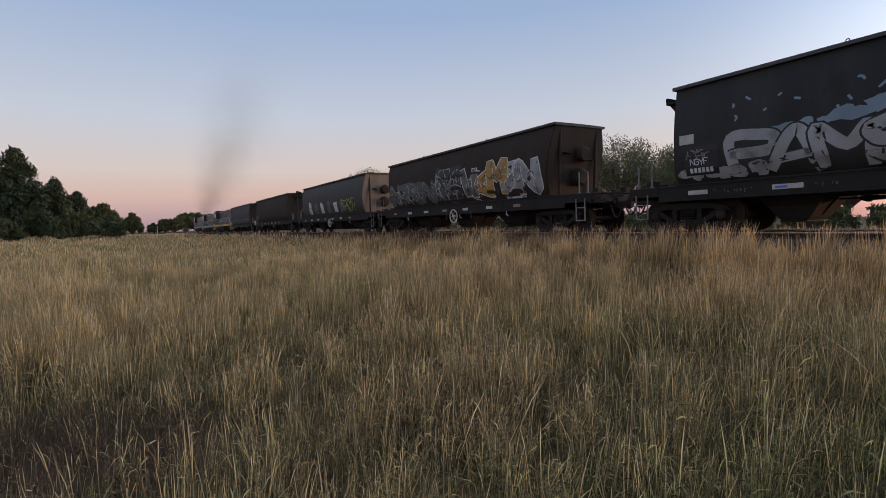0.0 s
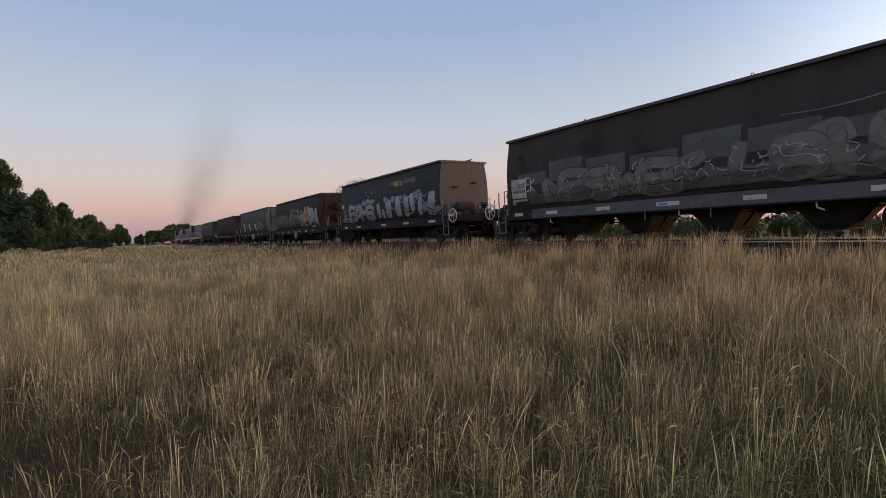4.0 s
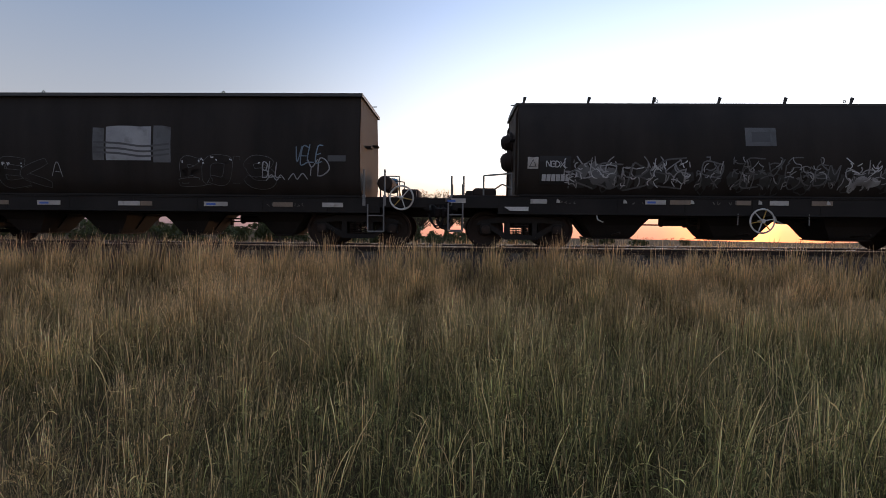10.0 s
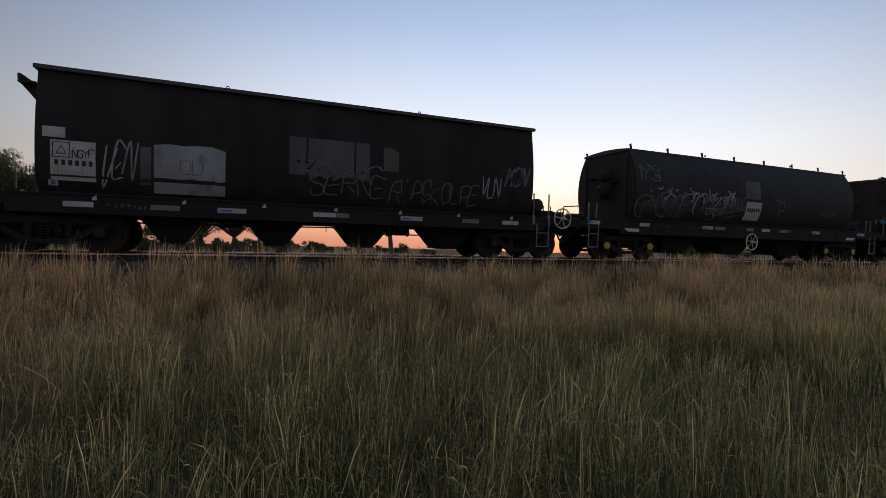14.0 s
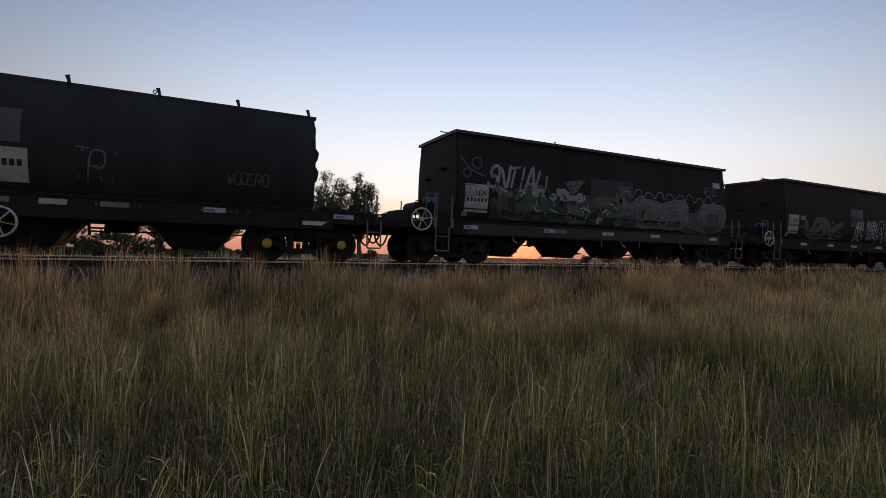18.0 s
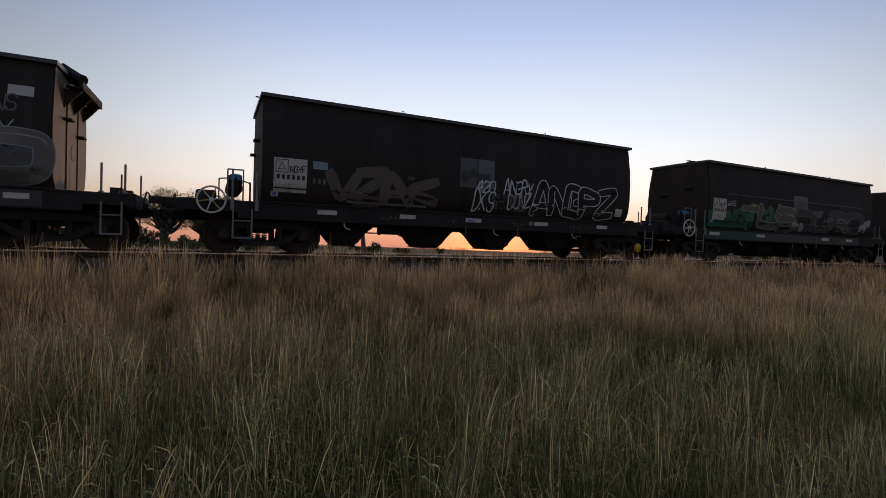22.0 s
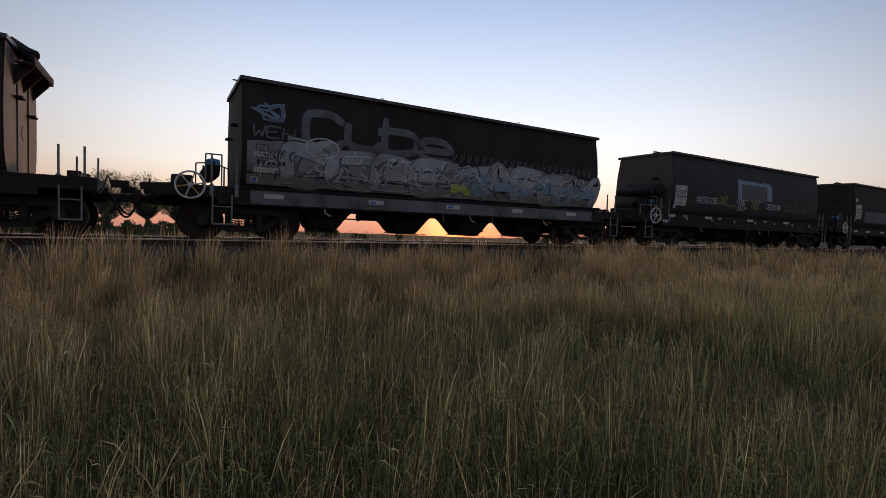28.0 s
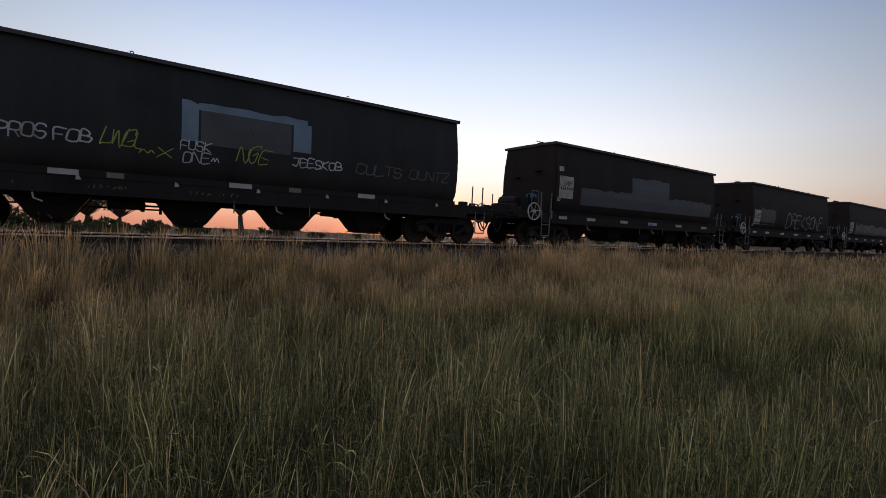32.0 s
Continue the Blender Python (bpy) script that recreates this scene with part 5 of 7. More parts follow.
# ---- marks and spray paint on the near side ----
STROKES = {
    "A": "00 16 26 40|12 32", "B": "00 06 26 35 34 23 03|23 42 41 30 00", "C": "45 36 16 05 01 10 30 41", "D": "00 06 26 44 42 20 00", "E": "40 00 06 46|03 33",
    "F": "00 06 46|03 33", "G": "45 36 16 05 01 10 30 41 43 23", "H": "00 06|03 43|40 46", "I": "20 26", "J": "06 46|36 31 20 10 01", "K": "00 06|46 03 40", "L": "06 00 40",
    "M": "00 06 23 46 40", "N": "00 06 40 46", "O": "10 01 05 16 36 45 41 30 10", "P": "00 06 36 45 44 33 03", "Q": "10 01 05 16 36 45 41 30 10|22 40", "R": "00 06 36 45 44 33 03|23 40",
    "S": "45 36 16 05 04 13 33 42 41 30 10 01", "T": "06 46|26 20", "U": "06 01 10 30 41 46", "V": "06 20 46", "W": "06 10 23 30 46", "X": "00 46|06 40", "Y": "06 23 46|23 20", "Z": "06 46 00 40",
    "0": "10 01 05 16 36 45 41 30 10", "2": "05 16 36 45 44 00 40", "4": "30 36 02 42", "c": "43 34 14 03 01 10 30 41", "u": "04 01 10 30 41|44 40", "b": "06 00 30 41 43 34 04", "e": "02 42 43 34 14 03 01 10 40",
    "~": "02 14 22 34 42", ".": "20 21",
}


class Side:
    """The near side of a wagon: u runs from the left end of its body, z up from the rail."""

    def __init__(self, root, L, profile, flip):
        self.root, self.L, self.profile, self.flip = root, L, profile, flip

    def at(self, u, z, off):
        y = half_width(self.profile, z) + off
        return (self.L / 2 - u, y, z) if self.flip else (u - self.L / 2, -y, z)

    def sill(self, u, z, off):
        return (self.L / 2 - u, 1.352 + off, z) if self.flip else (u - self.L / 2, -1.352 - off, z)


def smooth_line(pts, per=4):
    """A curve through the points."""
    p = [Vector(q) for q in pts]
    if len(p) < 3:
        return p
    p = [p[0] * 2 - p[1]] + p + [p[-1] * 2 - p[-2]]
    out = []
    for a, b, c, d in zip(p, p[1:], p[2:], p[3:]):
        for k in range(per):
            t = k / per
            out.append(0.5 * (2 * b + (c - a) * t + (2 * a - 5 * b + 4 * c - d) * t * t + (3 * b - a - 3 * c + d) * t ** 3))
    return out + [p[-2]]


def ribbon(solid, side, line, width, off):
    """A painted stroke along a line in u and z, laid on the wagon's skin."""
    n = len(line)
    left, right = [], []
    for i, p in enumerate(line):
        d = line[min(i + 1, n - 1)] - line[max(i - 1, 0)]
        d = d.normalized() if d.length > 1e-6 else Vector((1, 0))
        w = width / 2 * (0.75 if i in (0, n - 1) else 1)
        q = Vector((-d[1], d[0])) * w
        e = d * (width * 0.35) * (-1 if i == 0 else 1 if i == n - 1 else 0)
        left.append(p + q + e)
        right.append(p - q + e)
    v = [side.at(a[0], a[1], off) for a in left] + [side.at(a[0], a[1], off) for a in right]
    solid.add(v, [(i, i + 1, n + i + 1, n + i) for i in range(n - 1)])


def lettering(text, u, z, height, width, rng, slant=0.12, jit=0.25, per=4, wide=0.84):
    """Strokes of a hand-sprayed word, as lines in u and z."""
    step = width / max(len(text), 1)
    lines = []
    for k, ch in enumerate(text):
        if ch == " ":
            continue
        rise = rng.uniform(-0.08, 0.08) * height
        for piece in STROKES[ch].split("|"):
            pts = []
            for q in piece.split():
                a, b = int(q[0]) / 4 + rng.uniform(-jit, jit) * 0.18, int(q[1]) / 6 + rng.uniform(-jit, jit) * 0.14
                pts.append((u + (k + a * wide) * step + b * height * slant, z + b * height + rise))
            lines.append(smooth_line(pts, per))
    return lines


def paint(side, name, lines, width, mat, off, label=""):
    s = Solid()
    for ln in lines:
        ribbon(s, side, ln, width, off)
    me = bpy.data.meshes.new(name)
    me.from_pydata(s.v, [], s.f)
    me.materials.append(mat)
    return part(name, me, None, side.root, label)


def tag(side, text, u, z, h, w, mat, stroke=0.045, seed=0, slant=0.12, jit=0.3):
    rng = random.Random(seed * 31 + len(text))
    paint(side, "sprayed_tag", lettering(text, u, z, h, w, rng, slant, jit), stroke, mat, 0.012, "thin sprayed tag")


def bubble(side, text, u, z, h, w, fill, edge, seed=0, fat=0.24, rim=0.05, shine=None, jit=0.45, base=0.006):
    """Fat letters, each with its own outline laid over the letter before it; fill is one paint or one for each letter."""
    rng = random.Random(seed * 17 + 3)
    step = w / len(text)
    for k, ch in enumerate(text):
        if ch == " ":
            continue
        grow = rng.uniform(-0.10, 0.10) * h
        lines = lettering(ch, u + k * step, z + fat / 2 + max(-grow, 0) * 0.3, h - fat + grow, step * 1.12, rng, rng.uniform(-0.12, 0.16), jit, 6, 0.9)
        at = base + 0.0011 * k
        paint(side, "letter_outline", lines, fat + 2 * rim, edge, at, "sprayed letter outline")
        paint(side, "letter_fill", lines, fat, fill[k] if isinstance(fill, (list, tuple)) else fill, at + 0.0006, "sprayed block letter")
        if shine:
            mark = [[p + Vector((0.05, 0.04)) for p in ln[len(ln) // 4: len(ln) * 2 // 3]] for ln in lines if len(ln) > 6]
            if mark:
                paint(side, "letter_shine", mark, 0.02, shine, at + 0.0010)


def flecks(side, u, z, w, h, mat, stroke, seed, count=30, off=0.013, long=0.32):
    """What is left of worn tags: short curved strokes and dabs."""
    rng = random.Random(seed)
    lines = []
    for _ in range(count):
        cu, cz = u + rng.random() * w, z + (rng.random() * 0.6 + rng.random() * 0.4) * h
        a, turn, ln = rng.uniform(0, 6.283), rng.uniform(-1.6, 1.6), long * rng.uniform(0.15, 1.0)
        pts = []
        for i in range(4):
            pts.append((min(max(cu, u), u + w), min(max(cz, z), z + h)))
            cu, cz = cu + math.cos(a) * ln / 3, cz + math.sin(a) * ln / 3
            a += turn / 2
        lines.append(smooth_line(pts, 4))
    tagged(paint(side, "worn_tag", lines, stroke, mat, off, "worn flecks of sprayed lines"), kind="stuff")


def drift(side, u, z, w, h, mat, seed, off=0.0045, count=9):
    """An uneven cloud of thin overspray: overlapping soft-cornered dabs."""
    rng = random.Random(seed)
    v, f = [], []
    for k in range(count):
        cu, cz = u + w * (k + rng.random()) / count, z + h * rng.uniform(0.3, 0.7)
        ru, rz = w / count * rng.uniform(0.6, 1.3), h * rng.uniform(0.2, 0.5)
        n0, lift = len(v), off + 0.0002 * k
        v.append(side.at(cu, cz, lift))
        for i in range(14):
            r = rng.uniform(0.72, 1.1)
            v.append(side.at(cu + ru * r * math.cos(i * math.pi / 7), max(cz + rz * r * math.sin(i * math.pi / 7), 1.32), lift))
        f += [(n0, n0 + 1 + i, n0 + 1 + (i + 1) % 14) for i in range(14)]
    me = bpy.data.meshes.new("overspray")
    me.from_pydata(v, [], f)
    me.materials.append(mat)
    return tagged(part("overspray", me, None, side.root, "uneven cloud of overspray"), kind="stuff")


def slab(side, a, b, c, d, fill, edge, rim=0.045):
    """One leaning block letter with rounded corners: its four corners in u and z from the lower left on; outline below, filling above."""
    for grow, mat, off, name, label in ((rim, edge, 0.008, "letter_outline", "dark sprayed outline"), (0.0, fill, 0.012, "block_letter", "rounded silver block letter")):
        q = [Vector(p) for p in (a, b, c, d)]
        m = sum(q, Vector((0, 0))) / 4
        q = [p + (p - m).normalized() * grow * 1.3 for p in q]
        v, f, n = [], [], 8
        for i in range(n + 1):
            for j in range(n + 1):
                s, t = i / n * 2 - 1, j / n * 2 - 1
                s, t = s * math.sqrt(1 - 0.30 * t * t), t * math.sqrt(1 - 0.16 * s * s)
                s, t = (s + 1) / 2, (t + 1) / 2
                p = q[0].lerp(q[1], s).lerp(q[3].lerp(q[2], s), t)
                v.append(side.at(p[0], max(p[1], 1.3), off))
        for i in range(n):
            for j in range(n):
                k = i * (n + 1) + j
                f.append((k, k + n + 1, k + n + 2, k + 1))
        me = bpy.data.meshes.new(name)
        me.from_pydata(v, [], f)
        me.materials.append(mat)
        part(name, me, None, side.root, label)


def scribble(side, u, z, w, h, mat, stroke, seed, count=10, off=0.011):
    """Loose overlapping loops and strokes of old tags."""
    rng = random.Random(seed)
    lines = []
    for _ in range(count):
        cu, cz = u + rng.random() * w, z + rng.random() * h * 0.7
        pts = [(cu, cz)]
        for _ in range(rng.randint(3, 6)):
            pts.append((min(max(pts[-1][0] + rng.uniform(-0.35, 0.45), u), u + w), min(max(pts[-1][1] + rng.uniform(-0.4, 0.42), z), z + h)))
        lines.append(smooth_line(pts, 5))
    tagged(paint(side, "sprayed_scrawl", lines, stroke, mat, off, "tangled sprayed scrawl"), kind="stuff")


def patch(side, u0, u1, z0, z1, mat, off=0.004, name="paint_patch", label="", ragged=0.0, seed=0):
    """A painted area on the skin; ragged gives it an uneven upper edge."""
    rng = random.Random(seed)
    n, m = max(2, int((u1 - u0) / 0.25)), 5
    v, f = [], []
    ups = [rng.uniform(-ragged, ragged) for _ in range(n + 1)]
    for i in range(n + 1):
        for j in range(m + 1):
            z = z0 + (z1 + ups[i] - z0) * j / m
            v.append(side.at(u0 + (u1 - u0) * i / n, z, off))
    for i in range(n):
        for j in range(m):
            a = i * (m + 1) + j
            f.append((a, a + m + 1, a + m + 2, a + 1))
    me = bpy.data.meshes.new(name)
    me.from_pydata(v, [], f)
    me.materials.append(mat)
    return part(name, me, None, side.root, label)


def bars(side, u, z, count, size, gap, mat, parent_name="printed_bar", off=0.014):
    s = Solid()
    for k in range(count):
        a = u + k * (size * 0.6 + gap)
        s.add([side.at(a, z, off), side.at(a + size * 0.6, z, off), side.at(a + size * 0.6, z + size, off), side.at(a, z + size, off)], [(0, 1, 2, 3)])
    me = bpy.data.meshes.new(parent_name)
    me.from_pydata(s.v, [], s.f)
    me.materials.append(mat)
    return tagged(part(parent_name, me, None, side.root), kind="stuff")


class SillFace:
    """The near face of a wagon's side sill, for chalk marks."""

    def __init__(self, side):
        self.root, self.at = side.root, side.sill


def chalk(side, u, w, seed, z=0.97, h=0.10, mat=None):
    """A line of rubbed chalk marks along the sill, too worn to read."""
    rng = random.Random(seed)
    lines, a = [], u
    while a < u + w:
        b = rng.uniform(0.05, 0.10)
        pts = [(a + rng.random() * b, z + rng.random() * h) for _ in range(rng.randint(3, 5))]
        lines.append(smooth_line(pts, 3))
        a += b + rng.uniform(0.015, 0.06) + (0.12 if rng.random() < 0.2 else 0)
    tagged(paint(SillFace(side), "chalk_scrawl", lines, 0.013, mat or S_TAN, 0.004, "worn chalk marks"), kind="stuff")


def number_panel(side, u, z, w=0.86, h=0.80, code="NGYF"):
    patch(side, u, u + w, z, z + h, M_MARK, 0.008, "number_panel", "white panel with a warning triangle, code letters and bars")
    # boxed triangle
    k = w / 0.86
    ln = lambda pts: [Vector(p) for p in pts]
    t0, t1 = u + 0.05 * k, u + 0.36 * k
    b0, b1 = z + h * 0.58, z + h * 0.95
    paint(side, "triangle_box", [ln([(t0, b0), (t1, b0)]), ln([(t1, b0), (t1, b1)]), ln([(t1, b1), (t0, b1)]), ln([(t0, b1), (t0, b0)])], 0.022, S_BLACK, 0.013)
    c = (t0 + t1) / 2
    paint(side, "warning_triangle", [ln([(c - 0.09 * k, b0 + 0.07), (c + 0.09 * k, b0 + 0.07)]), ln([(c + 0.09 * k, b0 + 0.07), (c, b0 + 0.23)]), ln([(c, b0 + 0.23), (c - 0.09 * k, b0 + 0.07)])], 0.02, S_BLACK, 0.013)
    rng = random.Random(1)
    paint(side, "code_letters", lettering(code, u + 0.42 * k, z + h * 0.60, 0.15, 0.42 * k, rng, 0, 0, 3), 0.022, S_BLACK, 0.013, "stencilled code letters")
    bars(side, u + 0.08 * k, z + h * 0.38, 6, 0.105, 0.052, S_BLACK)
    for j in range(3):
        bars(side, u + 0.06 * k, z + h * (0.06 + 0.07 * j), 9, 0.03, 0.05, M_MARKDIRTY, "small_print_line")


def sill_paint(side, u0, u1, mat, seed, top=1.20, low=0.875):
    """Graffiti paint that runs down over the side sill."""
    patch(SillFace(side), u0, u1, low, top, mat, 0.0005, "sill_overpaint", "spray paint run over the sill", ragged=0.02, seed=seed)


def cleats(side, count, z=1.165):
    """Small white tie-down cleats along the top of the sill."""
    for k in range(count):
        a = side.sill((k + 0.6) * side.L / count, z, 0.0)
        e = -1 if a[1] < 0 else 1
        s = Solid().prism([(a[0] - 0.045, z - 0.04), (a[0] + 0.045, z - 0.04), (a[0] + 0.03, z + 0.02), (a[0] - 0.03, z + 0.06)], *sorted((a[1] + e * 0.002, a[1] + e * 0.03)))
        part("tie_cleat", s, M_MARK, side.root, "small white cleat")


def sill_marks(side, spots, z=1.03):
    """Reflective strips along the sill: (u, length, sort)."""
    for u, w, sort in spots:
        s = Solid()
        a, b = side.sill(u, z - 0.055, 0.001), side.sill(u + w, z + 0.055, 0.008)
        s.box(min(a[0], b[0]), max(a[0], b[0]), min(a[1], b[1]), max(a[1], b[1]), z - 0.055, z + 0.055)
        m = part("reflector_strip", s, M_MARKDIRTY if sort == "d" else M_MARK, side.root, "soiled brown strip" if sort == "d" else "white reflective strip")
        if sort == "b":
            s = Solid()
            a, b = side.sill(u + w * 0.1, z, 0.009), side.sill(u + w * 0.5, z, 0.011)
            s.box(min(a[0], b[0]), max(a[0], b[0]), min(a[1], b[1]), max(a[1], b[1]), z - 0.03, z + 0.02)
            part("blue_label", s, M_BLUE, m, "blue label")


# ---- the wagons of the train ----
K = 12 / 13
PROTO = {
    "flared": (hopper(11.54, M_BLACK, brake_end_mat=M_BROWN), 11.54, FLARED),
    "long": (hopper(12.0, M_BLACK), 12.0, FLARED),
    "round": (hopper(11.4, M_BLACK, ROUND, 0.0, "round", M_BROWN), 11.4, ROUND),
    "sloped": (hopper(12.9, M_BROWN, SLOPED, 0.42, "sloped", M_BROWN), 12.9, SLOPED),
    "tan": (hopper(13.6, M_GREY, SLOPED, 0.35, "sloped", M_TAN), 13.6, SLOPED),
    "grey": (hopper(14.6, M_GREY, FLARED, 0.0, "flared", M_BROWN), 14.6, FLARED),
}
# letter, sort, middle of the body in the train (metres), brake end at the rear, label
HOPPERS = [
    ("A", "grey", -91.8 * K, False, "plain grey covered hopper wagon near the locomotives"),
    ("B", "grey", -71.0 * K, False, "plain grey-brown covered hopper wagon"),
    ("C", "tan", -50.4 * K, False, "grey hopper wagon with tan sloping ends and white paint bands"),
    ("D", "sloped", -32.2 * K, False, "brown hopper wagon with sloping ends, orange and silver graffiti"),
    ("E", "long", -13.9 * K, True, "black hopper wagon with large silver graffiti letters"),
    ("F", "long", 4.2 * K, False, "grey-black hopper wagon with dusty graffiti along its foot"),
    ("G", "flared", 21.7 * K, False, "black hopper wagon with thin white tags"),
    ("H", "flared", 38.63 * K, True, "black hopper wagon with a grey painted-out rectangle"),
    ("I", "round", 55.32 * K, False, "round-sided black hopper wagon covered in old tags"),
    ("J", "flared", 72.17 * K, True, "black hopper wagon with a pale grey painted-out block"),
    ("K", "round", 88.70 * K, True, "round-sided black hopper wagon with yellow axle caps"),
    ("L", "flared", 105.36 * K, False, "black hopper wagon with a coloured mural along its foot"),
    ("M", "flared", 122.1 * K, False, "black hopper wagon with brown letters and white tags"),
    ("N", "flared", 138.94 * K, False, "black hopper wagon with green and brown graffiti"),
    ("O", "flared", 155.93 * K, False, "black hopper wagon with silver graffiti and large faded letters"),
    ("P", "long", 173.35 * K, False, "black hopper wagon with white and lime tags"),
    ("Q", "flared", 190.9 * K, False, "black hopper wagon with a pale blue-grey painted band"),
    ("R", "flared", 208.05 * K, False, "black hopper wagon with silver scrawls"),
    ("S", "flared", 225.3 * K, False, "black hopper wagon with a dull grey painted band"),
]
WAGON, SIDE = {}, {}
used = set()
for letter, sort, mid, flip, label in HOPPERS:
    proto, L, prof = PROTO[sort]
    root = proto if sort not in used else None
    if root is None:
        root = copy_thing(proto, Matrix())
    used.add(sort)
    WAGON[letter] = (root, mid, flip)
    tagged(root, label, "hopper wagon", "wagons of the grain train")
    SIDE[letter] = Side(root, L, prof, flip)

for letter, mat in (("E", M_SLATE), ("F", M_DUST), ("B", M_BROWN), ("K", M_SLATE), ("P", M_SLATE)):
    for o in WAGON[letter][0].children:
        if o.name.startswith(("hopper_body", "weld_seam")):
            o.data = o.data.copy()
            o.data.materials[0] = mat

def black_panel(side, u, z):
    """A black panel with white code letters and bars."""
    patch(side, u, u + 0.84, z, z + 0.74, S_BLACK, 0.008, "number_panel", "black panel with white code letters and bars")
    paint(side, "code_letters", lettering("NGYF", u + 0.14, z + 0.26, 0.14, 0.46, random.Random(2), 0, 0, 3), 0.024, S_WHITE, 0.013, "stencilled code letters")
    bars(side, u + 0.12, z + 0.06, 6, 0.12, 0.03, S_WHITE)
    flecks(side, u + 0.02, z + 0.42, 0.7, 0.3, S_WORN, 0.03, 55, 14, 0.012, 0.2)
    patch(side, u - 0.14, u + 0.24, z + 0.80, z + 1.04, M_MARK, 0.008, "small_panel", "small white panel")


black_panel(SIDE["E"], 0.3, 1.46)
HJ_MARKS = [(0.45, 0.52, "w"), (2.0, 0.55, "d"), (3.3, 0.6, "b"), (5.4, 0.55, "w"), (5.97, 0.3, "d"), (7.6, 0.6, "b"), (9.35, 0.5, "d"), (10.6, 0.52, "w")]
for letter in "FGHJLMNOPQRS":
    side = SIDE[letter]
    u, z = {"P": (0.08, 1.68), "Q": (0.17, 1.78), "N": (0.2, 1.6), "G": (0.1, 1.46)}.get(letter, (0.25, 1.50))
    number_panel(side, u, z, 0.76, 0.80, "NGVF" if letter == "P" else "NGYF")
    patch(side, u - 0.05, u + 0.11, z - 0.11, z + 0.01, M_MARK, 0.012, "small_label", "small white label with a blue square")
    patch(side, u - 0.01, u + 0.07, z - 0.09, z - 0.01, M_BLUE, 0.016, "label_square")
    marks = {"H": HJ_MARKS, "J": HJ_MARKS, "L": [(0.27, 0.47, "b"), (3.08, 0.4, "b"), (3.5, 0.45, "d"), (5.45, 0.5, "w"), (7.67, 0.47, "w"), (10.8, 0.4, "w")],
             "M": [(1.29, 0.48, "w"), (3.44, 0.44, "w"), (5.4, 0.5, "b"), (7.55, 0.15, "d"), (7.75, 0.5, "w"), (10.2, 0.45, "w")], "N": [(0.14, 0.57, "w"), (2.95, 0.54, "w"), (7.54, 0.53, "w"), (9.5, 0.5, "w")],
             "O": [(0.5, 0.45, "w"), (3.12, 0.42, "b"), (5.5, 0.46, "b"), (7.9, 0.42, "w"), (10.2, 0.45, "w")]}
    if letter == "P":
        sill_marks(side, [(-0.2, 0.45, "w"), (2.27, 0.48, "w"), (5.52, 0.5, "w"), (8.75, 0.5, "w"), (0.75, 0.3, "d"), (3.2, 0.3, "d"), (6.9, 0.3, "d")], 1.26)
        sill_marks(side, [(-0.5, 0.3, "b")], 1.03)
        part("body_ledge", Solid().box(-side.L / 2 - 0.3, side.L / 2, -1.351, -1.25, 1.20, 1.33, 0.006), M_FRAME, side.root, "ledge along the foot of the body")
    else:
        sill_marks(side, marks.get(letter, [(0.3, 0.45, "w"), (1.9, 0.5, "w"), (4.0, 0.5, "w"), (6.0, 0.65, "b"), (8.2, 0.5, "w"), (10.5, 0.5, "w")]), 1.03 if letter in "EFGHJ" else 1.07)
sill_marks(SIDE["E"], [(0.35, 0.5, "w"), (2.3, 0.6, "b"), (5.8, 0.55, "b"), (8.4, 0.55, "w"), (10.9, 0.6, "w")])
for letter in "ABCD":
    side = SIDE[letter]
    sill_marks(side, [(0.6 + 1.7 * k, 0.4, "w" if k % 3 else "d") for k in range(7)])
for letter in "IK":
    side = SIDE[letter]
    sill_marks(side, [(0.3, 0.4, "w"), (3.1, 0.5, "b"), (3.7, 0.5, "d"), (5.3, 0.35, "d"), (6.1, 0.45, "w"), (7.1, 0.5, "d"), (9.0, 0.45, "b"), (-1.8, 0.5, "b"), (11.9, 0.5, "b")], 1.16)


# the first round wagon has plain axle caps, one flat-sided wagon a single yellow one; the long wagon's brake steps stand further out
for o in WAGON["I"][0].children_recursive:
    if o.name.startswith("axle_cap"):
        o.data = o.data.copy()
        o.data.materials[0] = M_RUST
        o["label"] = "rusty axle cap"
part("axle_cap", Solid().turned(((SIDE["M"].L / 2 + 0.78, -1.07, 0.45), (SIDE["M"].L / 2 + 0.78, -1.20, 0.45)), [(0, 0.15), (0.06, 0.15), (0.10, 0.08)], 14), M_YELLOW, WAGON["M"][0], "yellow axle cap", True)
for o in list(WAGON["M"][0].children):
    if o.name.startswith(("rolled_hatch_cover", "hatch_stay")):
        bpy.data.objects.remove(o)
for o in WAGON["P"][0].children:
    if o.name.startswith("step_ladder") and min(c[0] for c in o.bound_box) < 0:
        o.location.x -= 0.95


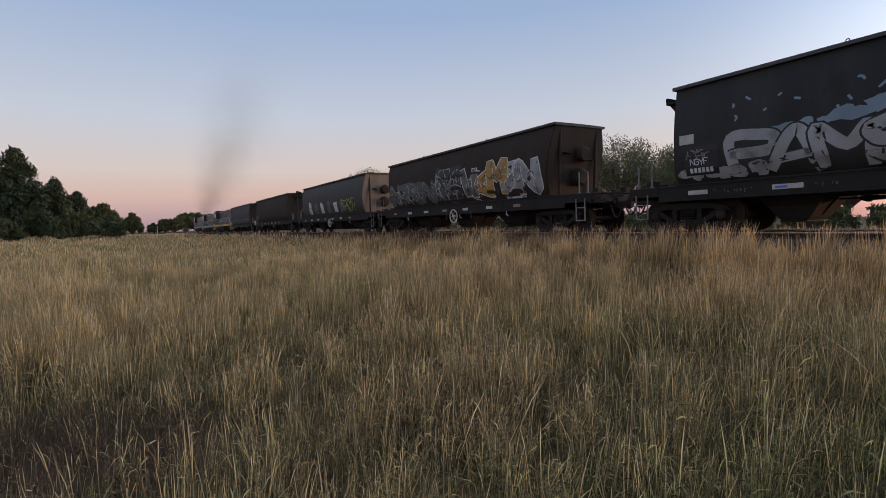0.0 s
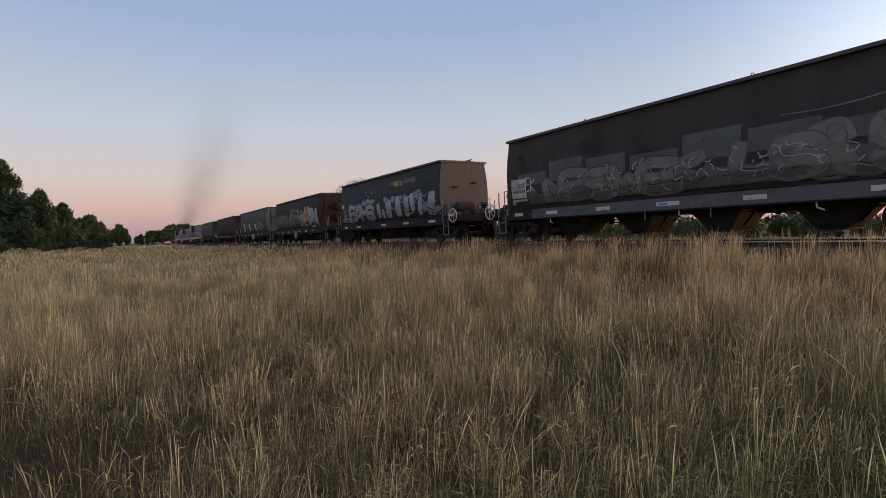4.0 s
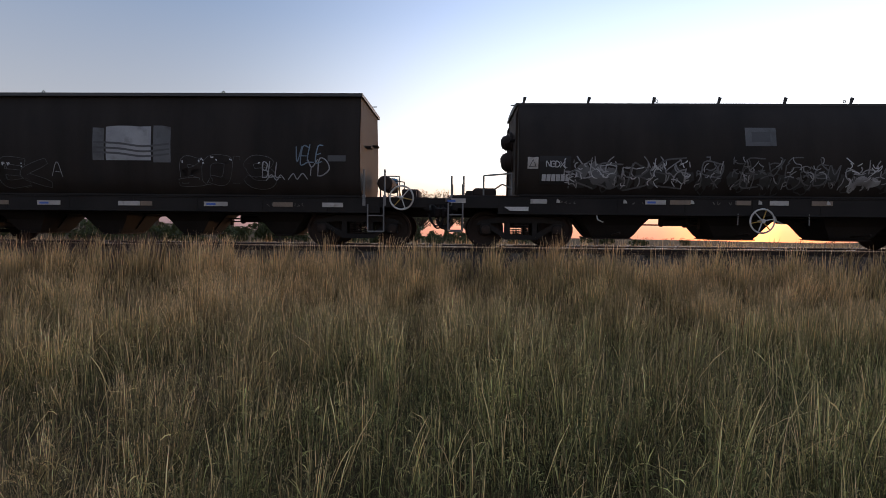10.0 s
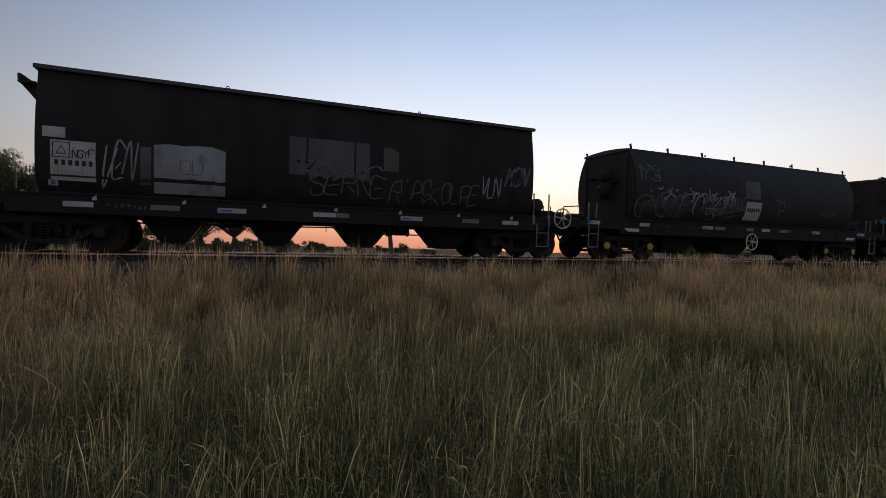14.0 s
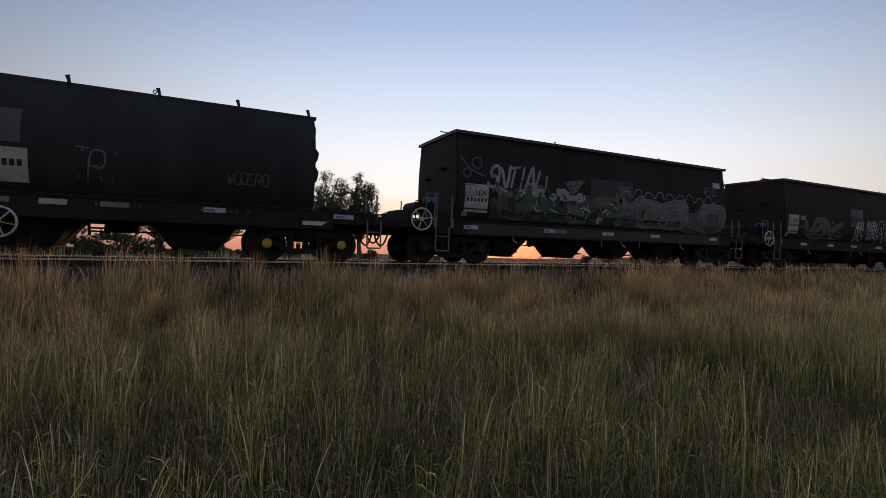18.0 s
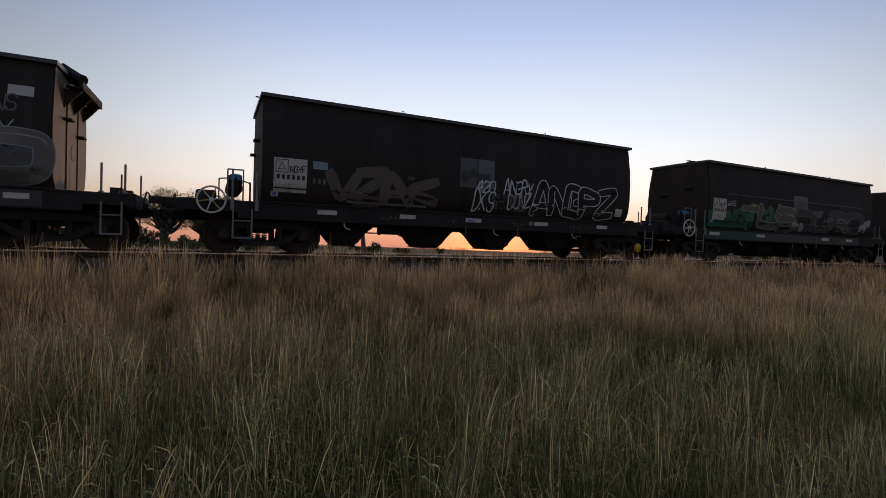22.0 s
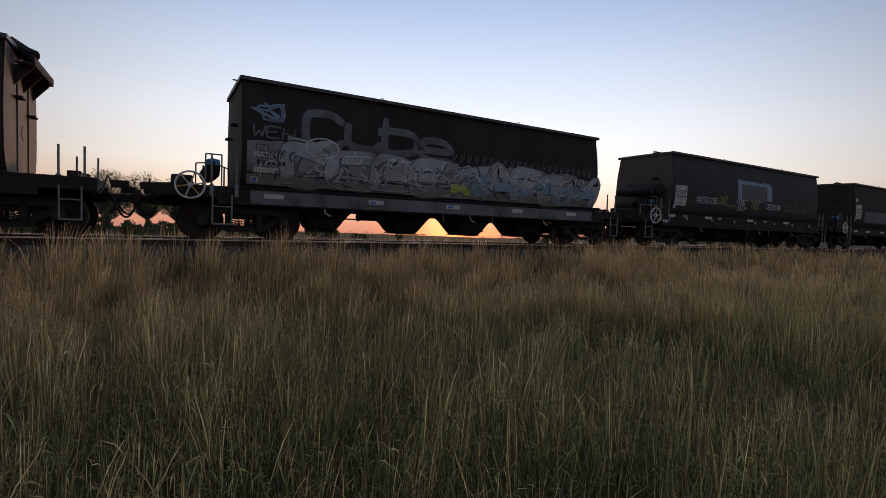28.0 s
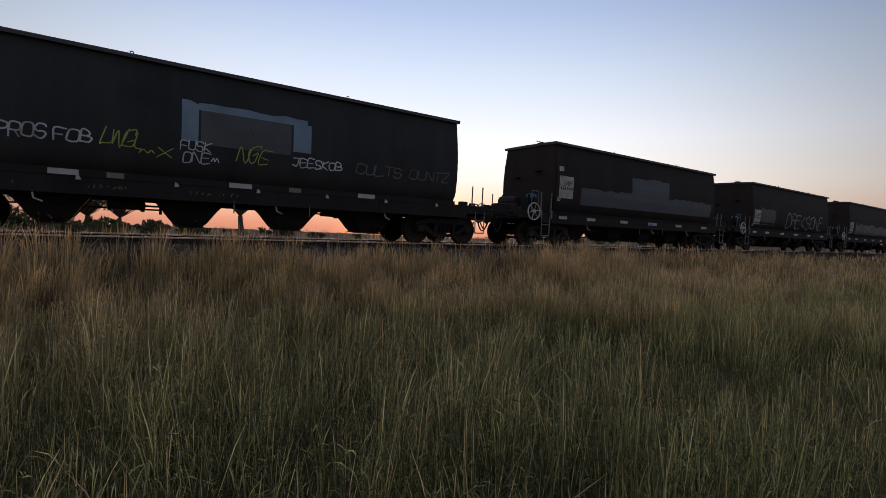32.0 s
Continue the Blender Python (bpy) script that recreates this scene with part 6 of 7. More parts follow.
def graffiti():
    s = SIDE["A"]
    patch(s, 0.6, 13.8, 1.35, 1.9, S_FAINT, ragged=0.15, seed=1)
    s = SIDE["B"]
    patch(s, 0.3, 0.9, 1.5, 2.1, S_DULL, 0.006)
    s = SIDE["C"]
    for k in range(6):
        patch(s, 2.0 + k * 1.5, 2.7 + k * 1.5, 1.5, 2.4 - 0.1 * (k % 3), S_WHITE if k % 2 == 0 else S_DULL, ragged=0.15, seed=k)
    scribble(s, 9.2, 1.5, 3.2, 0.8, S_LIME, 0.05, 3, 8)
    s = SIDE["D"]
    drift(s, 0.4, 1.4, 6.6, 1.3, S_FAINT, 4, 0.0035, 9)
    patch(s, 5.3, 7.4, 1.5, 2.95, S_GHOST, 0.005, ragged=0.12, seed=6)
    bubble(s, "NTRSNA", 0.6, 1.45, 1.1, 5.2, S_FAINT, S_DULL, 2, 0.26, 0.022, S_SILVER)
    flecks(s, 0.5, 1.45, 5.2, 1.0, S_SILVER, 0.04, 31, 60, 0.016, 0.4)
    flecks(s, 5.3, 1.5, 2.1, 1.4, S_SILVER, 0.05, 32, 46, 0.016, 0.5)
    bubble(s, "WKMZN", 7.6, 1.40, 1.35, 4.5, [S_TAN, S_ORANGE, S_ORANGE, S_SILVER, S_SILVER], S_WHITE, 5, 0.40, 0.045, S_BROWN)
    flecks(s, 7.8, 1.5, 4.2, 1.0, S_BROWN, 0.05, 33, 26, 0.022, 0.4)
    s = SIDE["E"]
    drift(s, 10.3, 1.34, 1.6, 0.7, S_WORN, 8, 0.0035, 7)
    flecks(s, 10.3, 1.36, 1.6, 0.6, S_BLUE, 0.07, 68, 40, 0.005, 0.3)
    drift(s, 8.2, 2.1, 2.2, 0.5, S_BLUE, 18, 0.0035, 7)
    drift(s, 0.2, 1.3, 2.0, 0.42, S_SILVER, 61, 0.004)
    drift(s, 2.3, 2.15, 1.3, 0.36, S_BLUE, 62, 0.0042, 5)
    drift(s, 3.7, 2.2, 1.5, 0.42, S_BLUE, 63, 0.0042, 6)
    drift(s, 6.4, 2.2, 1.2, 0.36, S_BLUE, 64, 0.0042, 5)
    bubble(s, "PAMS", 1.5, 1.34, 0.94, 3.4, S_SILVER, S_BLACK, 3, 0.25, 0.04, None, 0.4)
    flecks(s, 0.6, 2.5, 5.4, 0.7, S_BLUE, 0.05, 65, 16, 0.008, 0.16)
    flecks(s, 4.6, 1.5, 2.4, 1.2, S_DULL, 0.03, 66, 26, 0.008, 0.16)
    drift(s, 7.3, 2.98, 2.4, 0.36, S_BROWN, 67, 0.004, 7)
    for a, b, c, d, e, f, g, h in ((4.75, 1.40, 5.15, 1.40, 5.0, 1.85, 4.65, 1.8), (5.5, 1.42, 5.88, 1.42, 5.8, 2.28, 5.38, 2.22), (6.05, 1.40, 6.42, 1.40, 6.35, 1.92, 5.98, 1.88), (6.62, 1.40, 7.2, 1.38, 7.25, 2.4, 6.48, 2.28),
                                   (7.74, 1.40, 8.34, 1.44, 8.2, 2.5, 7.64, 2.45), (8.6, 1.37, 9.08, 1.37, 9.16, 2.4, 8.64, 2.42), (9.35, 1.58, 9.76, 1.66, 9.68, 2.52, 9.2, 2.47), (9.97, 1.38, 10.38, 1.38, 10.54, 2.46, 10.12, 2.47),
                                   (10.95, 1.76, 11.5, 1.62, 11.72, 2.42, 11.12, 2.48)):
        slab(s, (a, b), (c, d), (e, f), (g, h), S_SILVER, S_BLACK)
    for pts in ([(7.05, 1.75), (7.45, 1.85), (7.7, 1.7)], [(8.25, 2.2), (8.45, 2.05), (8.65, 2.2)], [(9.0, 1.5), (9.25, 1.45), (9.6, 1.55)], [(10.45, 2.3), (10.8, 2.2), (10.95, 2.3)], [(9.7, 1.9), (9.9, 2.1), (10.1, 2.2)], [(10.6, 2.1), (10.7, 1.85), (11.0, 1.7), (11.5, 1.55)]):
        paint(s, "letter_link", [smooth_line(pts, 5)], 0.05, S_BLACK, 0.016, "dark linking stroke")
        paint(s, "white_edge", [[q + Vector((0.0, 0.05)) for q in smooth_line(pts, 5)]], 0.022, S_WHITE, 0.018)
    flecks(s, 7.5, 3.0, 1.0, 0.26, S_ORANGE, 0.06, 25, 22, 0.006, 0.2)
    s = SIDE["F"]
    for k in range(7):
        patch(s, 0.6 + 1.55 * k, 2.0 + 1.55 * k, 2.05, 2.45 + 0.14 * ((k * 5) % 3), S_FAINT, 0.004, seed=k)
    patch(s, 1.1, 11.7, 1.36, 1.8, S_FAINT, 0.005, ragged=0.16, seed=2)
    bubble(s, "NESWE", 1.9, 1.36, 0.92, 4.7, S_TAN, S_GHOST, 4, 0.30, 0.03, S_DULL)
    bubble(s, "KIUS", 6.5, 1.36, 0.88, 3.2, S_TAN, S_FAINT, 6, 0.34, 0.03, S_SILVER)
    bubble(s, "SURB", 9.5, 1.36, 1.1, 2.4, S_TAN, S_DULL, 9, 0.30, 0.03, S_SILVER)
    flecks(s, 2.0, 1.4, 9.7, 0.9, S_SILVER, 0.028, 34, 90, 0.017, 0.3)
    sill_paint(s, 1.2, 11.9, S_FAINT, 4)
    paint(s, "wiped_streak", [smooth_line([(9.0, 2.75), (9.8, 2.72), (10.6, 2.78), (11.6, 2.95)], 5)], 0.03, S_DULL, 0.012)
    tag(s, "HEK", 0.75, 1.85, 0.42, 0.7, S_WHITE, 0.035, 3)
    s = SIDE["G"]
    for k, (a, b, c, d) in enumerate(((0.5, 2.2, 1.9, 2.6), (2.2, 4.2, 1.8, 2.45), (4.2, 6.4, 2.0, 2.85), (6.4, 8.6, 1.8, 2.6), (8.8, 10.3, 2.0, 3.1), (10.3, 11.4, 1.9, 2.4))):
        patch(s, a, b, c, d, S_GHOST, 0.004, ragged=0.08, seed=k + 50)
    tag(s, "KEGS", 1.05, 1.68, 0.42, 1.0, S_DULL, 0.03, 2)
    tag(s, "MOJ", 2.4, 1.42, 0.85, 2.4, S_DULL, 0.055, 1, 0.16)
    paint(s, "sprayed_wave", [smooth_line([(2.1, 1.38), (3.0, 1.45), (3.9, 1.40), (5.1, 1.42), (5.5, 1.56)], 6)], 0.05, S_TAN, 0.012)
    flecks(s, 2.6, 2.3, 1.0, 0.35, S_DULL, 0.03, 5, 14, 0.012, 0.25)
    drift(s, 4.9, 1.8, 1.3, 0.5, S_SLATE, 6, 0.006, 5)
    flecks(s, 4.9, 1.85, 1.3, 0.4, S_BLUE, 0.05, 7, 24, 0.009, 0.25)
    tag(s, "KAS", 4.7, 2.0, 0.3, 0.8, S_DULL, 0.026, 8, 0.2, 0.5)
    flecks(s, 6.4, 2.1, 3.4, 0.4, S_SLATE, 0.06, 9, 40, 0.010, 0.4)
    flecks(s, 7.2, 2.0, 2.4, 0.3, S_DULL, 0.035, 10, 22, 0.012, 0.25)
    paint(s, "sprayed_wave", [smooth_line([(6.6 + 0.3 * k, 1.62 + 0.16 * math.sin(k * 1.9)) for k in range(11)], 5)], 0.03, S_FAINT, 0.011)
    patch(s, 7.9, 9.9, 2.2, 2.27, S_DULL, 0.006, ragged=0.03, seed=1)
    tag(s, "VOZ", 10.1, 1.6, 0.6, 1.15, S_SILVER, 0.04, 4, 0.2)
    tag(s, "~", 10.3, 1.45, 0.2, 1.0, S_SILVER, 0.03, 6)
    s = SIDE["H"]
    bubble(s, "BREK", 1.40, 1.44, 0.66, 2.2, M_BLACK, S_DULL, 2, 0.19, 0.010, None)
    flecks(s, 1.4, 1.9, 2.2, 0.16, S_WHITE, 0.03, 35, 9, 0.017, 0.07)
    tag(s, "A", 3.75, 1.7, 0.32, 0.32, S_SILVER, 0.02, 2)
    for k, (a, b, c, d) in enumerate([(4.81, 5.1, 2.1, 2.9), (5.15, 6.3, 2.1, 2.95), (6.36, 6.8, 2.05, 2.95)]):
        patch(s, a, b, c, d, S_DULL if k != 1 else S_SILVER, 0.005, ragged=0.02, seed=k)
    for z in (2.3, 2.42, 2.55):
        paint(s, "wiped_streak", [smooth_line([(4.85, z), (5.5, z - 0.03), (6.1, z - 0.10), (6.75, z - 0.04)], 4)], 0.05, S_FAINT, 0.009)
    bubble(s, "BOIS", 7.1, 1.46, 0.76, 2.2, M_BLACK, S_DULL, 8, 0.20, 0.010, None)
    flecks(s, 7.1, 2.0, 2.2, 0.2, S_WHITE, 0.03, 36, 9, 0.017, 0.07)
    tag(s, "BLL", 9.1, 1.7, 0.35, 0.5, S_SILVER, 0.03, 5)
    tag(s, "~~", 9.2, 1.5, 0.4, 1.1, S_SILVER, 0.026, 5)
    tag(s, "VELE", 9.9, 2.08, 0.4, 0.72, S_BLUE, 0.03, 3, 0.15, 0.6)
    tag(s, "YD", 10.2, 1.75, 0.4, 0.6, S_SILVER, 0.03, 4)
    patch(s, 10.75, 11.2, 2.1, 2.25, S_FAINT, 0.005)
    s = SIDE["I"]
    patch(s, 0.2, 0.46, 1.95, 2.23, M_MARK, 0.008, "warning_sign", "white sign with a black triangle")
    paint(s, "warning_triangle", [[Vector((0.25, 2.0)), Vector((0.41, 2.0)), Vector((0.33, 2.17)), Vector((0.25, 2.0))]], 0.022, S_BLACK, 0.013)
    patch(s, 0.5, 1.25, 1.58, 2.26, S_BLACK, 0.006)
    bars(s, 0.56, 1.66, 6, 0.16, 0.02, S_WHITE)
    paint(s, "code_letters", lettering("NGDX", 0.66, 2.0, 0.13, 0.45, random.Random(2), 0, 0, 3), 0.024, S_WHITE, 0.013, "stencilled code letters")
    for k, (a, w, m) in enumerate(((1.1, 1.25, S_SILVER), (2.5, 1.65, S_SILVER), (4.3, 0.6, S_DULL), (5.15, 1.15, S_DULL), (6.4, 1.2, S_DULL), (7.75, 0.95, S_SILVER), (8.65, 1.5, S_DULL))):
        drift(s, a, 1.42, w, 0.6, S_GHOST, 40 + k, 0.004, 6)
        flecks(s, a, 1.5, w, 0.75, m, 0.03, 50 + k, int(20 * w), 0.011, 0.42)
        flecks(s, a, 1.5, w, 0.75, S_SILVER if m is S_DULL else S_WHITE, 0.024, 60 + k, int(13 * w), 0.014, 0.3)
    tag(s, "KSBE", 1.2, 1.55, 0.6, 2.8, S_DULL, 0.04, 5, 0.1, 0.9)
    tag(s, "RIEY", 4.4, 1.55, 0.62, 2.0, S_DULL, 0.035, 6, 0.1, 0.6)
    tag(s, "GIEM", 6.5, 1.55, 0.5, 1.2, S_DULL, 0.03, 7, 0.1, 0.6)
    drift(s, 1.5, 1.55, 0.9, 0.6, S_DULL, 21, 0.0075, 5)
    drift(s, 7.9, 1.48, 0.8, 0.4, S_SILVER, 22, 0.0075, 5)
    paint(s, "sprayed_arc", [smooth_line([(9.2, 1.80), (9.5, 1.92), (9.95, 1.86), (10.15, 1.48)], 6)], 0.05, S_SILVER, 0.012)
    patch(s, 5.41, 6.14, 2.52, 2.97, S_DULL, 0.006)
    patch(s, 5.56, 6.0, 2.62, 2.87, S_FAINT, 0.010)
    s = SIDE["J"]
    patch(s, 0.12, 0.5, 2.35, 2.56, M_MARK, 0.008, "small_panel", "small white panel")
    tag(s, "VEN", 1.08, 1.55, 0.75, 0.62, S_SILVER, 0.035, 4, 0.15, 1.1)
    patch(s, 1.8, 2.0, 1.5, 2.3, S_DULL, 0.006)
    patch(s, 2.05, 3.45, 1.34, 2.4, S_SILVER, 0.006, ragged=0.07, seed=3)
    tag(s, "OU", 2.55, 1.78, 0.3, 0.45, S_DULL, 0.018, 3, 0.1, 0.9)
    for a, b in ((4.82, 5.2), (5.25, 6.35), (6.4, 6.74)):
        patch(s, a, b, 1.95, 2.85, S_FAINT, 0.005)
    patch(s, 7.1, 7.5, 2.2, 2.75, S_BROWN, 0.005, ragged=0.05, seed=2)
    tag(s, "SERNE", 5.3, 1.55, 0.45, 1.9, S_DULL, 0.035, 7, 0.12, 0.9)
    tag(s, "RIPSKOLPE", 7.3, 1.45, 0.5, 2.5, S_DULL, 0.035, 8, 0.12, 1.0)
    scribble(s, 5.0, 1.9, 2.4, 0.4, S_DULL, 0.035, 12, 8)
    tag(s, "VLN", 9.86, 1.75, 0.5, 0.6, S_SILVER, 0.035, 9)
    tag(s, "MON", 10.6, 2.05, 0.5, 0.7, S_DULL, 0.07, 10, 0.3)
    s = SIDE["K"]
    drift(s, 0.2, 1.4, 4.9, 0.9, S_GHOST, 70, 0.0035, 9)
    ring_ = lambda cu, cz, r, q: smooth_line([(cu + r * math.cos(i * 0.62), cz + q * r * math.sin(i * 0.62)) for i in range(9)], 4)
    paint(s, "sprayed_curl", [ring_(1.35, 1.85, 0.46, 0.9), ring_(1.45, 1.85, 0.22, 0.8), ring_(0.45, 1.75, 0.4, 0.9)], 0.05, S_DULL, 0.012, "curling sprayed stroke")
    for k in range(6):
        c = 1.7 + 0.5 * k
        arc = [(c, 1.5), (c - 0.2, 1.75), (c - 0.02, 2.1), (c + 0.3, 2.2), (c + 0.4, 1.95)]
        paint(s, "sprayed_curl", [smooth_line([(x + 0.1 * math.sin(k * 3 + z * 4), z + 0.05 * (k % 3)) for x, z in arc[k % 2:]], 5)], 0.042, S_SILVER if k % 3 else S_DULL, 0.012, "curling sprayed stroke")
    for z, a, b in ((1.98, 3.95, 4.75), (1.78, 4.0, 5.05), (1.62, 4.05, 5.0)):
        paint(s, "sprayed_sweep", [smooth_line([(a, z - 0.1), ((a + b) / 2, z - 0.02), (b, z + 0.08)], 5)], 0.055, S_DULL, 0.012)
    flecks(s, 0.6, 2.0, 3.9, 0.45, S_SILVER, 0.045, 90, 34, 0.014, 0.45)
    flecks(s, 0.3, 1.45, 4.7, 0.8, S_DULL, 0.035, 91, 60, 0.013, 0.5)
    tag(s, "CREW", 3.2, 1.62, 0.2, 0.85, S_SILVER, 0.028, 9, 0.1, 0.5)
    patch(s, 5.12, 5.93, 1.5, 2.15, M_MARK, 0.008, "number_panel", "white panel with bars")
    bars(s, 5.2, 1.8, 6, 0.13, 0.035, S_BLACK)
    patch(s, 5.05, 5.82, 2.25, 2.9, S_FAINT, 0.006)
    tag(s, "TRI", 6.6, 1.65, 0.6, 0.85, S_DULL, 0.035, 5)
    tag(s, "WOOERO", 9.45, 1.78, 0.25, 0.9, S_DULL, 0.022, 6, 0.1, 0.7)
    scribble(s, 0.2, 2.6, 0.8, 0.5, S_DULL, 0.04, 77, 5)
    s = SIDE["L"]
    ring_ = lambda cu, cz, r: smooth_line([(cu + r * math.cos(i * 0.75), cz + r * math.sin(i * 0.75)) for i in range(9)], 4)
    paint(s, "sprayed_loop", [ring_(0.62, 2.9, 0.16), ring_(0.3, 2.6, 0.12), smooth_line([(0.1, 3.05), (0.3, 2.8), (0.6, 2.62), (0.9, 2.55)], 4)], 0.055, S_FAINT, 0.010, "faint sprayed loops")
    tag(s, "SNTIAL", 0.95, 2.25, 0.62, 2.0, S_SILVER, 0.095, 3, 0.3, 0.5)
    paint(s, "sprayed_dash", [[Vector((3.02, 2.35)), Vector((3.08, 2.72))]], 0.07, S_SILVER, 0.012)
    bars(s, 1.14, 2.12, 4, 0.11, 0.045, S_DULL)
    tag(s, "DNE", 1.1, 1.75, 0.16, 0.4, S_DULL, 0.025, 4, 0.0, 0.1)
    patch(s, 1.1, 5.9, 1.33, 1.95, S_GHOST, 0.0035, ragged=0.15, seed=11)
    bubble(s, "UNHUSKR", 1.5, 1.34, 0.92, 4.5, [S_BROWN, S_OLIVE, S_BROWN, S_GHOST, S_OLIVE, S_BROWN, S_OLIVE], S_GREEN, 11, 0.34, 0.022, S_DULL)
    drift(s, 1.35, 1.95, 0.7, 0.4, S_DULL, 71, 0.016, 4)
    drift(s, 2.75, 1.95, 1.15, 0.48, S_SILVER, 72, 0.016, 5)
    drift(s, 4.0, 2.0, 0.6, 0.3, S_SILVER, 73, 0.016, 3)
    flecks(s, 1.4, 1.4, 4.6, 0.9, S_WHITE, 0.03, 74, 30, 0.021, 0.3)
    flecks(s, 1.4, 1.4, 4.6, 0.9, S_GREEN, 0.035, 75, 40, 0.019, 0.4)
    flecks(s, 1.4, 1.4, 4.6, 1.0, S_BLACK, 0.06, 76, 26, 0.018, 0.4)
    patch(s, 2.3, 3.2, 1.9, 2.4, S_BROWN, 0.0045, ragged=0.12, seed=12)
    # striped wing shape
    for k in range(6):
        paint(s, "sprayed_stripe", [smooth_line([(3.78 + 0.05 * k, 2.60 - 0.06 * k), (4.1, 2.66 - 0.07 * k), (4.58 - 0.06 * k, 2.74 - 0.07 * k)], 4)], 0.055, S_TAN if k % 2 else S_DULL, 0.010)
    patch(s, 4.85, 6.7, 2.12, 2.85, S_GHOST, 0.005, ragged=0.02, seed=9)
    patch(s, 6.05, 6.6, 2.3, 2.7, S_FAINT, 0.006, ragged=0.05, seed=10)
    patch(s, 6.0, 11.35, 1.33, 2.05, S_FAINT, 0.0045, ragged=0.12, seed=15)
    bubble(s, "MBSUO", 6.05, 1.34, 1.0, 5.3, S_TAN, S_BLUE, 6, 0.32, 0.022, S_SILVER)
    flecks(s, 6.1, 1.4, 5.1, 0.9, S_DULL, 0.022, 77, 60, 0.017, 0.5)
    paint(s, "sprayed_wave", [smooth_line([(6.15 + 0.13 * k, 2.36 + 0.24 * abs(math.sin(k * math.pi / 4)) ** 0.7 * (1 - 0.25 * math.sin(k * 0.7))) for k in range(38)], 3)], 0.026, S_SILVER, 0.012, "row of thin sprayed scallops")
    sill_paint(s, 0.4, 11.4, S_GHOST, 5)
    tag(s, "VENS", 10.3, 2.7, 0.3, 0.7, S_DULL, 0.03, 5)
    patch(s, 10.85, 11.25, 3.0, 3.2, M_MARK, 0.008, "small_panel", "small white panel")
    s = SIDE["M"]
    patch(s, 1.15, 1.5, 2.1, 2.28, S_BLUE, 0.005, ragged=0.02)
    bars(s, 1.15, 1.75, 3, 0.12, 0.05, S_DULL)
    bubble(s, "VZAK", 1.5, 1.34, 0.86, 2.9, S_BROWN, S_FAINT, 8, 0.24, 0.018, S_DULL, 0.2)
    patch(s, 2.0, 4.2, 1.34, 1.40, S_DULL, 0.006, ragged=0.01)
    patch(s, 5.15, 5.69, 1.98, 2.80, S_FAINT, 0.005)
    patch(s, 5.72, 6.25, 1.98, 2.80, S_DULL, 0.005)
    patch(s, 5.74, 6.1, 2.2, 2.42, S_GHOST, 0.009, ragged=0.04, seed=4)
    drift(s, 5.2, 2.1, 0.45, 0.5, S_GHOST, 78, 0.0055, 4)
    tag(s, "420", 5.7, 1.92, 0.3, 0.6, S_WHITE, 0.04, 2)
    tag(s, "DKS", 5.6, 1.38, 0.55, 0.7, S_WHITE, 0.045, 3)
    tag(s, "SHIVUE", 6.2, 1.45, 0.4, 1.2, S_FAINT, 0.06, 3)
    tag(s, "ANGRY", 6.6, 1.92, 0.38, 1.0, S_WHITE, 0.04, 5, 0.1, 0.6)
    tag(s, "DONZ", 6.75, 1.5, 0.4, 0.8, S_WHITE, 0.045, 6, 0.1, 0.6)
    bubble(s, "ANGRZ", 7.7, 1.36, 0.94, 3.1, M_BLACK, S_WHITE, 9, 0.20, 0.030, None, 0.5)
    patch(s, 10.95, 11.25, 1.45, 1.7, M_MARK, 0.008, "small_panel", "small white panel")
    s = SIDE["N"]
    patch(s, 0.05, 2.4, 1.33, 1.62, S_GREEN, 0.003, ragged=0.06, seed=3)
    drift(s, 0.2, 1.34, 2.4, 0.8, S_GREEN, 3, 0.0036, 6)
    drift(s, 1.0, 1.6, 1.2, 0.6, S_GREEN, 4, 0.0040, 4)
    drift(s, 2.4, 1.75, 1.3, 0.55, S_GREEN, 5, 0.0042, 5)
    drift(s, 3.4, 1.4, 2.0, 0.6, S_GREEN, 9, 0.0038, 6)
    tag(s, "WRS", 1.0, 2.15, 0.18, 0.5, S_SILVER, 0.03, 3)
    bubble(s, "TUS", 1.9, 1.34, 0.98, 3.5, S_BROWN, S_SILVER, 4, 0.27, 0.022, None, 0.3)
    flecks(s, 0.4, 1.45, 1.7, 0.35, S_BLACK, 0.05, 79, 26, 0.008, 0.3)
    patch(s, 2.5, 2.8, 2.15, 2.3, S_ORANGE, 0.006, ragged=0.05, seed=3)
    patch(s, 5.26, 6.25, 2.15, 2.82, S_DULL, 0.005)
    patch(s, 5.4, 6.1, 2.4, 2.6, S_FAINT, 0.009)
    bubble(s, "OURO", 5.4, 1.34, 0.9, 5.2, S_GHOST, S_DULL, 12, 0.28, 0.022, None, 0.3)
    tag(s, "WAR OCONT", 7.5, 1.82, 0.16, 2.2, S_SILVER, 0.022, 5, 0.0, 0.3)
    tag(s, "T.D.F CREW", 6.9, 1.45, 0.18, 2.9, S_SILVER, 0.022, 6, 0.0, 0.3)
    sill_paint(s, -0.1, 3.4, S_PINE, 6)
    sill_paint(s, 3.4, 10.6, S_GHOST, 7)
    drift(s, 6.7, 1.95, 0.6, 0.36, S_DULL, 6, 0.016, 3)
    drift(s, 10.5, 1.36, 0.75, 0.8, S_SILVER, 7, 0.012, 5)
    drift(s, 5.3, 1.34, 0.8, 0.4, S_SILVER, 8, 0.017, 4)
    patch(s, 1.0, 10.6, 2.58, 2.61, S_FAINT, 0.006, ragged=0.01)
    s = SIDE["O"]
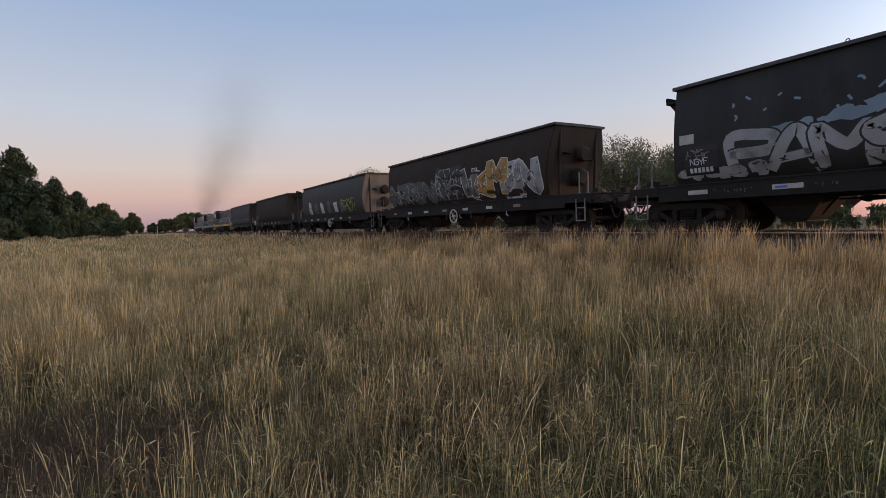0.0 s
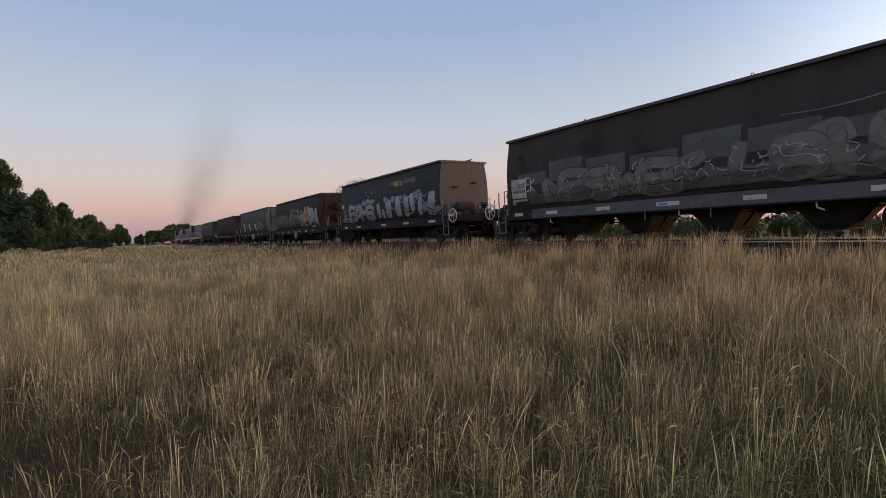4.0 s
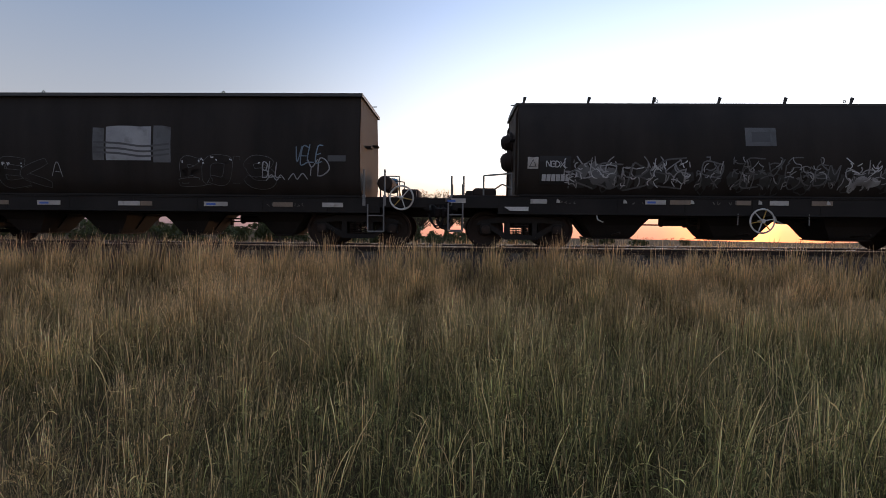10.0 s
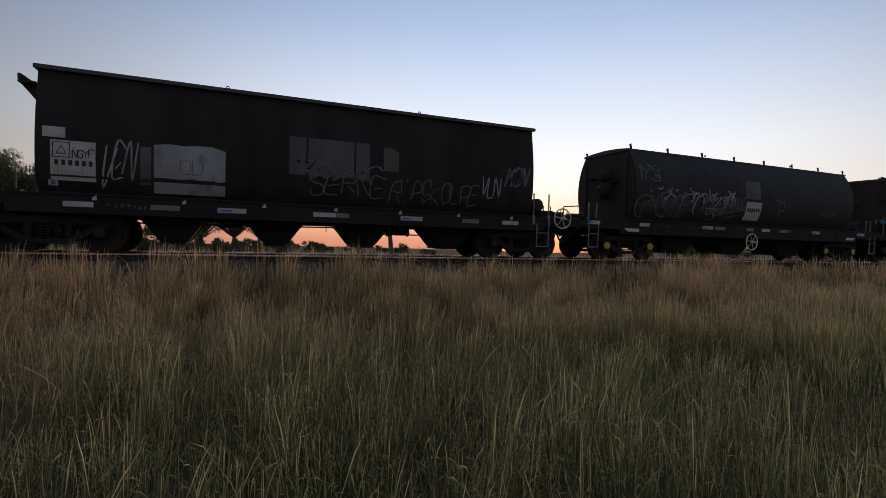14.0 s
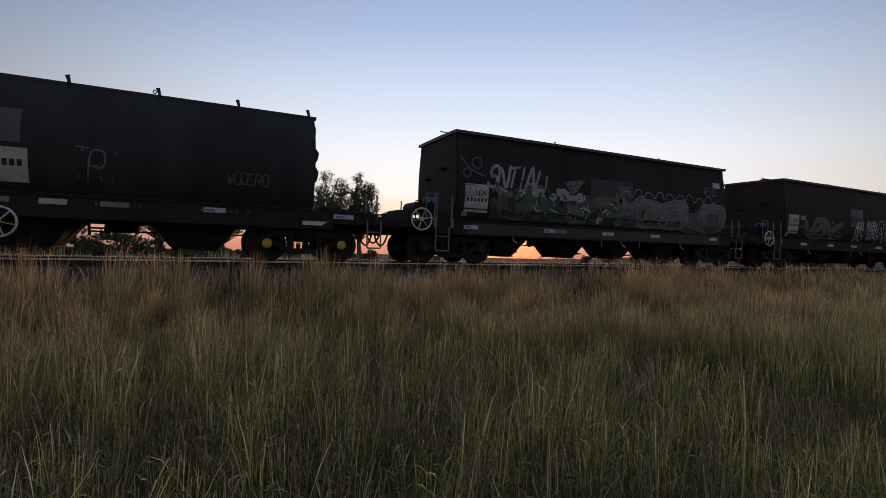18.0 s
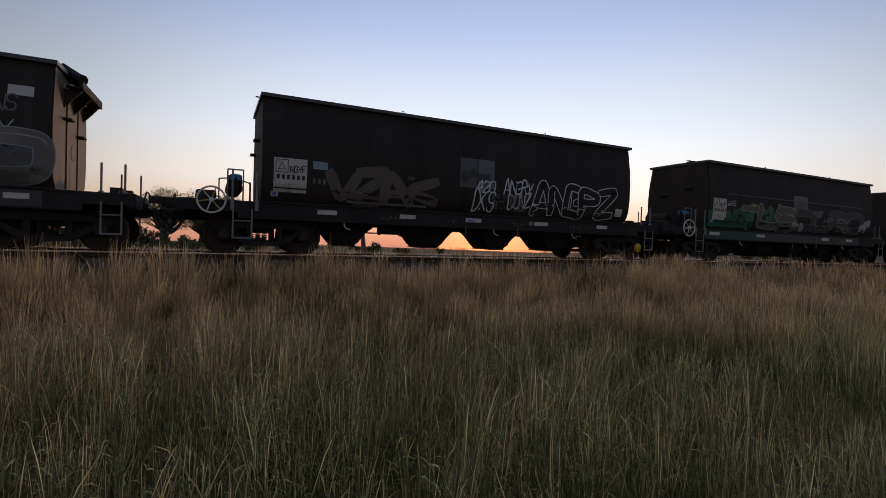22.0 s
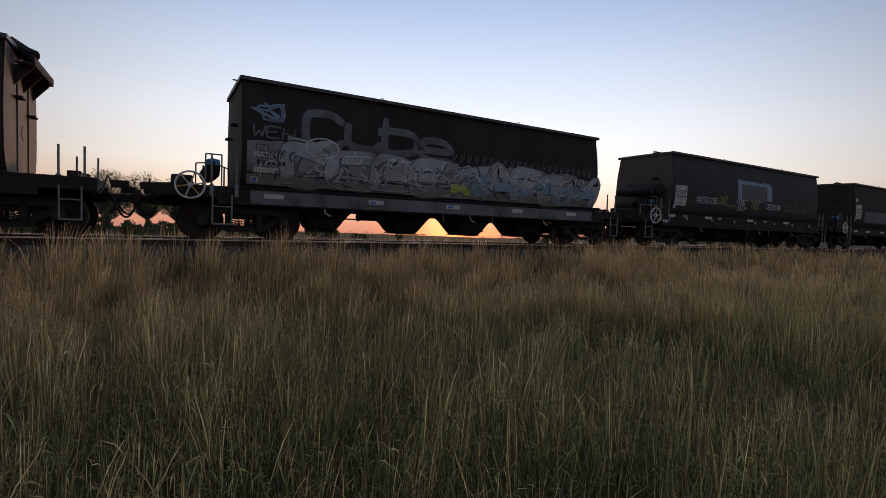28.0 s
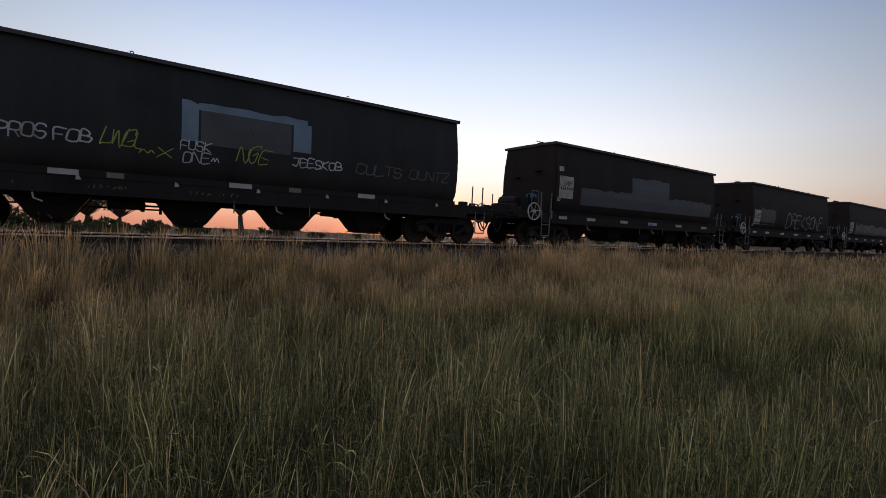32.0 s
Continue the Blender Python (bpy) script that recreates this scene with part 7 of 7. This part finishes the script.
    paint(s, "faded_word", lettering("Cube", 1.45, 2.40, 0.80, 4.2, random.Random(4), 0, 0.05, 6), 0.20, S_DULL, 0.006, "large faded grey letters")
    patch(s, 0.1, 11.45, 1.34, 2.3, S_WORN, 0.009, ragged=0.10, seed=5)
    patch(s, 1.0, 1.7, 2.2, 2.55, S_SILVER, 0.010, ragged=0.2, seed=9)
    bubble(s, "DOBEKAPEM", 1.0, 1.34, 1.0, 10.4, S_SILVER, S_SLATE, 14, 0.34, 0.030, S_WHITE, 0.35, 0.010)
    paint(s, "sprayed_disc", [smooth_line([(1.85 + 0.42 * math.cos(i * 0.7), 2.32 + 0.24 * math.sin(i * 0.7)) for i in range(10)], 4)], 0.03, S_WHITE, 0.021)
    drift(s, 1.45, 2.12, 0.8, 0.42, S_SILVER, 81, 0.019, 3)
    drift(s, 6.6, 1.4, 4.4, 0.7, S_BLUE, 82, 0.0205, 6)
    flecks(s, 0.4, 1.42, 10.8, 0.85, S_SLATE, 0.05, 33, 60, 0.0225, 0.4)
    flecks(s, 0.4, 1.42, 10.8, 0.9, S_WHITE, 0.022, 36, 70, 0.0235, 0.5)
    sill_paint(s, 0.2, 11.4, S_DULL, 8)
    drift(s, 5.7, 1.4, 0.5, 0.4, S_LIME, 3, 0.024, 3)
    for k in range(22):
        tag(s, "U", 5.6 + k * 0.26, 2.4, 0.2, 0.1, S_DULL, 0.03, k, 0.3)
    tag(s, "WEH", 0.2, 2.45, 0.25, 1.0, S_DULL, 0.045, 5)
    scribble(s, 0.2, 2.85, 0.7, 0.4, S_BLUE, 0.05, 35, 6)
    s = SIDE["P"]
    tag(s, "PROS", 1.52, 1.84, 0.25, 0.74, S_WHITE, 0.032, 2)
    tag(s, "FOB", 2.35, 1.86, 0.22, 0.62, S_WHITE, 0.032, 3)
    tag(s, "UNGL", 3.1, 1.86, 0.34, 0.72, S_LIME, 0.024, 4, 0.3, 1.2)
    tag(s, "~X", 3.75, 1.72, 0.2, 0.65, S_LIME, 0.022, 5)
    patch(s, 4.52, 4.85, 2.15, 3.0, S_BLUE, 0.006, ragged=0.04, seed=2)
    patch(s, 4.85, 7.3, 2.85, 3.02, S_BLUE, 0.006, ragged=0.03, seed=3)
    patch(s, 6.95, 7.4, 2.2, 2.9, S_BLUE, 0.008, ragged=0.03, seed=4)
    patch(s, 4.9, 6.9, 2.1, 2.85, S_FAINT, 0.005)
    tag(s, "FUSK", 4.5, 1.95, 0.2, 0.62, S_WHITE, 0.024, 6)
    tag(s, "ONE~", 4.55, 1.68, 0.22, 0.75, S_WHITE, 0.024, 7)
    tag(s, "NGE", 5.65, 1.82, 0.36, 0.72, S_LIME, 0.022, 8, 0.3, 1.2)
    tag(s, "JEESKOB", 6.95, 1.86, 0.2, 1.3, S_WHITE, 0.03, 9, 0.12, 0.5)
    tag(s, "CULTS", 8.65, 1.86, 0.26, 1.4, S_DULL, 0.035, 10)
    tag(s, "OUNTZ", 10.3, 1.86, 0.26, 1.4, S_DULL, 0.035, 11)
    s = SIDE["Q"]
    patch(s, 0.15, 0.4, 2.75, 2.92, M_MARK, 0.008, "small_panel", "small white panel")
    patch(s, 1.4, 11.2, 1.6, 2.25, S_FAINT, 0.005, ragged=0.05, seed=3)
    patch(s, 1.6, 11.0, 1.65, 2.2, S_SLATE, 0.006, ragged=0.07, seed=6)
    patch(s, 4.6, 7.4, 2.2, 2.95, S_SLATE, 0.006, ragged=0.05, seed=4)
    for k in range(6):
        paint(s, "drip_line", [[Vector((2.9 + 1.5 * k, 1.62)), Vector((2.92 + 1.5 * k, 2.2))]], 0.05, S_FAINT, 0.009)
    s = SIDE["R"]
    tag(s, "DREKSONE", 4.6, 1.5, 0.75, 6.0, S_SILVER, 0.06, 4, 0.1, 0.7)
    patch(s, 1.0, 3.0, 1.5, 2.4, S_FAINT, 0.005, ragged=0.1)
    s = SIDE["S"]
    patch(s, 1.6, 10.8, 1.45, 2.2, S_DULL, 0.005, ragged=0.12, seed=2)

    for k, letter in enumerate("EFGHIJKLMNOP"):
        s = SIDE[letter]
        rng = random.Random(400 + k)
        z = 1.10 if letter in "IK" else 0.97
        if letter in "IJP":
            cleats(s, 7)
        for u in (0.9, 2.6, 4.7, 6.7, 8.9):
            if rng.random() < 0.6:
                chalk(s, u + rng.uniform(0, 0.3), rng.uniform(0.5, 1.0), k * 10 + int(u), z)


graffiti()


def twin_reservoirs(root, L):
    """Two black air tanks on a stand, over the brake end of one wagon."""
    stand = Solid().box(-L / 2 - 0.95, -L / 2 - 0.15, -0.95, -0.55, 1.98, 2.04, 0.01)
    stand.box(-L / 2 - 0.98, -L / 2 - 0.90, -0.80, -0.70, 1.24, 2.0)
    st = part("tank_stand", stand, M_FRAME, root, "black steel stand")
    for x, z, r in ((-0.92, 2.18, 0.17), (-0.36, 2.28, 0.26)):
        t = Solid().turned(((-L / 2 + x, -1.15, z), (-L / 2 + x, 0.6, z)), [(0, 0.03), (0.03, r * 0.7), (0.1, r), (1.6, r), (1.7, r * 0.7), (1.75, 0.03)], 18)
        part("air_tank", t, M_FRAME, st, "black round-ended air tank", True)
    part("guard_rail", Solid().pipe([(-L / 2 - 1.75, -1.25, 1.24), (-L / 2 - 1.75, -1.25, 1.62), (-L / 2 - 0.4, -1.25, 1.60)], 0.02), M_STEPS, root)


twin_reservoirs(WAGON["P"][0], 12.0)


# ---- locomotives ----
def locomotive(nose_mat, label):
    root = tagged(new("locomotive"), label, "locomotive", "locomotives at the head of the train")
    part("underframe", Solid().box(-9.9, 9.9, -1.4, 1.4, 1.05, 1.45, 0.05), M_LOCO_DARK, root)
    part("fuel_tank", Solid().box(-2.8, 2.8, -1.3, 1.3, 0.35, 1.05, 0.12), M_FRAME, root)
    hood = part("engine_hood", Solid().box(-5.2, 9.2, -0.95, 0.95, 1.45, 3.75, 0.12), M_LOCO_DARK, root, "dark engine hood")
    for k in range(9):
        part("hood_door", Solid().box(-4.8 + k * 1.5, -3.5 + k * 1.5, -0.975, -0.945, 1.6, 3.1, 0.01), M_LOCO_BLUE if k > 6 and nose_mat is M_LOCO_YELLOW else M_LOCO_DARK, hood)
    for k in range(3):
        part("radiator_fan", Solid().turned(((5.0 + k * 1.4, 0, 3.75), (5.0 + k * 1.4, 0, 3.95)), [(0, 0.55), (0.15, 0.55), (0.2, 0.45)], 16), M_FRAME, hood)
    part("exhaust_stack", Solid().box(-0.4, 0.5, -0.35, 0.35, 3.72, 4.0, 0.04), M_FRAME, hood)
    cab = part("cab", Solid().box(-8.2, -5.2, -1.4, 1.4, 1.45, 4.05, 0.15), M_LOCO_DARK, root, "dark crew cab")
    for x in (-7.7, -6.3):
        part("cab_window", Solid().box(x, x + 1.0, -1.43, -1.39, 2.75, 3.5, 0.02), M_GLASS, cab)
    part("front_window", Solid().box(-8.24, -8.19, -1.1, 1.1, 2.85, 3.55, 0.02), M_GLASS, cab)
    part("short_nose", Solid().box(-9.5, -8.2, -0.95, 0.95, 1.45, 2.7, 0.15), nose_mat, root)
    for x in (-9.93, 9.9):
        part("end_panel", Solid().box(x, x + 0.06, -1.35, 1.35, 0.5, 1.7, 0.02), nose_mat, root, "bright end panel")
    for e in (-1, 1):
        part("sill_stripe", Solid().box(-9.8, 9.8, *sorted((e * 1.405, e * 1.42)), 1.1, 1.4), nose_mat, root)
        rail = Solid().pipe([(-9.5, e * 1.35, 2.4), (-8.3, e * 1.35, 2.4)], 0.03).pipe([(-5.0, e * 1.35, 2.4), (9.6, e * 1.35, 2.4)], 0.045)
        part("handrail", rail, M_LOCO_WHITE, root)
        for k in range(11):
            part("stanchion", Solid().rod((-5.0 + k * 1.46, e * 1.35, 1.45), (-5.0 + k * 1.46, e * 1.35, 2.4), 0.04, n=6), M_LOCO_WHITE, root)
        part("middle_handrail", Solid().pipe([(-5.0, e * 1.35, 1.95), (9.6, e * 1.35, 1.95)], 0.03), M_LOCO_WHITE, root)
    for x in (-6.6, 6.6):
        f = Solid().box(x - 2.0, x + 2.0, -1.15, 1.15, 0.45, 0.95, 0.06)
        b = part("bogie", f, M_FRAME, root)
        for k in (-1.6, 0, 1.6):
            w = part("wheelset", ME_WHEELSET, None, b)
            w.location = (x + k, 0, 0.45)
    for e in (-1, 1):
        part("coupler", Solid().box(*sorted((e * 9.9, e * 10.45)), -0.1, 0.1, 0.8, 1.0, 0.03), M_RUST, root)
    return root


LOCOS = [(locomotive(M_LOCO_YELLOW, "dark blue diesel locomotive with yellow ends"), -104.2), (locomotive(M_LOCO_WHITE, "dark diesel locomotive with pale stripes"), -125.2),
         (locomotive(M_LOCO_WHITE, "dark leading diesel locomotive with pale stripes"), -146.2)]


def smoke():
    """The thin plume over the second locomotive: soft puffs that widen, thin out and drift across the track as they rise."""
    rng = np.random.default_rng(17)
    co, faces, uv = [], [], []
    u = 0.0
    while u < 1.0:
        wide = 1.4 + 15.0 * u ** 0.95
        c = np.array([rng.normal(0, 1) * wide * 0.12 + 5.0 * u, 0.4 + 17.0 * u ** 1.15 + 1.0 * math.sin(u * 9) * u + rng.normal(0, 1) * wide * 0.15, 4.1 + 42 * u])
        r = (2.0 + 18.0 * u ** 0.85) * rng.uniform(0.85, 1.2)
        u += r * 0.36 / 45
        w = Vector((1.0, rng.normal(0, 0.35), rng.normal(0, 0.35))).normalized()
        a = w.orthogonal().normalized()
        b = w.cross(a)
        dense = 0.135 * max(1 - u, 0) ** 0.75 + 0.005
        n0 = len(co)
        co.append(tuple(c))
        uv.append((0.0, dense))
        for j in range(12):
            q = a * math.cos(j * math.pi / 6) + b * math.sin(j * math.pi / 6)
            co.append(tuple(c + np.array(q) * r * rng.uniform(0.85, 1.15)))
            uv.append((1.0, dense))
        faces += [(n0, n0 + 1 + j, n0 + 1 + (j + 1) % 12) for j in range(12)]
    me = bpy.data.meshes.new("exhaust_smoke")
    me.from_pydata(co, [], faces)
    layer = me.uv_layers.new(name="puff")
    layer.data.foreach_set("uv", np.array(uv)[np.array(faces).ravel()].ravel())
    me.materials.append(M_SMOKE)
    ob = tagged(new("exhaust_smoke", me), "thin brown plume of diesel smoke drifting upward", "smoke", kind="stuff")
    return ob


SMOKE = smoke()


# ---- what moves ----
def run(t):
    return float(np.interp(t, [r[0] for r in RUN], [r[1] for r in RUN]))


def motions():
    times = [r[0] for r in RUN]
    turns = [k * 0.1 for k in range(321)]
    for letter, (root, mid, flip) in WAGON.items():
        walk(root, [(t, pose(mid + run(t), TRACK, RAIL, 0, 0, 180 if flip else 0)) for t in times])
        for w in [o for o in root.children_recursive if o.name.startswith("wheelset")]:
            x, y, z = w.location
            way = -1 if flip else 1
            walk(w, [(t, pose(x, y, z, 0, way * math.degrees(run(t) / 0.45), 0)) for t in turns])
    for root, mid in LOCOS:
        walk(root, [(t, pose(mid + run(t), TRACK, RAIL)) for t in times])
    walk(SMOKE, [(t, pose(-145.0 + run(t), TRACK, RAIL)) for t in times])


motions()
